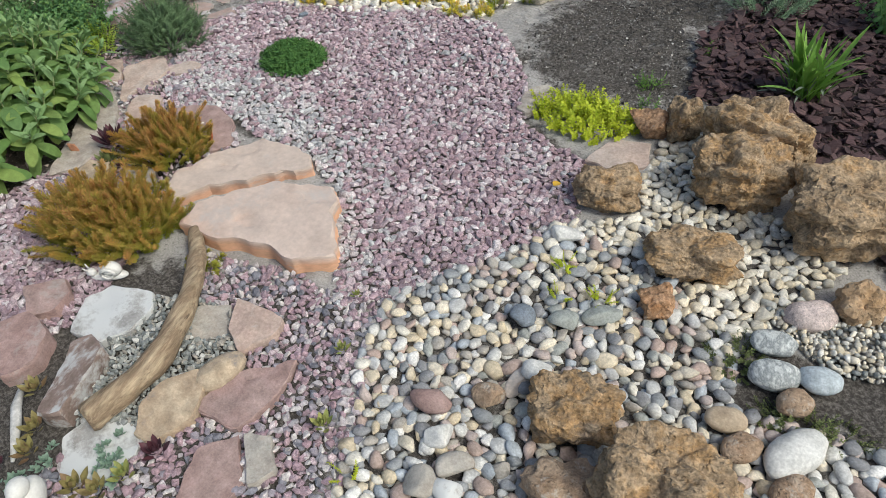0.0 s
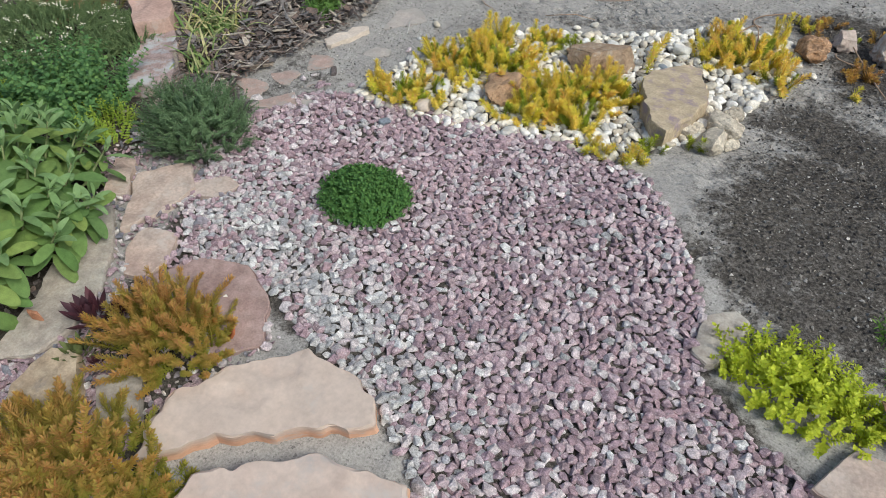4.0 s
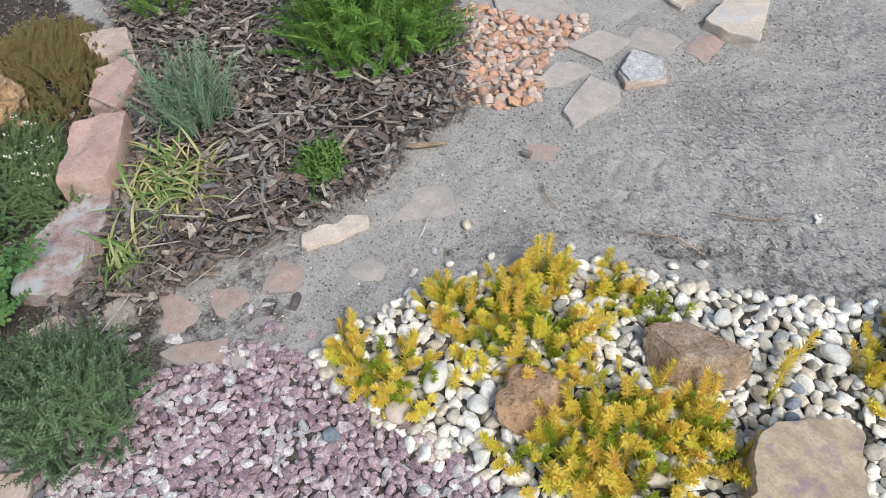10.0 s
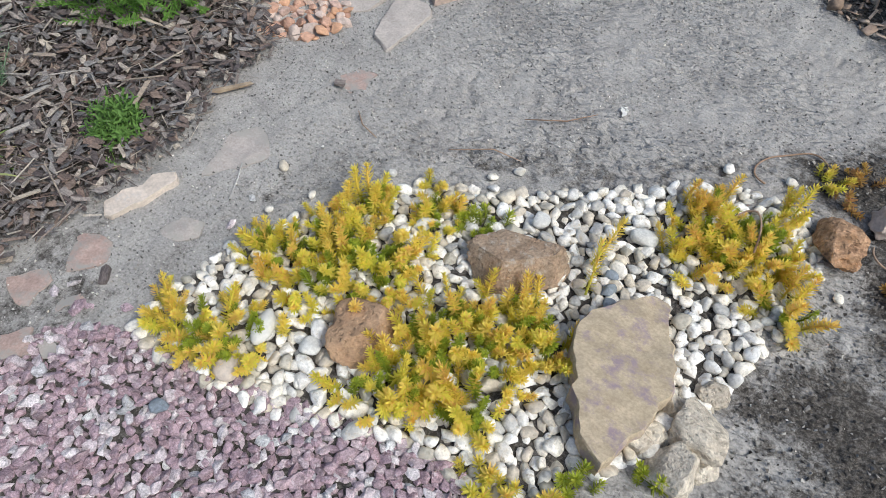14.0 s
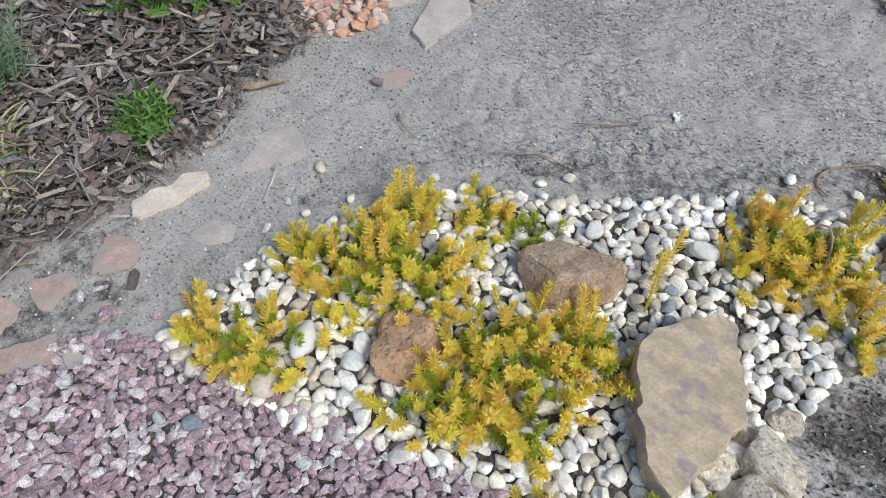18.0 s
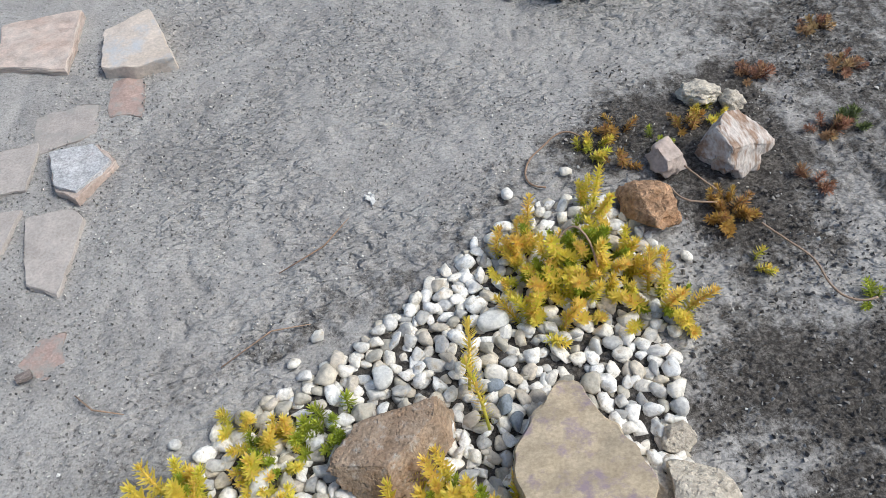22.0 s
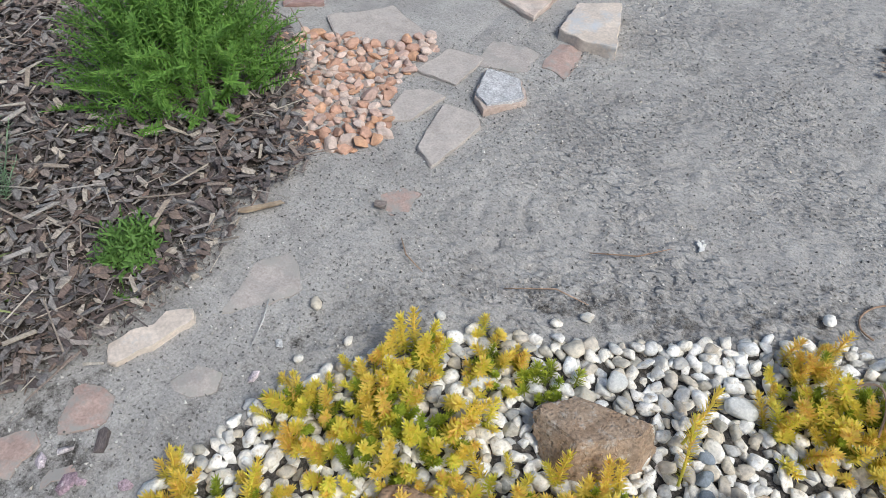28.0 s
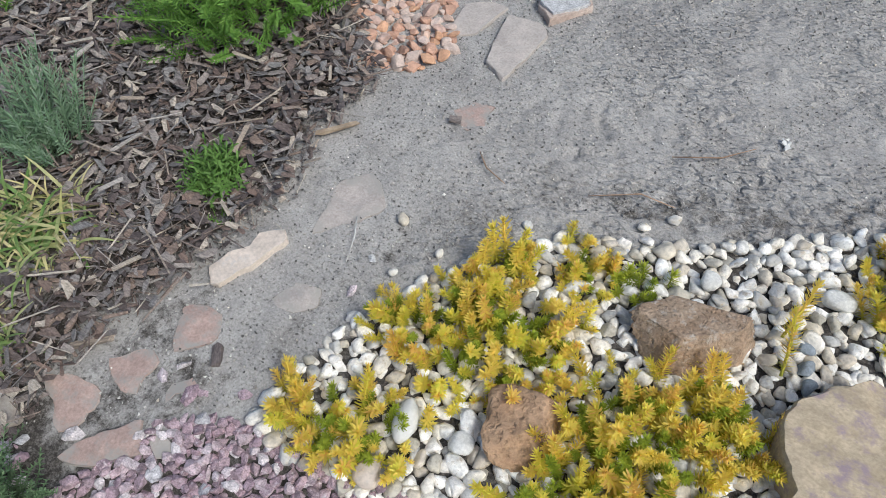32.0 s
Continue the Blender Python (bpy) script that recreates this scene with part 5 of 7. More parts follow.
rock("tufa_rock", "ochre tufa rock between herbs", -1.97, -1.29, (0.20, 0.16, 0.15), 30, 89, OCHRE, **TF)
rock("tufa_rock", "upright ochre tufa rock", -2.02, -1.25, (0.17, 0.15, 0.25), 10, 97, OCHRE, **TF)
rock("tufa_rock", "low orange tufa rock behind thyme", -2.30, -1.47, (0.22, 0.15, 0.13), 40, 101, OCHRE, **TF)
rock("rock", "grey weathered stone in soil", -1.86, -1.88, (0.19, 0.16, 0.085), 10, 103, OLIVEG)
rock("rock", "white rock beside dry grass", -2.13, -1.935, (0.12, 0.09, 0.09), -30, 107, RIVERW, lumps=0.2, blocky=0.3, pits=0.03)
for x, y, a, b, m, t in (
    (1.475, -2.40, 0.13, 0.10, "white_veined_grey_stone", "round grey-white striped river stone"),
    (1.465, -2.315, 0.115, 0.09, "white_veined_grey_stone", "flat veined grey river stone"),
    (1.565, -2.38, 0.105, 0.09, "pale_blue_grey_stone", "round blue-grey river stone"),
    (1.52, -2.455, 0.095, 0.085, "grey_brown_rock", "round grey-brown river stone"),
    (1.53, -2.575, 0.17, 0.11, "pale_river_stone", "big smooth white river stone"),
    (1.43, -2.60, 0.10, 0.085, "grey_brown_rock", "smooth brown river stone"),
    (1.395, -2.545, 0.10, 0.075, "tan_sandstone", "smooth pale tan river stone"),
    (1.53, -2.665, 0.11, 0.09, "grey_brown_rock", "smooth brown river stone"),
):
    a, b = a * 0.8, b * 0.8
    sh = moved(pebble(int(x * 1000), 3, 0.08), Matrix.Diagonal((a, b * 1.15, b * 1.0, 1)))
    ob = part("river_stone", sh, bpy.data.materials[m], None, t, True, pose(x, y, land(x, y) + 0.025, 0, 0, int(x * 700) % 60))
    tagged(ob, t, "river stone", "large river stones")
    ROCKS.append([(x + a * 0.4 * math.cos(k), y + b * 0.4 * math.sin(k)) for k in (i * math.tau / 8 for i in range(8))])

# ---- driftwood, stick, ornaments ----
curve = [(-0.06, -2.48, 0.03), (0.01, -2.56, 0.035), (0.075, -2.66, 0.04), (0.125, -2.78, 0.045), (0.145, -2.88, 0.045), (0.13, -2.97, 0.045), (0.10, -3.07, 0.045)]
pts, rad = [], []
for i in range(len(curve) - 1):
    for k in range(10):
        u = k / 10
        a, b, c, d = (Vector(curve[min(max(i + j, 0), len(curve) - 1)]) for j in (-1, 0, 1, 2))
        pts.append(0.5 * (2 * b + (c - a) * u + (2 * a - 5 * b + 4 * c - d) * u * u + (3 * b - a - 3 * c + d) * u ** 3))
        f = (i + u) / (len(curve) - 1)
        rad.append(0.022 + 0.013 * f + 0.003 * noise.noise((f * 12, 0, 0)) - (0.006 if f > 0.97 else 0))
lv, lf = tube(pts, rad, 18)
lv = np.array([p + np.array(noise.noise_vector(Vector((p[0] * 14, p[1] * 14, p[2] * 30)))) * 0.006 + np.array(noise.noise_vector(Vector((p[0] * 45, p[1] * 25, p[2] * 60)))) * 0.002 for p in lv])
tagged(part("driftwood_log", (lv, lf), WOOD, None), "curved weathered tan driftwood branch lying on stones", "driftwood")
st = tube([(-0.13, -3.05, 0.03), (-0.09, -3.10, 0.035), (-0.05, -3.14, 0.03), (0.0, -3.20, 0.02)], [0.006, 0.012, 0.012, 0.004], 8)
tagged(part("driftwood_stick", st, GREYWOOD, None), "short silvery driftwood stick", "driftwood")


def snail(x, y, turn):
    body = [moved(pebble(900, 3, 0.02), pose(0, 0, 0.016) @ Matrix.Diagonal((0.105, 0.05, 0.04, 1)))]
    body.append(moved(pebble(901, 3, 0.02), pose(0.012, 0, 0.042) @ Matrix.Diagonal((0.062, 0.055, 0.085, 1))))
    spiral = [(0.012 + 0.024 * (1 - k / 26) * math.cos(k * 0.55), -0.024, 0.042 + 0.024 * (1 - k / 26) * math.sin(k * 0.55)) for k in range(24)]
    body.append(tube(spiral, [0.006 * (1 - k / 34) for k in range(24)], 6))
    body.append(moved(pebble(902, 2, 0.02), pose(-0.05, 0, 0.034) @ Matrix.Diagonal((0.028, 0.03, 0.042, 1))))
    for s in (-1, 1):
        body.append(tube([(-0.056, s * 0.006, 0.045), (-0.062, s * 0.010, 0.062)], [0.003, 0.002], 5))
    ob = part("snail_ornament", combine(body), PLASTER, None, "", True, pose(x, y, land(x, y), 0, 0, turn) @ Matrix.Scale(0.9, 4))
    return tagged(ob, "small white plaster snail garden ornament", "ornament")


snail(-0.20, -2.69, 25)
bird = combine([
    moved(pebble(910, 3, 0.03), pose(0, 0, 0.05) @ Matrix.Diagonal((0.09, 0.08, 0.14, 1))),
    moved(pebble(911, 3, 0.03), pose(0.005, 0, 0.105) @ Matrix.Diagonal((0.055, 0.06, 0.075, 1))),
    moved(pebble(912, 2, 0.03), pose(0.03, 0, 0.1) @ Matrix.Diagonal((0.03, 0.03, 0.03, 1))),
])
tagged(part("white_ornament", bird, PLASTER, None, "", True, pose(0.12, -3.245, 0, 0, 0, -60) @ Matrix.Scale(0.85, 4)), "small white plaster garden figure among houseleeks", "ornament")

# ---- plants ----
def clump(name, label, category, x, y, rx, ry, n, shapes, material, part_name="sprig", lean=0.9, size=(0.8, 1.15), turn=0.0, group="", wild=0.25, jam=0.75, z=0.0, fuse=False, dome=0.25, inner=0, mound=0.0, under=None):
    """A plant of many shoots that splay from its middle."""
    r = random.Random(int(abs(x) * 1000) * 7 + int(abs(y) * 1000))
    root = thing(name, label, category, (x, y, land(x, y) + z), group, turn=turn)
    meshes = None if fuse else [mesh_of(part_name, s, material) for s in shapes]
    rows = []
    for i in range(n + inner):
        a, q = r.uniform(0, math.tau), math.sqrt((i % n + 0.5) / n)
        px, py = math.cos(a) * q * rx, math.sin(a) * q * ry
        d = Vector((math.cos(a) * q * lean + r.gauss(0, wild), math.sin(a) * q * lean + r.gauss(0, wild), 1.0))
        s = r.uniform(*size) * (1 + dome * (0.5 - q))
        m = Matrix.Translation((px * jam, py * jam, -0.004 + mound * (1 - q * q))) @ aim(d, r.uniform(0, 6)) @ Matrix.Scale(s, 4)
        rows.append((r.randrange(len(shapes)), m))
    if fuse:
        fused(part_name, shapes, rows, material, root, True)
    else:
        for k, m in rows[:n]:
            put(part_name, meshes[k], root, m)
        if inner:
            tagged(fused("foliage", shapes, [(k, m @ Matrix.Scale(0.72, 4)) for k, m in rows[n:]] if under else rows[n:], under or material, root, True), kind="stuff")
    return root


def curved(length, width, up=0.22):
    """Narrow leaf along +x, folded along its middle, that curves up to its tip."""
    w = width / 2
    v = [(0, -w * 0.5, 0), (0, w * 0.5, 0), (length * 0.45, -w, 0.05 * length), (length * 0.45, 0, 0.02 * length), (length * 0.45, w, 0.05 * length), (length * 0.8, -w * 0.65, length * up * 0.58), (length * 0.8, 0, length * up * 0.5), (length * 0.8, w * 0.65, length * up * 0.58), (length, 0, length * up)]
    f = [(0, 2, 3), (0, 3, 1), (1, 3, 4), (2, 5, 6), (2, 6, 3), (3, 6, 7), (3, 7, 4), (5, 8, 6), (6, 8, 7)]
    return np.array(v), np.array(f)


def brush(seed, length, bit, gap, stem=0.003, bend=0.35, lift=(-0.1, 0.5), tip=16):
    """Bottle-brush shoot along +z: needles all round the stem and a star of young ones on top."""
    r = random.Random(seed)
    bx, by = r.uniform(-bend, bend) * length, r.uniform(-bend, bend) * length
    at = lambda u: Vector((bx * u * u, by * u * u, length * u))  # noqa: E731
    some = [tube([at(u) for u in (0, 0.35, 0.7, 1)], [stem, stem, stem * 0.8, stem * 0.5], 5)]
    n, turn = int(length / gap), r.uniform(0, 6)
    for i in range(n + tip):
        u = 0.08 + 0.92 * min(1.0, i / n)
        turn += 2.4 + r.uniform(-0.25, 0.25)
        young = max(0, i - n) / tip
        up = lerp(lift[0], lift[1], u) + 1.0 * young + r.uniform(-0.16, 0.16)
        size = (0.8 + 0.25 * math.sin(u * 2.6)) * (1 - 0.35 * young) * r.uniform(0.85, 1.12)
        some.append(moved(bit, Matrix.Translation(at(u)) @ Matrix.Rotation(turn, 4, "Z") @ Matrix.Rotation(-up, 4, "Y") @ Matrix.Scale(size, 4)))
    return combine(some)


ND = curved(0.0200, 0.0043)
NDL = curved(0.0165, 0.0038)
CROP = [brush(200 + k, 0.045 + 0.009 * k, ND, 0.00095) for k in range(6)]
CROPL = [brush(220 + k, 0.115, ND, 0.0012, bend=0.2) for k in range(3)]
CROPS = [brush(230 + k, 0.034, ND, 0.0010, 0.0025) for k in range(4)]


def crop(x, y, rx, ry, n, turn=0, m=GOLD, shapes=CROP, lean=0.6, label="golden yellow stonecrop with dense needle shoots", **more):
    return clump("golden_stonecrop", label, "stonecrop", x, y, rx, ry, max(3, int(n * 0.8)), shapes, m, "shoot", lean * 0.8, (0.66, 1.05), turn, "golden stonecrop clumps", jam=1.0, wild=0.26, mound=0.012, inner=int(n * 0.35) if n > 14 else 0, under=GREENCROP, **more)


crop(-0.48, -1.07, 0.14, 0.075, 46, 15, lean=0.9)
crop(-0.60, -1.09, 0.07, 0.04, 12, 15, label="trailing golden stonecrop shoots over pebbles", lean=1.3)
crop(-0.35, -0.775, 0.19, 0.15, 120, 30)
crop(-0.50, -0.84, 0.08, 0.06, 22, 20, lean=1.1)
crop(-0.42, -0.62, 0.06, 0.05, 20, 0)
crop(-0.255, -0.555, 0.05, 0.06, 22, 0, GOLD, CROP[:3], label="small yellow-green stonecrop beside white pebbles")
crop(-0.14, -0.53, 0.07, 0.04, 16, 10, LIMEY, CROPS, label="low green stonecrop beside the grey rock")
crop(-0.31, -0.47, 0.02, 0.02, 4, 0, label="single golden stonecrop tuft at the bed edge")
crop(-0.04, -0.86, 0.16, 0.14, 105, 40)
crop(0.06, -0.74, 0.10, 0.08, 38, 0)
crop(-0.12, -1.0, 0.09, 0.06, 30, 10, lean=1.0)
crop(0.05, -0.95, 0.08, 0.05, 20, 10, lean=1.0)
crop(0.37, -0.28, 0.15, 0.13, 95, 10, label="round golden stonecrop clump on white pebbles")
crop(0.47, -0.14, 0.03, 0.03, 7, 0, shapes=CROPL, lean=0.5, label="tall golden stonecrop shoots")
crop(0.53, -0.42, 0.07, 0.05, 16, -20, lean=1.4, label="sprawling golden stonecrop at the bed edge")
crop(0.28, -0.41, 0.04, 0.03, 8, 0, lean=1.2, label="pale golden stonecrop rosettes on pebbles")
for x, y, d in ((0.14, -0.60, (-0.05, 1.0, 0.45)), (0.12, -0.52, (0.3, 1.0, 0.5))):
    root = thing("golden_stonecrop", "long single golden stonecrop shoot over pebbles", "stonecrop", (x, y, 0.03), "golden stonecrop clumps")
    part("shoot", CROPL[0], GOLD, root, m=aim(d) @ Matrix.Scale(1.05, 4))
for x, y, n in ((0.29, -0.97, 7), (0.40, -0.91, 9), (0.26, -1.05, 10), (0.13, -1.06, 8), (0.19, -1.06, 6)):
    crop(x, y, 0.03, 0.025, n, 0, LIMEY if n % 2 else GOLD, CROPS, label="young stonecrop tuft at the soil edge")
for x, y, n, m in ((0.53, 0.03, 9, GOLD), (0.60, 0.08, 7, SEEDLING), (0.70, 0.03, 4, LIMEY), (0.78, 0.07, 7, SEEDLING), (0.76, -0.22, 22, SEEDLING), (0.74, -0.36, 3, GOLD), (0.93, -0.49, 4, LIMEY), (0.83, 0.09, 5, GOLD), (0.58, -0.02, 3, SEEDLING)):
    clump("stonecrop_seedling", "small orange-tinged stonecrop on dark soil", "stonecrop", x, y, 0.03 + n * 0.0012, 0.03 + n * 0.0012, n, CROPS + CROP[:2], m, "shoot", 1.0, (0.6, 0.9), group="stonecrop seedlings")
for x, y, n, m in ((1.01, 0.20, 10, REDTINT), (1.25, 0.33, 9, REDTINT), (1.24, 0.17, 9, REDTINT), (1.09, -0.03, 9, REDTINT), (0.97, -0.17, 5, REDTINT), (1.16, -0.02, 8, WEED)):
    clump("stonecrop_seedling", "reddish stonecrop seedling on grey soil", "stonecrop", x, y, 0.04, 0.03, n, CROPS, m, "shoot", 1.1, (0.7, 1.0), group="stonecrop seedlings")
for k, pts in enumerate((
    [(0.79, -0.26, 0.02), (0.84, -0.33, 0.008), (0.865, -0.38, 0.012), (0.855, -0.44, 0.008), (0.88, -0.49, 0.012), (0.93, -0.49, 0.02)],
    [(0.52, 0.07, 0.015), (0.48, 0.12, 0.01), (0.42, 0.07, 0.008), (0.365, 0.03, 0.008), (0.35, -0.04, 0.006), (0.40, -0.06, 0.008)],
    [(0.33, -0.30, 0.05), (0.37, -0.24, 0.10), (0.41, -0.27, 0.11), (0.42, -0.34, 0.05)],
    [(0.66, -0.12, 0.01), (0.66, -0.17, 0.02), (0.70, -0.19, 0.02), (0.75, -0.2, 0.02)],
    [(0.70, -0.08, 0.03), (0.72, -0.13, 0.03), (0.75, -0.17, 0.02)],
)):
    fine = [Vector(pts[i]).lerp(Vector(pts[i + 1]), u / 4) for i in range(len(pts) - 1) for u in range(4)] + [Vector(pts[-1])]
    sm = [(fine[max(i - 2, 0)] + fine[max(i - 1, 0)] + fine[i] + fine[min(i + 1, len(fine) - 1)] + fine[min(i + 2, len(fine) - 1)]) / 5 for i in range(len(fine))]
    tagged(part("runner_stem", tube(sm, [0.0024] * len(sm), 6), STEM, None), "bare brown stonecrop runner lying on soil", "plant stem", "runner stems")

RUSTS = [brush(240 + k, 0.085 + 0.010 * k, NDL, 0.00115, 0.002, 0.25, (0.1, 0.7), 9) for k in range(5)]
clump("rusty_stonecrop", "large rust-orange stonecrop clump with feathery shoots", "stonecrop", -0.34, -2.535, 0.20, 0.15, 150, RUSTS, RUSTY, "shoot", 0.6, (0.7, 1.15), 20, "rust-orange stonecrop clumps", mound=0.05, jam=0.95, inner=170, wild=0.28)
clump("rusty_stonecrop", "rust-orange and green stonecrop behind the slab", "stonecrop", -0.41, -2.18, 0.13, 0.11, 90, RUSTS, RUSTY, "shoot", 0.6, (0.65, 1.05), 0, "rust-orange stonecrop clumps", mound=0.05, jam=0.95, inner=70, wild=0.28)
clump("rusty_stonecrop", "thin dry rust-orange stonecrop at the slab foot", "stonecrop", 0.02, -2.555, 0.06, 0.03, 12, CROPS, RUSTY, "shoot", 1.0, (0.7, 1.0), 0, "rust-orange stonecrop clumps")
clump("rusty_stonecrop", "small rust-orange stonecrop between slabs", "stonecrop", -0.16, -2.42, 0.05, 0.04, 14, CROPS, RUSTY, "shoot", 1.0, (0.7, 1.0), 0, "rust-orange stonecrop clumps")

SM = leaf(0.007, 0.0042, 2, 0.2, 0.5, 0.6)
LIMES = [shoot(265 + k, 0.055, [leaf(0.012, 0.0085, 2, 0.2, 0.4)], 9, 0.15, (0.1, 0.9), 0.3, 0.0012, (1.2, 0.8), True) for k in range(4)]
ACRES = [shoot(260 + k, 0.05, [SM], 30, 0.1, (0.1, 0.9), 0.25, 0.0014, (1.1, 0.9)) for k in range(4)]
clump("lime_stonecrop", "bright lime-yellow stonecrop cushion", "stonecrop", 0.82, -1.585, 0.18, 0.10, 150, LIMES, ACRE, "shoot", 0.5, (0.5, 1.35), -8, "lime stonecrop clumps", inner=160, mound=0.012, jam=1.0, wild=0.45)
for x, y, n in ((0.96, -2.24, 14), (1.07, -2.32, 12), (0.98, -2.35, 5), (0.71, -2.95, 4)):
    clump("lime_stonecrop", "tiny lime stonecrop between river pebbles", "stonecrop", x, y, 0.035, 0.025, n, ACRES, ACRE, "shoot", 0.8, (0.6, 0.9), 0, "lime stonecrop clumps", z=0.02)

THY = [shoot(270 + k, 0.085 + 0.01 * k, [leaf(0.011, 0.0045, 2, 0.3, 0.3)], 22, 0.1, (0.1, 0.8), 0.4, 0.0012, (1.0, 0.8), True) for k in range(5)]
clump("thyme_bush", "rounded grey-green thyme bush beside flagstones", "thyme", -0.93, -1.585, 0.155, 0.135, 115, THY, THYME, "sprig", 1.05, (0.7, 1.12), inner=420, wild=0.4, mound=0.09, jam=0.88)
MINI = [shoot(280 + k, 0.032, [leaf(0.009, 0.006, 2, 0.2, 0.4)], 6, 0.2, (0.3, 0.9), 0.2, 0.001, (1, 0.8), True) for k in range(4)]
root = clump("creeping_thyme", "dense dark green creeping thyme cushion on gravel", "thyme", -0.325, -1.56, 0.13, 0.115, 1150, MINI, MOSS, "foliage", 0.7, (0.9, 1.4), 0, fuse=True, jam=0.9, wild=0.4, mound=0.038)
part("cushion", boulder(7, 3, 0.15, 0.05, (0.19, 0.17, 0.04)), MOSS, root)

ORE = [shoot(290 + k, 0.2 + 0.012 * k, [leaf(0.027, 0.019, 3, 0.15, 0.4)], 10, 0.2, (0.0, 0.7), 0.2, 0.0016, (1.1, 0.6), True) for k in range(5)]
clump("oregano", "bushy green oregano with small round leaves", "oregano", -1.44, -1.67, 0.21, 0.18, 110, ORE, OREG, "sprig", 0.8, (0.5, 0.95), inner=150, jam=0.85, wild=0.35)
clump("golden_oregano", "yellow-green golden oregano between herbs", "oregano", -1.62, -1.87, 0.17, 0.13, 60, ORE, GOREG, "sprig", 0.8, (0.4, 0.62), inner=110)
clump("golden_oregano", "low golden oregano in front of green oregano", "oregano", -1.20, -1.71, 0.12, 0.10, 40, ORE, GOREG, "sprig", 0.9, (0.28, 0.45), inner=60)
WTH = [shoot(300 + k, 0.085, [leaf(0.009, 0.005, 2, 0.2, 0.3)], 16, 0.2, (0.4, 1.0), 0.3, 0.001, (1, 0.8), True) for k in range(4)]
root = clump("flowering_thyme", "dark green thyme mat with tiny cream flowers", "thyme", -1.82, -1.47, 0.32, 0.29, 1500, WTH, WTHY, "foliage", 0.9, (0.6, 1.15), 0, fuse=True, wild=0.5, mound=0.07, jam=0.95)
rr = random.Random(31)
DOT = combine([moved(leaf(0.0045, 0.004, 2, 0.1, 0.2), Matrix.Rotation(k * 1.26, 4, "Z")) for k in range(5)])
me = mesh_of("flower_head", combine([moved(DOT, pose(rr.gauss(0, 0.011), rr.gauss(0, 0.011), rr.uniform(-0.004, 0.012), rr.uniform(-40, 40), rr.uniform(-40, 40)) @ Matrix.Scale(0.75, 4)) for _ in range(7)]), CREAMFL)
for _ in range(95):
    a, q = rr.uniform(0, math.tau), math.sqrt(rr.random())
    put("flower_head", me, root, pose(math.cos(a) * q * 0.32, math.sin(a) * q * 0.29, 0.155 - 0.085 * q * q + rr.uniform(-0.015, 0.012), 0, 0, rr.uniform(0, 360)))
clump("dark_thyme", "low dark thyme mat beside edging stones", "thyme", -1.60, -1.30, 0.17, 0.13, 420, WTH, WTHY, "foliage", 1.0, (0.6, 0.9), 0, fuse=True, mound=0.03)
REDS = [shoot(310 + k, 0.055, [needle(0.011, 0.005)], 30, 0.1, (0.3, 1.0), 0.25, 0.0012, (1, 0.8)) for k in range(4)]
clump("red_stonecrop", "reddish brown stonecrop mat behind tufa rocks", "stonecrop", -2.17, -1.06, 0.34, 0.21, 700, REDS, REDSED, "foliage", 0.5, (0.9, 1.4), -25, fuse=True, jam=0.98, wild=0.35, mound=0.03)
LAVS = [shoot(320 + k, 0.22 + 0.02 * k, [leaf(0.030, 0.0042, 3, 0.3, 0.3)], 24, 0.15, (0.5, 1.15), 0.15, 0.0016, (1.0, 0.75), True) for k in range(4)]
clump("lavender", "silvery green lavender bush in bark mulch", "lavender", -1.56, -0.86, 0.11, 0.11, 52, LAVS, LAV, "stem", 0.40, (0.5, 1.2), inner=14, wild=0.2)
clump("lavender", "silvery lavender bush beside dark wood chips", "lavender", 1.30, -0.68, 0.17, 0.15, 75, LAVS, LAV, "stem", 0.7, (0.6, 0.95))
clump("curry_plant", "silver-grey narrow-leaved curry bush", "curry plant", -2.62, -1.66, 0.22, 0.2, 95, LAVS, CURRY, "stem", 0.6, (0.8, 1.3))
clump("curry_plant", "low silver-grey mat plant", "curry plant", -2.52, -1.33, 0.20, 0.14, 90, WTH, CURRY, "stem", 0.9, (0.6, 0.9))
GRN = [shoot(330 + k, 0.34 + 0.02 * k, [leaf(0.034, 0.0085, 3, 0.3, 0.35)], 26, 0.2, (0.4, 1.1), 0.15, 0.0018, (1.0, 0.7), True) for k in range(4)]
GRNS = [shoot(335 + k, 0.15 + 0.015 * k, [leaf(0.025, 0.0050, 3, 0.3, 0.45)], 22, 0.05, (0.2, 1.0), 0.3, 0.0018, (1.0, 0.65), True) for k in range(4)]
clump("green_shrub", "dense bright green narrow-leaved shrub in mulch", "shrub", -1.51, -0.19, 0.27, 0.26, 170, GRNS, SHRUB, "sprig", 0.95, (0.8, 1.3), inner=260, wild=0.4, mound=0.20, jam=0.85)
clump("green_shrub", "small bright green shrub behind lavender", "shrub", -2.22, -0.55, 0.13, 0.12, 45, GRN, SHRUB, "stem", 0.6, (0.5, 0.7))
clump("green_shrub", "dark green feathery shrub behind purple sage", "shrub", -2.34, -2.20, 0.22, 0.20, 90, GRN, DARKLEAF, "stem", 0.6, (0.8, 1.15), inner=70)
clump("green_shrub", "light green feathery plant beside white stones", "shrub", -2.05, -2.56, 0.10, 0.08, 30, GRN, SHRUB, "stem", 0.6, (0.45, 0.65))
TUFT = [shoot(340 + k, 0.07, [leaf(0.026, 0.007, 3, 0.3, 0.5)], 9, 0.1, (0.3, 1.0), 0.25, 0.0014, (1.0, 0.8)) for k in range(3)]
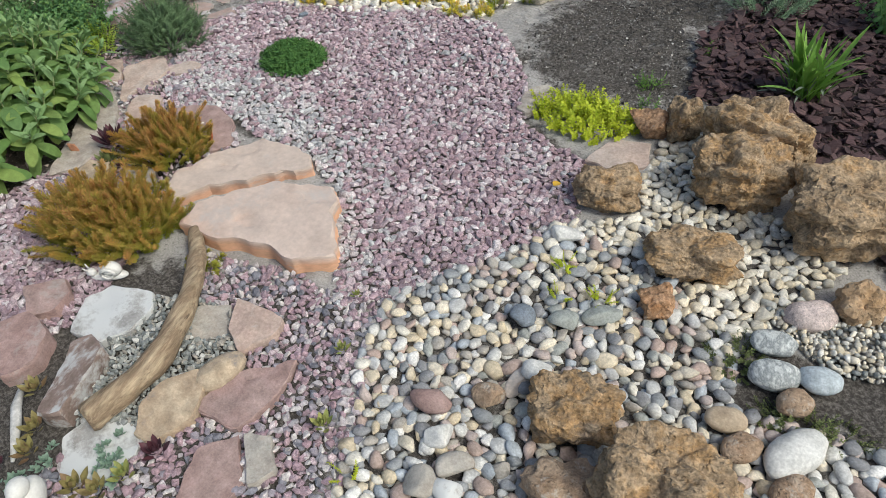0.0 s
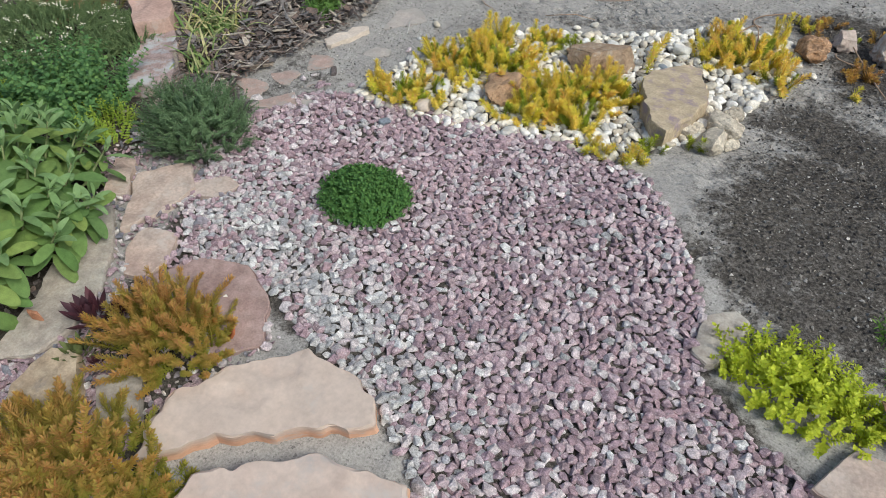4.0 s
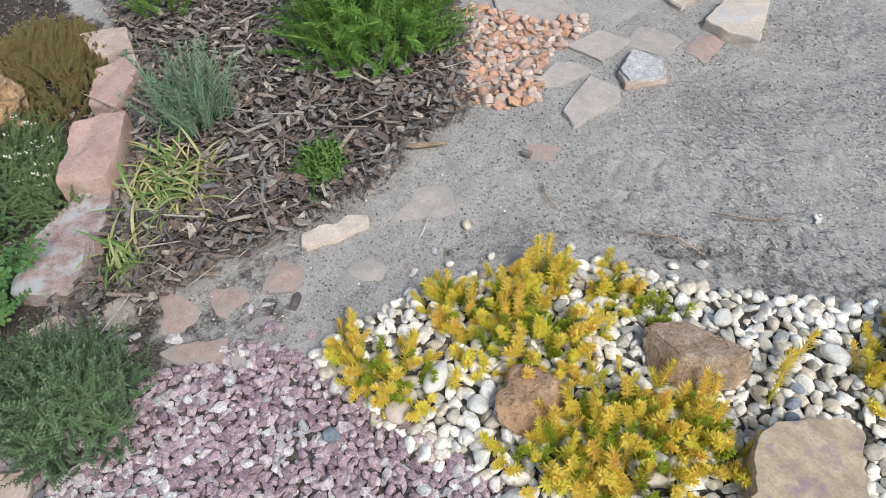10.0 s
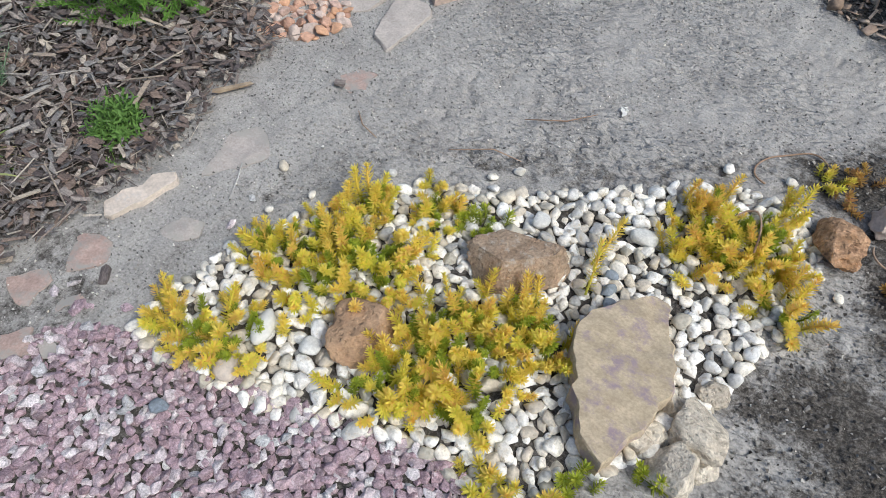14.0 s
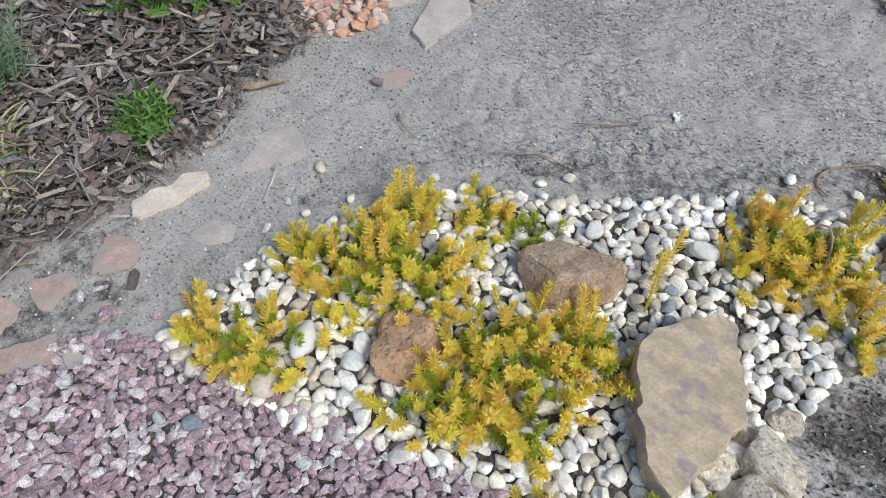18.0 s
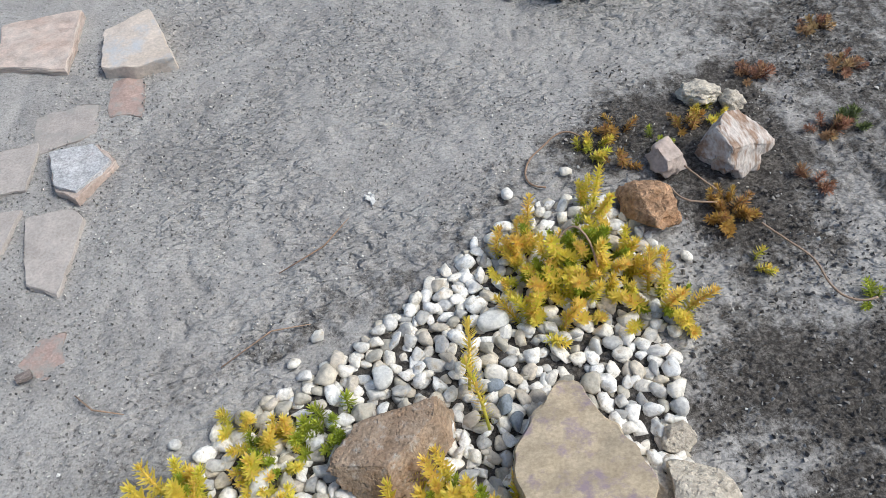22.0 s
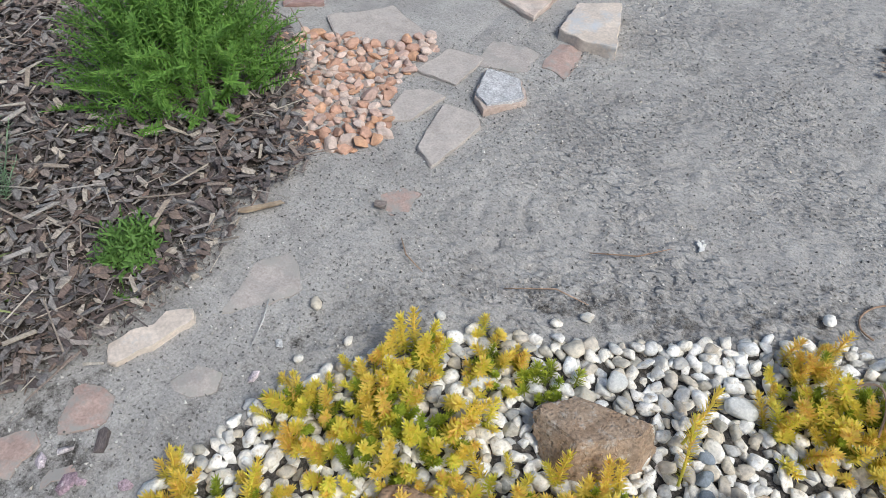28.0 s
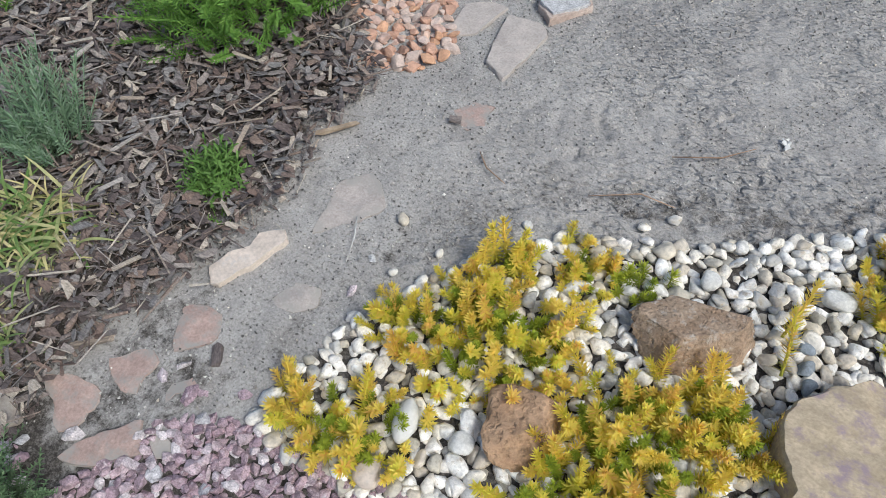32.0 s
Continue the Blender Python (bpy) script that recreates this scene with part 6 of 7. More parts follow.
clump("green_tuft", "small fresh green plant in bark mulch", "herb", -1.115, -0.735, 0.066, 0.058, 46, TUFT, PHLOX, "sprig", 0.8, (0.7, 1.1), mound=0.03, jam=0.85, inner=40)
clump("green_tuft", "tiny green seedling at the mulch edge", "herb", -1.03, -0.83, 0.03, 0.03, 9, TUFT, SHRUB, "sprig", 0.9, (0.4, 0.6))
for x, y, n, s in ((0.985, -1.345, 14, 0.7), (1.14, -1.08, 10, 0.6), (1.01, -1.46, 7, 0.6)):
    clump("green_tuft", "small green tuft on dark soil", "herb", x, y, 0.035, 0.03, n, TUFT, SHRUB, "sprig", 0.7, (s * 0.8, s * 1.2))
clump("green_bush", "dark green leafy bush on wood chips", "shrub", 1.80, -0.78, 0.16, 0.16, 60, ORE, OREG, "sprig", 0.6, (0.9, 1.3))
PHL = [shoot(350 + k, 0.09, [leaf(0.013, 0.0028, 2, 0.3, 0.2)], 22, 0.1, (0.3, 1.0), 0.3, 0.0012, (1, 0.8)) for k in range(4)]
root = clump("creeping_phlox", "green needle-leaved phlox cushion with violet flowers", "phlox", -1.21, -2.92, 0.27, 0.20, 900, PHL, PHLOX, "foliage", 0.9, (0.7, 1.1), 60, fuse=True, jam=0.95, wild=0.4, mound=0.05)
PETAL = combine([moved(leaf(0.0100, 0.0066, 4, 0.05, 0.3, 0.25, 0.0, 0.5), Matrix.Rotation(k * math.tau / 5, 4, "Z")) for k in range(5)])
me = mesh_of("flower", PETAL, VIOLET)
for _ in range(58):
    a, q = rr.uniform(0, math.tau), math.sqrt(rr.random())
    for _ in range(rr.choice((2, 4, 5, 6))):
        put("flower", me, root, pose(math.cos(a) * q * 0.28 + rr.gauss(0, 0.026), math.sin(a) * q * 0.19 + rr.gauss(0, 0.026), 0.142 - 0.075 * q * q + rr.uniform(-0.008, 0.012), rr.uniform(-35, 35), rr.uniform(-35, 35), rr.uniform(0, 360)) @ Matrix.Scale(rr.uniform(0.7, 1.0), 4))


def blades(name, label, category, x, y, n, height, width, material, spread, droop, seed, group="", base=0.03, part_name="blade", root=None):
    r = random.Random(seed)
    root = root or thing(name, label, category, (x, y, land(x, y)), group)
    kinds = [mesh_of(part_name, leaf(height, width, 8, 0.35, droop * k, 0.45), material) for k in (0.5, 0.8, 1.1, 1.4)]
    for i in range(n):
        a, up = r.uniform(0, math.tau), radians(90 - abs(r.gauss(0, spread)))
        c, q = r.uniform(0, math.tau), base * math.sqrt(r.random())
        m = pose(math.cos(c) * q, math.sin(c) * q, 0) @ Matrix.Rotation(a, 4, "Z") @ Matrix.Rotation(-up, 4, "Y") @ Matrix.Scale(r.uniform(0.55, 1.1), 4)
        put(part_name, r.choice(kinds), root, m)
    return root


yu = blades("strap_leaved_plant", "green strap-leaved plant with grey lower leaves", "perennial", 1.46, -1.27, 64, 0.25, 0.019, GRASS, 13, 0.6, 51, base=0.06)
blades("", "", "", 0, 0, 26, 0.17, 0.014, STRAPG, 62, 1.5, 52, base=0.05, part_name="lower_blade", root=yu)
vg = blades("variegated_grass", "cream-striped drooping ornamental grass", "grass", -1.37, -1.07, 165, 0.155, 0.0085, VGRASS, 50, 1.9, 53, "variegated grasses", 0.125)
blades("", "", "", 0, 0, 112, 0.12, 0.008, VCREAM, 48, 1.7, 57, base=0.14, part_name="cream_blade", root=vg)
blades("variegated_grass", "green and cream grass tuft beside edging stone", "grass", -1.215, -1.295, 60, 0.145, 0.0085, VGRASS, 46, 2.0, 54, "variegated grasses", 0.05)
blades("dry_grass", "straw-coloured dry grass tuft", "grass", -2.09, -1.85, 60, 0.30, 0.004, STRAW, 18, 0.6, 55, base=0.06)
blades("dry_grass", "green arching grass stems", "grass", -2.20, -1.96, 20, 0.45, 0.005, GRASS, 24, 0.8, 56, base=0.06)

# wrought-iron plant support
root = thing("plant_support", "thin blue-grey wrought-iron plant support with scrolls", "plant support", (-1.98, -2.22, 0))
part("rod", tube([(0, 0.05, 0), (0, 0.045, 0.19), (0, 0.02, 0.30), (0, -0.005, 0.43)], [0.004] * 4, 6), IRON, root)
part("rod", tube([(0, -0.03, 0), (0, -0.035, 0.25), (0, -0.05, 0.34), (0, -0.06, 0.43)], [0.004] * 4, 6), IRON, root)
for cy, cz, way in ((-0.02, 0.345, 1), (0.022, 0.35, -1)):
    curl = [(0, cy + way * 0.026 * (1 - k / 34) * math.cos(k * 0.36), cz + 0.026 * (1 - k / 34) * math.sin(k * 0.36)) for k in range(28)]
    part("scroll", tube(curl, [0.0028] * len(curl), 6), IRON, root)

# sage bushes with single leaves
def sage(name, label, x, y, rx, ry, turn, n, height, mats, seed, leaf_len, singles, wide=1.0):
    r = random.Random(seed)
    root = thing(name, label, "sage", (x, y, land(x, y)), "sage bushes", turn=turn)
    kinds = [leaf(leaf_len, leaf_len * w * wide, 7, f, c, 0.33, 0.02, 0.5) for w, f, c in ((0.35, 0.26, 0.6), (0.40, 0.15, 0.9), (0.36, 0.32, 0.35), (0.33, 0.22, 1.1))]
    meshes = [[mesh_of("leaf", k, m) for k in kinds] for m in mats]
    stems, spots = [], []
    for i in range(n):
        a, q = i * 2.39996, math.sqrt((i + 0.5) / n)
        a += r.uniform(-0.3, 0.3)
        base = Vector((math.cos(a) * q * rx * 0.55, math.sin(a) * q * ry * 0.55, 0))
        top = Vector((math.cos(a) * q * rx * 0.98, math.sin(a) * q * ry * 0.98, height * (1 - 0.62 * q ** 2.2) * r.uniform(0.88, 1.1)))
        d = (top - base).normalized()
        d = (d + Vector((0, 0, 0.5))).normalized()
        mid = base.lerp(top, 0.55) + Vector((0, 0, -0.02))
        stems.append(tube([base, mid, top], [0.004, 0.0035, 0.0025], 5))
        tw = r.uniform(0, 6)
        for k in range(7):
            back = k * leaf_len * 0.19
            p = top - d * back if back < 0.08 else top - d * 0.08 - (top - mid).normalized() * (back - 0.08)
            tw += math.pi / 2 + r.uniform(-0.25, 0.25)
            for e in (0, math.pi):
                up = lerp(1.25, -0.1, min(1, max(0, k - 1) / 3.5)) + r.uniform(-0.3, 0.3)
                s = lerp(0.45, 1.1, min(1, k / 3.2)) * r.uniform(0.8, 1.15)
                m = Matrix.Translation(p) @ aim(d) @ Matrix.Rotation(tw + e, 4, "Z") @ Matrix.Rotation(-up, 4, "Y") @ Matrix.Diagonal((s, s * (0.75 if k < 3 else r.uniform(0.95, 1.2)), s, 1))
                spots.append((p.z - 0.05 * k + r.uniform(-0.02, 0.02), 1 if k < 3 else 0, r.randrange(4), m, i))
    canes = [part("stem", s, GSTEM, root) for s in stems]
    spots.sort(key=lambda s: -s[0])
    for _, young, k, m, cane in spots[:singles]:
        put("leaf", meshes[young][k], canes[cane], m)
    rest = [s for s in spots[singles:]]
    for young in (0, 1):
        some = [(k, m) for _, yg, k, m, cane in rest if yg == young]
        if some:
            fused("foliage", kinds, some, mats[young], root, True)
    return root


sage("sage_bush", "large green sage bush with velvety leaves", -1.10, -2.27, 0.47, 0.39, 100, 104, 0.34, (SAGE, SAGETIP), 61, 0.086, 220, 1.0)
sage("purple_sage", "dusky purple-grey sage bush", -1.74, -2.21, 0.29, 0.25, 90, 54, 0.33, (PSAGE, PSAGE), 62, 0.085, 110, 1.12)
sage("leafy_plant", "light green broad-leaved plant at the bed corner", -1.97, -3.17, 0.2, 0.18, 0, 24, 0.2, (SHRUB, GOREG), 63, 0.06, 70, 1.3)
sage("leafy_plant", "light green broad-leaved plant behind blue slate", -2.42, -3.2, 0.2, 0.18, 0, 22, 0.18, (OREG, SHRUB), 64, 0.05, 60, 1.3)

# rose bush
r9 = random.Random(91)
root = thing("rose_bush", "glossy green rose bush over leaf litter", "rose", (0.78, 0.93, 0))
LL = [leaf(0.05, 0.034, 5, 0.15, 0.4, 0.5), leaf(0.042, 0.028, 5, 0.2, 0.6, 0.5)]
rm = [mesh_of("leaflet", s, ROSE) for s in LL]
far = []
for i in range(44):
    a, q = r9.uniform(0, math.tau), math.sqrt(r9.random())
    top = Vector((math.cos(a) * q * 0.36, math.sin(a) * q * 0.28, 0.07 + 0.15 * r9.random()))
    base = Vector((math.cos(a) * 0.05, math.sin(a) * 0.05, 0))
    mid = base.lerp(top, 0.5) + Vector((0, 0, 0.06))
    cane = part("stem", tube([base, mid, top], [0.006, 0.004, 0.002], 5), GSTEM, root)
    for u in (0.45, 0.6, 0.75, 0.9, 1.0):
        p = mid.lerp(top, (u - 0.4) / 0.6)
        b = r9.uniform(0, math.tau)
        out = Vector((math.cos(b), math.sin(b), r9.uniform(-0.2, 0.4)))
        for k, (w, ang) in enumerate(((0.075, 0), (0.05, 0.9), (0.05, -0.9), (0.02, 1.1), (0.02, -1.1))):
            m = Matrix.Translation(p + out * w) @ Matrix.Rotation(b + ang, 4, "Z") @ Matrix.Rotation(r9.uniform(-0.3, 0.5), 4, "Y") @ Matrix.Rotation(r9.uniform(-0.4, 0.4), 4, "X")
            if i % 2:
                put("leaflet", r9.choice(rm), cane, m)
            else:
                far.append((r9.randrange(2), m))
tagged(fused("foliage", LL, far, ROSE, root, True), kind="stuff")

# houseleeks and small succulents
for x, y, s, m, t in (
    (-0.09, -3.045, 0.05, LEEKO, "olive houseleek rosette among stones"), (-0.01, -3.12, 0.05, LEEKO, "olive houseleek rosette among stones"),
    (0.02, -3.17, 0.05, LEEKO, "olive houseleek rosette among stones"), (0.26, -3.13, 0.045, LEEK, "green houseleek rosette with red tips"),
    (0.18, -3.19, 0.055, LEEKO, "olive houseleek rosette among stones"), (0.23, -3.18, 0.05, LEEKO, "olive houseleek rosette among stones"),
    (0.60, -2.87, 0.042, LEEK, "green houseleek rosette in river gravel"), (0.54, -2.68, 0.03, LEEK, "small green houseleek in gravel"),
    (0.49, -2.52, 0.02, LEEK, "tiny green houseleek in gravel"), (0.29, -3.06, 0.05, LEEKD, "dark red houseleek rosette"),
    (-0.02, -3.22, 0.035, LEEKD, "dark red houseleek rosette"), (-0.60, -2.235, 0.10, LEEKD, "dark purple houseleek rosette beside flagstone"),
    (-0.55, -2.20, 0.06, LEEKD, "dark purple houseleek rosette beside flagstone"), (-0.545, -2.315, 0.07, WEED, "grey-green houseleek rosette beside flagstone"),
    (-0.50, -2.31, 0.03, LEEKD, "small dark purple houseleek"),
):
    root = thing("houseleek", t, "houseleek", (x, y, land(x, y) + 0.006), "houseleeks", turn=x * 900)
    for v in rosette(int(abs(x) * 999), s, 44 if s > 0.065 else 24, 1.35, 0.24 if s > 0.065 else 0.36, True):
        part("leaf", v, m, root)
BS = [rosette(500 + k, 0.014, 12, 1.0, 0.7) for k in range(2)]
for x, y, n in ((-0.19, -3.01, 7), (0.06, -3.17, 7), (0.18, -3.09, 8), (0.22, -3.13, 10), (0.03, -3.24, 8)):
    clump("blue_stonecrop", "blue-green stonecrop rosettes between stones", "stonecrop", x, y, 0.04, 0.035, n, BS, BLUESED, "rosette", 0.5, (0.8, 1.3), group="blue-green stonecrops", z=0.015)
clump("ground_weed", "dull green weeds in dark soil", "weed", 1.41, -2.36, 0.10, 0.08, 40, MINI, WEED, "sprig", 1.6, (0.5, 1.0), z=0.004, inner=90)
clump("ground_weed", "dull green weeds in dark soil", "weed", 1.56, -2.49, 0.15, 0.05, 40, MINI, WEED, "sprig", 1.6, (0.5, 1.0), z=0.004, inner=90)
tagged(part("fallen_leaf", leaf(0.035, 0.024, 5, 0.3, 0.6), AMBER, None, "", True, pose(0.84, -1.965, 0.03, 0, 0, 70)), "single fallen amber leaf on gravel", "leaf")

# ---- beds of gravel, pebbles, chips: single pieces where the camera passes nearest, the rest joined ----
HOLES = FLAGS + ROCKS


def bed(name, label, category, poly, gap, shapes, material, size, seed, piece, near_to=None, singles=300, flat=1.0, tilt=25, smooth=False, keep=lambda x, y: True, outs=None, sink=0.3, rest="small_stones", layers=1, twins=None, fill=0.0):
    """A bed of loose pieces inside an outline. twins: second material with a choice by place."""
    r = random.Random(seed)
    root = thing(name, label, category, kind="stuff" if singles == 0 else "structure")
    rows = []
    for layer in range(layers):
        spread = gap if layer == 0 else gap * 0.85
        spots = darts(poly, spread, r, keep, outs=HOLES if outs is None else outs)
        cells = {}
        for x, y in spots:
            cells.setdefault((int(x // spread), int(y // spread)), []).append((x, y))
        for x, y in spots:
            if fill:
                i, j = int(x // spread), int(y // spread)
                d2 = [(x - p) ** 2 + (y - q) ** 2 for u in range(i - 2, i + 3) for v in range(j - 2, j + 3) for p, q in cells.get((u, v), ()) if (p, q) != (x, y)]
                s = min(max(math.sqrt(min(d2, default=gap * gap)) * fill * r.uniform(0.88, 1.12), size[0]), size[1])
            else:
                s = size[0] + (size[1] - size[0]) * r.random() ** 1.7
            z = land(x, y) + s * flat * (0.36 * (1 - sink) if layer == 0 or not fill else 0.02) + (layer * s * flat * 0.38 if not fill else 0)
            m = pose(x, y, z, r.gauss(0, tilt), r.gauss(0, tilt), r.uniform(0, 360)) @ Matrix.Diagonal((s * r.uniform(0.92, 1.14), s * r.uniform(0.88, 1.1), s * flat * r.uniform(0.8, 1.2), 1))
            d = (math.hypot(x - near_to[0], y - near_to[1]) if near_to else 0) + (50 if layer else 0)
            rows.append((d, r.randrange(len(shapes)), m, bool(twins and twins[1](x, y, r))))
    rows.sort(key=lambda q: q[0])
    mats = [material, twins[0] if twins else material]
    usual = (size[0] + size[1]) / 2
    one = [[mesh_of(piece, moved(s, Matrix.Scale(usual, 4)), m, smooth) for s in shapes] for m in mats] if singles else None
    for d, k, m, second in rows[:singles]:
        put(piece, one[second][k], root, m @ Matrix.Scale(1 / usual, 4))
    for second in (False, True):
        some = [(k, m) for d, k, m, sec in rows[singles:] if sec == second]
        if some:
            tagged(fused(rest, shapes, some, mats[second], root, smooth), kind="stuff")
    return root


CR = [crushed(k, 13 + k % 6) for k in range(12)]
PB = [pebble(40 + k) for k in range(8)]
PBW = [cobble(140 + k, 2, 7 + k % 4, 0.15, 0.028) for k in range(11)] + [pebble(150 + k, 2, 0.15) for k in range(2)]
PB1 = [pebble(60 + k, 1, 0.14) for k in range(6)]
rb = random.Random(5)
CHIP = []
for k in range(8):
    bm = bmesh.new()
    for i in range(8):
        bm.verts.new(((-0.5 if i & 1 else 0.5) * rb.uniform(0.6, 1), (-0.11 if i & 2 else 0.11) * rb.uniform(0.4, 1.1), (-0.04 if i & 4 else 0.04) * rb.uniform(0.4, 1)))
    got = bmesh.ops.convex_hull(bm, input=bm.verts[:])
    bmesh.ops.delete(bm, geom=[g for g in got["geom_interior"] if isinstance(g, bmesh.types.BMVert)], context="VERTS")
    CHIP.append(from_bm(bm))
FLAKE = []
for k in range(8):
    bm = bmesh.new()
    for i in range(8):
        bm.verts.new(((-0.5 if i & 1 else 0.5) * rb.uniform(0.65, 1), (-0.34 if i & 2 else 0.34) * rb.uniform(0.5, 1.1), (-0.09 if i & 4 else 0.09) * rb.uniform(0.4, 1)))
    for i in range(4):
        a = rb.uniform(0, 6.28)
        bm.verts.new((0.5 * math.cos(a), 0.36 * math.sin(a), rb.uniform(-0.08, 0.08)))
    got = bmesh.ops.convex_hull(bm, input=bm.verts[:])
    bmesh.ops.delete(bm, geom=[g for g in got["geom_interior"] if isinstance(g, bmesh.types.BMVert)], context="VERTS")
    FLAKE.append(from_bm(bm))

SLIV = [moved(cobble(520 + k, 1, 8), Matrix.Diagonal((1.15, 0.62, 0.55, 1))) for k in range(8)] + CR[:3]
RIVER = (
    (0.925, -2.131, 0.105, 0.06, 10, RIVERW, "large oval white river pebble"), (0.908, -2.439, 0.075, 0.065, 20, SLATEG, "angular blue-grey river pebble"),
    (1.087, -2.369, 0.10, 0.055, 35, OLIVEG, "long grey-green river pebble"), (1.012, -2.419, 0.085, 0.06, 15, OLIVEG, "broad grey-green river pebble"),
    (0.996, -2.579, 0.085, 0.065, -50, RIVERW, "pale grey river pebble"), (0.797, -2.724, 0.10, 0.065, 0, REDSTONE, "flat pinkish-brown river pebble"),
    (0.905, -2.851, 0.08, 0.06, 30, GREYSTONE, "grey speckled river pebble"), (0.909, -2.90, 0.075, 0.055, -20, LIMED, "pale speckled river pebble"),
    (0.852, -2.91, 0.08, 0.065, 70, GREYSTONE, "dull grey river pebble"), (0.962, -2.608, 0.09, 0.042, 75, PALE, "long cream river pebble"),
    (0.913, -2.676, 0.075, 0.065, 0, BROWNROCK, "brown-grey smooth river pebble"), (0.847, -2.798, 0.085, 0.055, 25, RIVERW, "pale mottled river pebble"),
)
AMONG = (
    (-0.451, -0.665, 0.075, 0.042, 10, RIVERW, "large white pebble under stonecrop"), (-0.263, -0.598, 0.055, 0.05, 40, RIVERW, "large white pebble beside stonecrop"),
    (-0.036, -0.452, 0.055, 0.045, 60, RIVERW, "smooth pale grey pebble"), (0.196, -0.383, 0.06, 0.05, 0, RIVERW, "smooth pale grey pebble"),
    (0.167, -0.513, 0.035, 0.03, 0, SLATEG, "dark blue-grey pebble among white ones"), (0.179, -0.554, 0.042, 0.035, 40, SLATEG, "dark blue-grey pebble among white ones"),
    (0.192, -0.588, 0.038, 0.03, 80, SLATEG, "dark blue-grey pebble among white ones"), (-0.406, -1.12, 0.06, 0.05, 30, PALE, "large cream pebble at the gravel edge"),
    (-0.296, -0.996, 0.055, 0.045, 80, RIVERW, "large white pebble beside stonecrop"), (-0.47, -1.25, 0.04, 0.035, 0, SLATEG, "blue-green stone in pink gravel"),
)
for x, y, a, b, turn, m, t in RIVER + AMONG:
    sh = moved(cobble(int(abs(x * y) * 1000), 3, 5, 0.06, 0.08), Matrix.Diagonal((a / 1.2, b * 1.1, b, 1)))
    tagged(part("large_pebble", sh, m, None, "", True, pose(x, y, land(x, y) + b * 0.42, 0, 0, turn)), t, "pebble", "large single pebbles")
    ROCKS.append([(x + a * 0.42 * math.cos(k) * math.cos(radians(turn)) - b * 0.42 * math.sin(k) * math.sin(radians(turn)), y + a * 0.42 * math.cos(k) * math.sin(radians(turn)) + b * 0.42 * math.sin(k) * math.cos(radians(turn))) for k in (i * math.tau / 10 for i in range(10))])
HOLES = FLAGS + ROCKS
PINKBED = [(-0.88, -1.46), (-0.80, -1.24), (-0.70, -1.17), (-0.55, -1.15), (-0.28, -1.11), (0.0, -1.06), (0.13, -1.07), (0.33, -1.10), (0.45, -1.24), (0.56, -1.41), (0.60, -1.5), (0.64, -1.66), (0.74, -1.73), (0.9, -1.80), (0.9, -1.96), (0.94, -2.04), (0.90, -2.10), (0.74, -2.30), (0.58, -2.46), (0.45, -2.56), (0.36, -2.42), (0.24, -2.18), (0.08, -2.07), (-0.2, -2.0), (-0.3, -1.95), (-0.62, -1.95), (-0.80, -1.75), (-0.80, -1.55)]
GREYBED = [(-0.76, -1.85), (-0.62, -1.62), (-0.3, -1.74), (0.0, -1.84), (0.22, -2.06), (0.40, -2.40), (0.42, -2.56), (0.32, -2.40), (0.05, -2.1), (-0.3, -1.98)]


def greyish(x, y, r):
    return near(GREYBED, x, y, 0.25) > r.random() * 1.1 or r.random() < 0.06


bed("pink_gravel_bed", "bed of crushed pink and grey granite gravel", "gravel", PINKBED, 0.0168, CR, PINK, (0.011, 0.042), 11, "gravel_stone", (-0.35, -1.35), 300, 0.85, 16, keep=lambda x, y: RNG.random() < (0.35 if math.hypot(x - 0.77, y + 2.17) < 0.09 else 0.5 if math.hypot((x - 0.10) * 0.7, y + 1.88) + 0.05 * noise.noise((x * 9, y * 9, 2)) < 0.09 else 0.6 if noise.noise((x * 3.1, y * 3.1, 9)) > 0.38 else 1.0), twins=(GREY, greyish), fill=1.42, layers=2)
bed("red_gravel_bed", "bed of crushed dull red gravel beside sage", "gravel", [(-0.80, -2.80), (-0.84, -2.6), (-0.72, -2.36), (-0.62, -2.28), (-0.40, -2.3), (-0.2, -2.5), (-0.2, -2.7), (-0.15, -2.75), (-0.24, -3.0), (-0.45, -3.2), (-0.62, -3.0), (-0.66, -2.92)], 0.0165, CR, PINK, (0.011, 0.040), 12, "gravel_stone", (-0.6, -2.55), 120, 0.78, 20, fill=1.42, layers=2)
GREYCHIP = [(-0.02, -2.70), (0.12, -2.66), (0.24, -2.69), (0.29, -2.75), (0.24, -2.85), (0.23, -2.95), (0.2, -3.04), (0.08, -3.09), (0.0, -3.02), (-0.03, -2.88), (-0.06, -2.82)]
bed("mixed_gravel_bed", "mixed grey and purplish gravel between flat stones", "gravel", [(0.45, -2.54), (0.58, -2.45), (0.57, -2.62), (0.68, -2.86), (0.70, -3.06), (0.35, -3.3), (0.05, -3.3), (0.08, -3.05), (0.2, -2.85), (0.05, -2.6), (-0.06, -2.52), (0.3, -2.5)], 0.0175, CR + PB1, MIXED, (0.010, 0.038), 13, "gravel_stone", (0.5, -2.8), 200, 0.8, 30, sink=0.4, twins=(PINK, lambda x, y, r: r.random() < 0.3), fill=1.25, layers=2, outs=HOLES + [GREYCHIP])
bed("grey_chippings", "fine grey chippings beside the driftwood", "gravel", GREYCHIP, 0.0105, CR + PB1, GREYGRIT, (0.010, 0.022), 14, "chipping", None, 0, 0.9, 40, layers=2, sink=-1.0, outs=FLAGS)
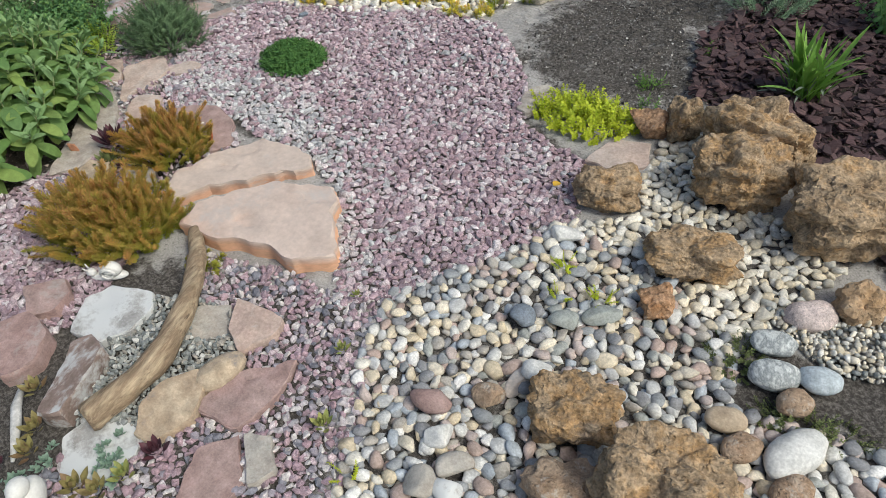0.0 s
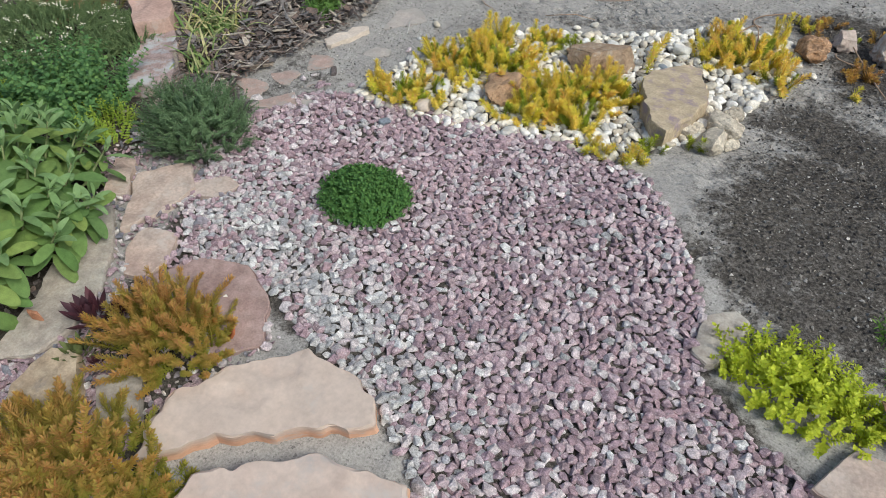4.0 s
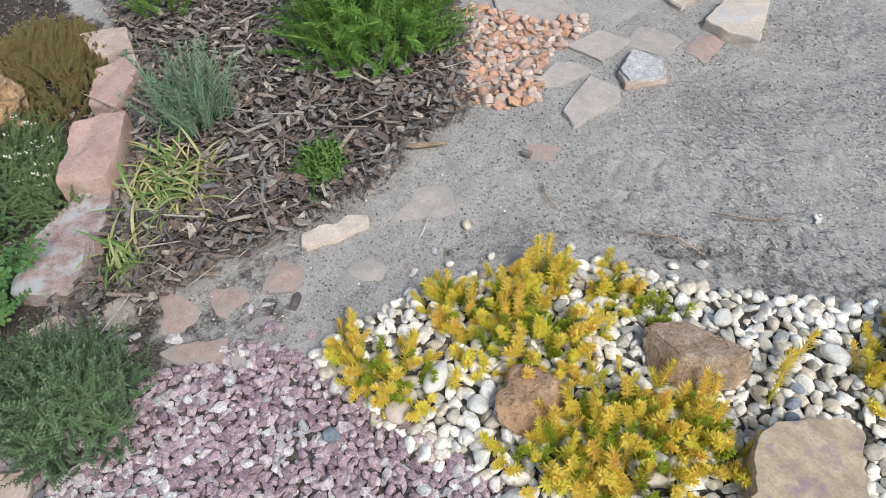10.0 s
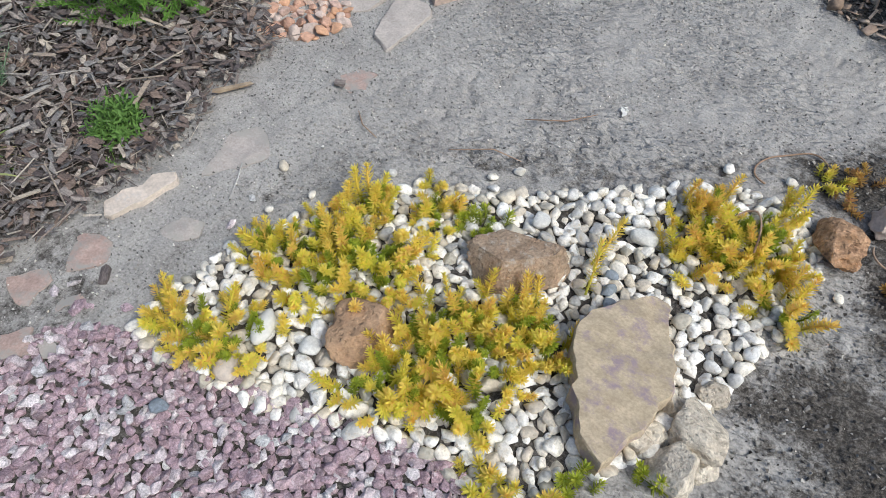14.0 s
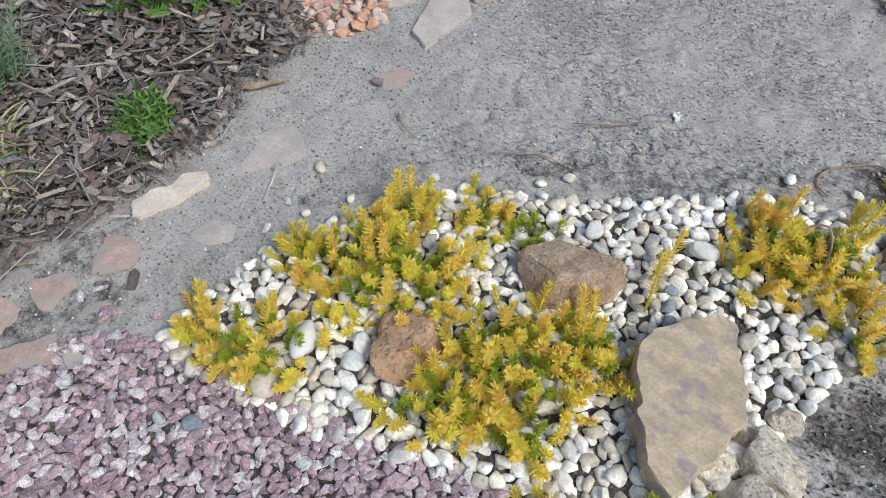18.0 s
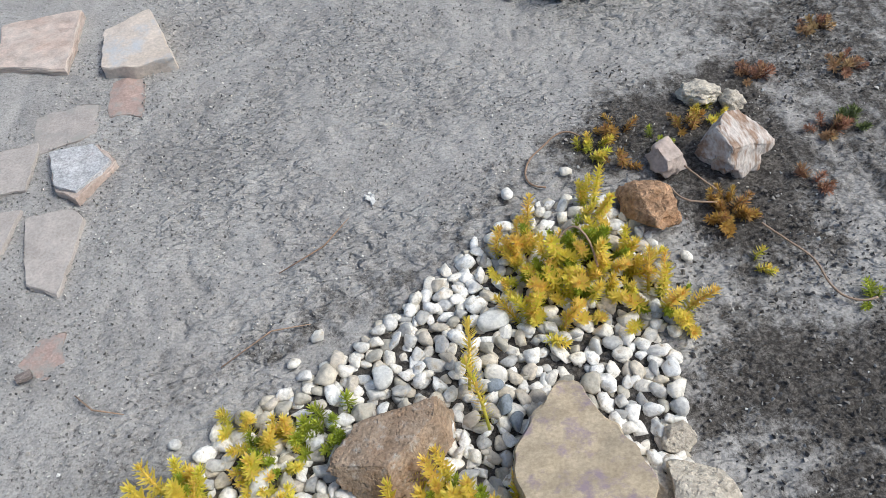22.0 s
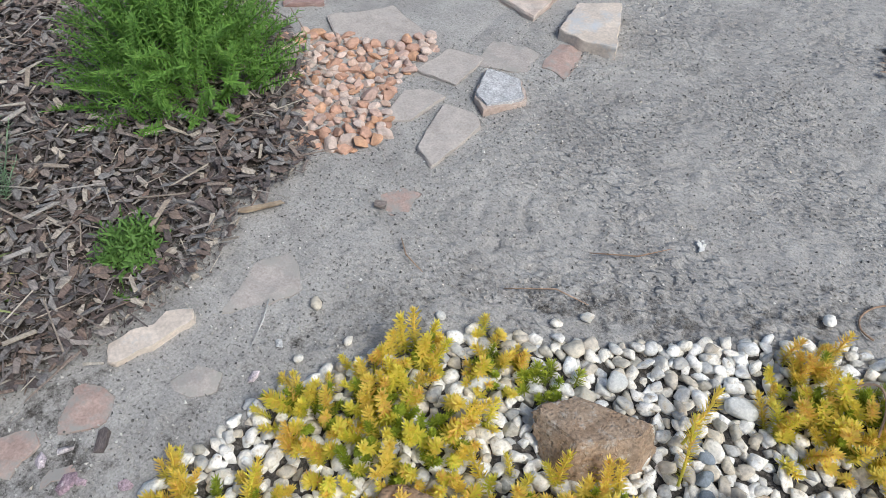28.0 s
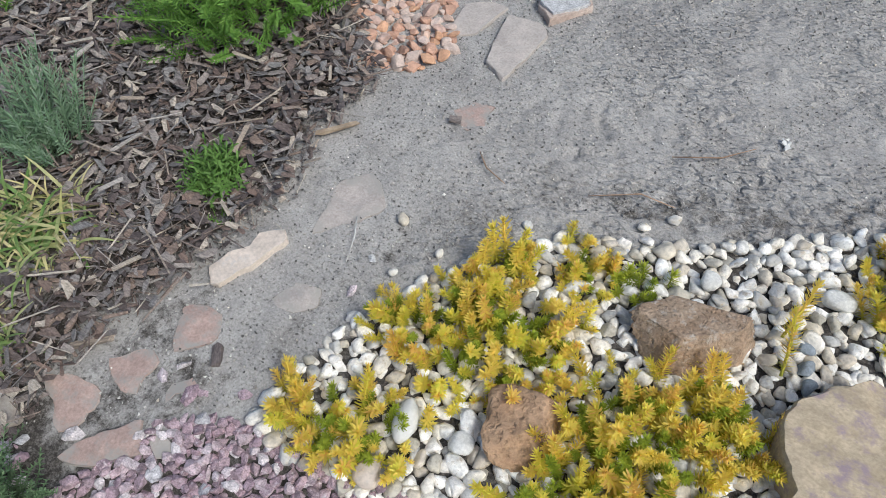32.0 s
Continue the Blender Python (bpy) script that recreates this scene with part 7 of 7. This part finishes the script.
bed("crevice_chippings", "small mixed chippings between edging flagstones", "gravel", [(-0.95, -1.42), (-0.75, -1.6), (-0.5, -1.95), (-0.2, -2.05), (-0.3, -2.35), (-0.45, -2.6), (-0.65, -2.5), (-0.75, -2.25), (-0.9, -2.05), (-1.1, -1.8), (-1.2, -1.5), (-1.1, -1.38)], 0.014, CR + PB1, MIXED, (0.010, 0.030), 29, "chipping", None, 0, 0.8, 40, sink=-0.5, twins=(PINK, lambda x, y, r: r.random() < 0.45))
bed("fine_gravel", "fine cream and grey gravel beside river stones", "gravel", [(1.43, -2.22), (1.56, -2.17), (1.88, -2.13), (1.88, -2.33), (1.58, -2.34), (1.50, -2.28)], 0.0125, PB1, CREAM, (0.011, 0.023), 15, "chipping", None, 0, 0.9, 40, True, layers=2, sink=-0.8, twins=(GREYGRIT, lambda x, y, r: r.random() < 0.35))
COB_UP = lambda x, y: y > -2.12 or (x > 1.25 and y > -2.3)  # noqa: E731
bed("cream_pebble_bed", "cream and olive pebbles between tufa rocks", "pebbles", COBBLED, 0.025, PBW, CREAM, (0.016, 0.050), 16, "pebble", (1.15, -1.95), 300, 0.85, 16, True, keep=COB_UP, layers=2, fill=1.22)
bed("river_pebble_bed", "smooth grey, white and tan river pebbles", "pebbles", COBBLED, 0.0265, PB + PBW[:7], COBBLE, (0.018, 0.054), 17, "pebble", (0.95, -2.55), 300, 0.85, 16, True, keep=lambda x, y: not COB_UP(x, y) and not (x > 1.42 and y > -2.5), layers=2, fill=1.24)
BED = [(-0.67, -1.14), (-0.64, -0.97), (-0.58, -0.80), (-0.48, -0.64), (-0.34, -0.48), (-0.08, -0.37), (0.16, -0.20), (0.38, -0.09), (0.51, -0.12), (0.57, -0.24), (0.54, -0.43), (0.50, -0.56), (0.47, -0.66), (0.42, -0.78), (0.35, -0.90), (0.29, -0.96), (0.25, -1.05), (0.10, -1.08), (0.0, -1.07), (-0.13, -1.10), (-0.28, -1.15), (-0.43, -1.17), (-0.55, -1.17)]
bed("white_pebble_bed", "white and cream rounded pebbles under stonecrop", "pebbles", BED, 0.0262, PBW, WHITE, (0.015, 0.058), 18, "pebble", (0.15, -0.45), 300, 0.85, 18, True, layers=2, fill=1.24)
tagged(part("white_pebble", moved(pebble(77, 3, 0.06), Matrix.Diagonal((0.075, 0.05, 0.05, 1))), PLASTER, None, "", True, pose(-0.40, -1.015, 0.036, 6, 0, 105)), "long smooth white pebble beside golden stonecrop", "pebble")
for x, y, k in ((-0.40, -2.02, 4), (-0.36, -2.12, 2), (-0.70, -2.00, 1), (-0.83, -1.86, 3), (-0.61, -0.75, 1), (-0.55, -0.66, 2), (-0.42, -0.5, 3), (-0.2, -0.38, 4), (-0.62, -0.88, 5), (0.62, -0.31, 6), (0.45, -0.02, 7), (-0.15, -0.33, 8), (0.30, -0.06, 9), (-0.67, -0.62, 10)):
    tagged(part("stray_pebble", moved(PB[k % 8], Matrix.Scale(0.02 + 0.0012 * k, 4)), WHITE, None, "", True, pose(x, y, land(x, y) + 0.008, 0, 0, k * 50)), "stray white pebble on the sandy path", "pebble", "stray pebbles")
bed("orange_gravel_bed", "salmon-orange rounded gravel beside path stones", "gravel", [(-1.10, -0.26), (-1.17, -0.09), (-1.34, 0.05), (-1.46, 0.16), (-1.30, 0.30), (-1.20, 0.36), (-1.04, 0.43), (-0.99, 0.40), (-0.99, 0.15), (-0.95, 0.05), (-0.86, -0.06), (-0.92, -0.19), (-1.02, -0.22)], 0.030, PBW, ORANGE, (0.022, 0.058), 19, "gravel_stone", (-1.0, 0.0), 240, 0.85, 20, False, layers=2, fill=1.14)
bed("terracotta_chips", "broken terracotta brick chips", "brick chips", [(-1.12, -3.07), (-1.0, -2.98), (-0.94, -2.83), (-0.86, -2.81), (-0.83, -2.92), (-0.75, -2.95), (-0.74, -3.05), (-0.95, -3.25)], 0.021, FLAKE, TERRA, (0.025, 0.055), 20, "chip", (-0.9, -2.9), 130, 1.2, 25, layers=2)
bed("white_marble_stones", "banded white and grey broken marble", "stones", [(-1.60, -2.92), (-1.78, -3.12), (-2.0, -3.1), (-2.18, -2.96), (-2.30, -2.75), (-2.28, -2.52), (-1.86, -2.48), (-1.83, -2.66)], 0.026, SLIV, SLATEW, (0.035, 0.075), 21, "marble_stone", (-1.8, -2.75), 200, 1.0, 16, layers=2)
bed("far_marble_stones", "white marble stones beyond blue slate", "stones", [(-2.50, -3.2), (-2.75, -3.0), (-2.75, -2.5), (-2.60, -2.5), (-2.52, -2.72), (-2.48, -3.0)], 0.04, SLIV, SLATEW, (0.05, 0.08), 22, "marble_stone", None, 0, 0.75, 25)
bed("blue_slate_chips", "blue-grey slate chippings", "slate chips", [(-2.33, -3.15), (-2.50, -3.05), (-2.52, -2.70), (-2.62, -2.45), (-2.39, -2.42), (-2.30, -2.66), (-2.20, -2.80), (-2.19, -3.0)], 0.019, FLAKE, SLATEB, (0.02, 0.042), 23, "slate_chip", (-2.3, -2.8), 160, 1.0, 25, layers=2)
for x, y, k in ((-1.72, -2.70, 1), (-1.62, -2.86, 2), (-1.80, -2.55, 3), (-1.55, -2.93, 4), (-1.77, -2.98, 5), (-0.87, -2.60, 6), (-0.60, -3.0, 7), (-0.30, -2.1, 8), (-0.72, -2.30, 9)):
    tagged(part("terracotta_fragment", moved(FLAKE[k % 8], Matrix.Scale(0.05, 4)), TERRA, None, "", False, pose(x, y, land(x, y) + 0.03, 20, k * 30, k * 70)), "loose terracotta fragment among stones", "brick chip", "terracotta fragments")


def ring(x, y, rad):
    return [(x + rad * math.cos(k * 0.63), y + rad * math.sin(k * 0.63)) for k in range(10)]


bed("bark_mulch", "grey-brown shredded bark mulch", "mulch", grow(MULCH, 0.07), 0.0105, CHIP[:5] + [moved(c, Matrix.Diagonal((1.3, 0.3, 0.5, 1))) for c in CHIP] + [moved(crushed(700 + k, 7 + k % 4), Matrix.Diagonal((0.95, 0.62, 0.24, 1))) for k in range(14)] + [moved(f, Matrix.Diagonal((0.75, 0.5, 0.6, 1))) for f in FLAKE[:4]], BARK, (0.006, 0.054), 24, "bark_chip", (-1.15, -0.7), 220, 1.0, 20, rest="bark_chips", sink=-0.4, layers=2, keep=lambda x, y: RNG.random() < 0.32 + 7.0 * (edge_gap(x, y, MULCH) * (1 if inside(x, y, MULCH) else -1.0) + 0.035 * noise.noise((x * 11, y * 11, 6))), outs=FLAGS + [ring(-1.115, -0.735, 0.075), ring(-1.38, -1.07, 0.11), ring(-1.21, -1.31, 0.06), ring(-1.57, -0.84, 0.1), ring(-1.03, -0.83, 0.03)])
bed("mulch_splinters", "pale wood splinters and thin twigs on the mulch", "mulch", grow(MULCH, 0.10), 0.052, [moved(c, Matrix.Diagonal((1.6, 0.22, 0.6, 1))) for c in CHIP[:5]] + [moved(c, Matrix.Diagonal((1.0, 0.7, 0.8, 1))) for c in CHIP[5:]], SPLINTER, (0.022, 0.085), 31, "splinter", None, 0, 0.9, 12, rest="splinters", sink=-1.6, outs=FLAGS)
bed("dark_wood_chips", "dark reddish-brown wood chip mulch", "mulch", REDMULCH, 0.0165, FLAKE + CHIP[:4], BARKD, (0.016, 0.044), 25, "wood_chip", (1.4, -1.3), 240, 1.1, 16, rest="wood_chips", sink=-0.4, layers=2, outs=FLAGS)
CRB = [crushed(320 + k, 8) for k in range(4)]
bed("herb_bed_litter", "dark soil crumbs and bark under herbs", "mulch", HERBS, 0.0165, CHIP + CRB, BARK, (0.006, 0.030), 26, "bark_chip", None, 0, 0.9, 14, rest="bark_chips", outs=FLAGS)
DRY = [leaf(1.0, 0.6, 4, 0.3, 0.6), leaf(1.0, 0.7, 4, 0.45, 0.3), leaf(1.0, 0.5, 4, 0.2, 0.9)]
bed("leaf_litter", "brown dry leaves and bark under the rose", "leaf litter", LITTERED, 0.020, DRY + FLAKE[:4] + CHIP[:3], LITTER, (0.016, 0.056), 27, "dry_leaf", (0.7, 0.7), 210, 0.7, 20, True, rest="dry_leaves", sink=-0.5, outs=())
CRUMB = [crushed(300 + k, 8) for k in range(4)]
bed("soil_crumbs", "scattered grey grit on the sandy ground", "grit", [(-1.0, -1.3), (-1.1, 0.2), (-0.6, 1.2), (1.3, 1.2), (1.3, -1.4), (0.5, -1.2), (0.6, -0.2), (0.2, -0.1), (-0.5, -0.5), (-0.7, -1.15)], 0.019, CRUMB, GRIT, (0.003, 0.009), 28, "grit", None, 0, 0.9, 40, keep=lambda x, y: noise.noise((x * 5, y * 5, 1)) > -0.25 and RNG.random() < 0.8, rest="grit", twins=(WHITE, lambda x, y, r: r.random() < 0.12))
for x, y, s, m, k in ((-0.841, -1.135, 0.032, GREY, 1), (-0.789, -1.176, 0.042, PINK, 2), (-0.863, -1.172, 0.034, PINK, 3), (-0.773, -1.158, 0.03, PINK, 4), (-0.921, -1.334, 0.046, GREY, 5), (-0.66, -0.829, 0.030, PINK, 6), (-0.67, -0.742, 0.028, GREY, 7), (-0.70, -1.12, 0.03, PINK, 8), (-1.0, -1.40, 0.032, GREY, 9), (-1.05, -1.42, 0.036, PINK, 10), (-0.98, -1.44, 0.03, PINK, 11), (-1.09, -1.44, 0.03, GREY, 12), (-1.03, -1.47, 0.04, PINK, 13)):
    tagged(part("loose_stone", moved(CR[k % 12], Matrix.Diagonal((s, s * 0.8, s * 0.5, 1))), m, None, "", False, pose(x, y, land(x, y) + s * 0.12, 0, 0, k * 47)), "loose crushed stone on the sandy path", "stone", "loose stones on the path")
tagged(part("bark_piece", moved(FLAKE[4], Matrix.Diagonal((0.052, 0.030, 0.08, 1))), BARK, None, "", False, pose(-0.80, -1.085, 0.008, 0, 0, 128)), "brown bark piece beside path stones", "bark")
tagged(part("wood_splinter", moved(CHIP[3], Matrix.Diagonal((0.10, 0.09, 0.2, 1))), SPLINTER, None, "", False, pose(-1.036, -1.193, 0.014, 0, 0, 46)), "weathered grey wood splinter at the mulch edge", "wood piece")
bed("sand_grains", "loose crumbs of sand and soil on the path", "grit", [(-1.05, -1.4), (-1.1, 0.2), (-0.7, 0.9), (0.2, 0.9), (0.5, 0.2), (0.2, -0.1), (-0.5, -0.5), (-0.7, -1.15)], 0.0105, CRUMB, SANDGRAIN, (0.003, 0.0095), 33, "grain", None, 0, 0.9, 40, keep=lambda x, y: noise.noise((x * 6, y * 6, 4)) > (-0.6 if x < -0.45 else -0.05), rest="grains", sink=-0.3)
bed("dark_soil_crumbs", "dark crumbly soil clods on the bare ground", "soil", [(0.45, -1.45), (0.5, -0.7), (0.6, -0.2), (0.45, 0.1), (0.65, 0.35), (1.3, 0.5), (1.45, -0.2), (1.2, -0.6), (1.15, -1.45), (0.8, -1.5)], 0.0115, CRUMB, DARKGRIT, (0.003, 0.014), 34, "clod", None, 0, 0.7, 40, keep=lambda x, y: noise.noise((x * 4, y * 4, 3)) + 0.6 * noise.noise((x * 11, y * 11, 8)) > 0.0 or near(SOIL_1, x, y, 0.2) > 0.6, rest="clods", sink=-0.2, twins=(SANDGRAIN, lambda x, y, r: r.random() < 0.22))
root = thing("mortar_crumbs", "crumbled white mortar lump on the path", "debris", (0, 0.012, land(0, 0)))
for k in range(11):
    part("crumb", moved(crushed(310 + k, 9), Matrix.Scale(0.008 + 0.0012 * k, 4)), PLASTER, root, "", False, pose(RNG.gauss(0, 0.012), RNG.gauss(0, 0.009), 0.006, 0, 0, k * 40))
tagged(part("bark_piece", moved(FLAKE[2], Matrix.Diagonal((0.032, 0.03, 0.08, 1))), BARK, None, "", False, pose(-0.725, -0.30, 0.012, 0, 0, 20)), "dark bark piece beside a path stone", "bark")
tagged(part("wood_splinter", moved(CHIP[1], Matrix.Diagonal((0.12, 0.09, 0.2, 1))), TANSTONE, None, "", False, pose(-0.965, -0.47, 0.015, 0, 0, 50)), "pale split wood piece on the mulch edge", "wood piece")
for pts, t in (([(0.70, 0.60, 0.01), (0.74, 0.645, 0.015), (0.77, 0.66, 0.01)], "white stick near leaf litter"), ([(-0.62, -0.36, 0.006), (-0.58, -0.40, 0.01), (-0.52, -0.42, 0.006)], "thin dark twig on sand"), ([(-0.22, -0.16, 0.008), (-0.12, -0.11, 0.01), (-0.06, -0.04, 0.006)], "thin dark twig on sand"), ([(-0.34, -0.36, 0.006), (-0.24, -0.30, 0.008), (-0.16, -0.3, 0.006)], "thin dark twig on sand"), ([(-0.76, -0.67, 0.01), (-0.73, -0.72, 0.015), (-0.71, -0.78, 0.008)], "pale straw on sand")):
    tagged(part("twig", tube(pts, [0.0014, 0.002, 0.001], 5), GREYWOOD if "white" in t or "pale" in t else STEM, None), t, "twig", "twigs")
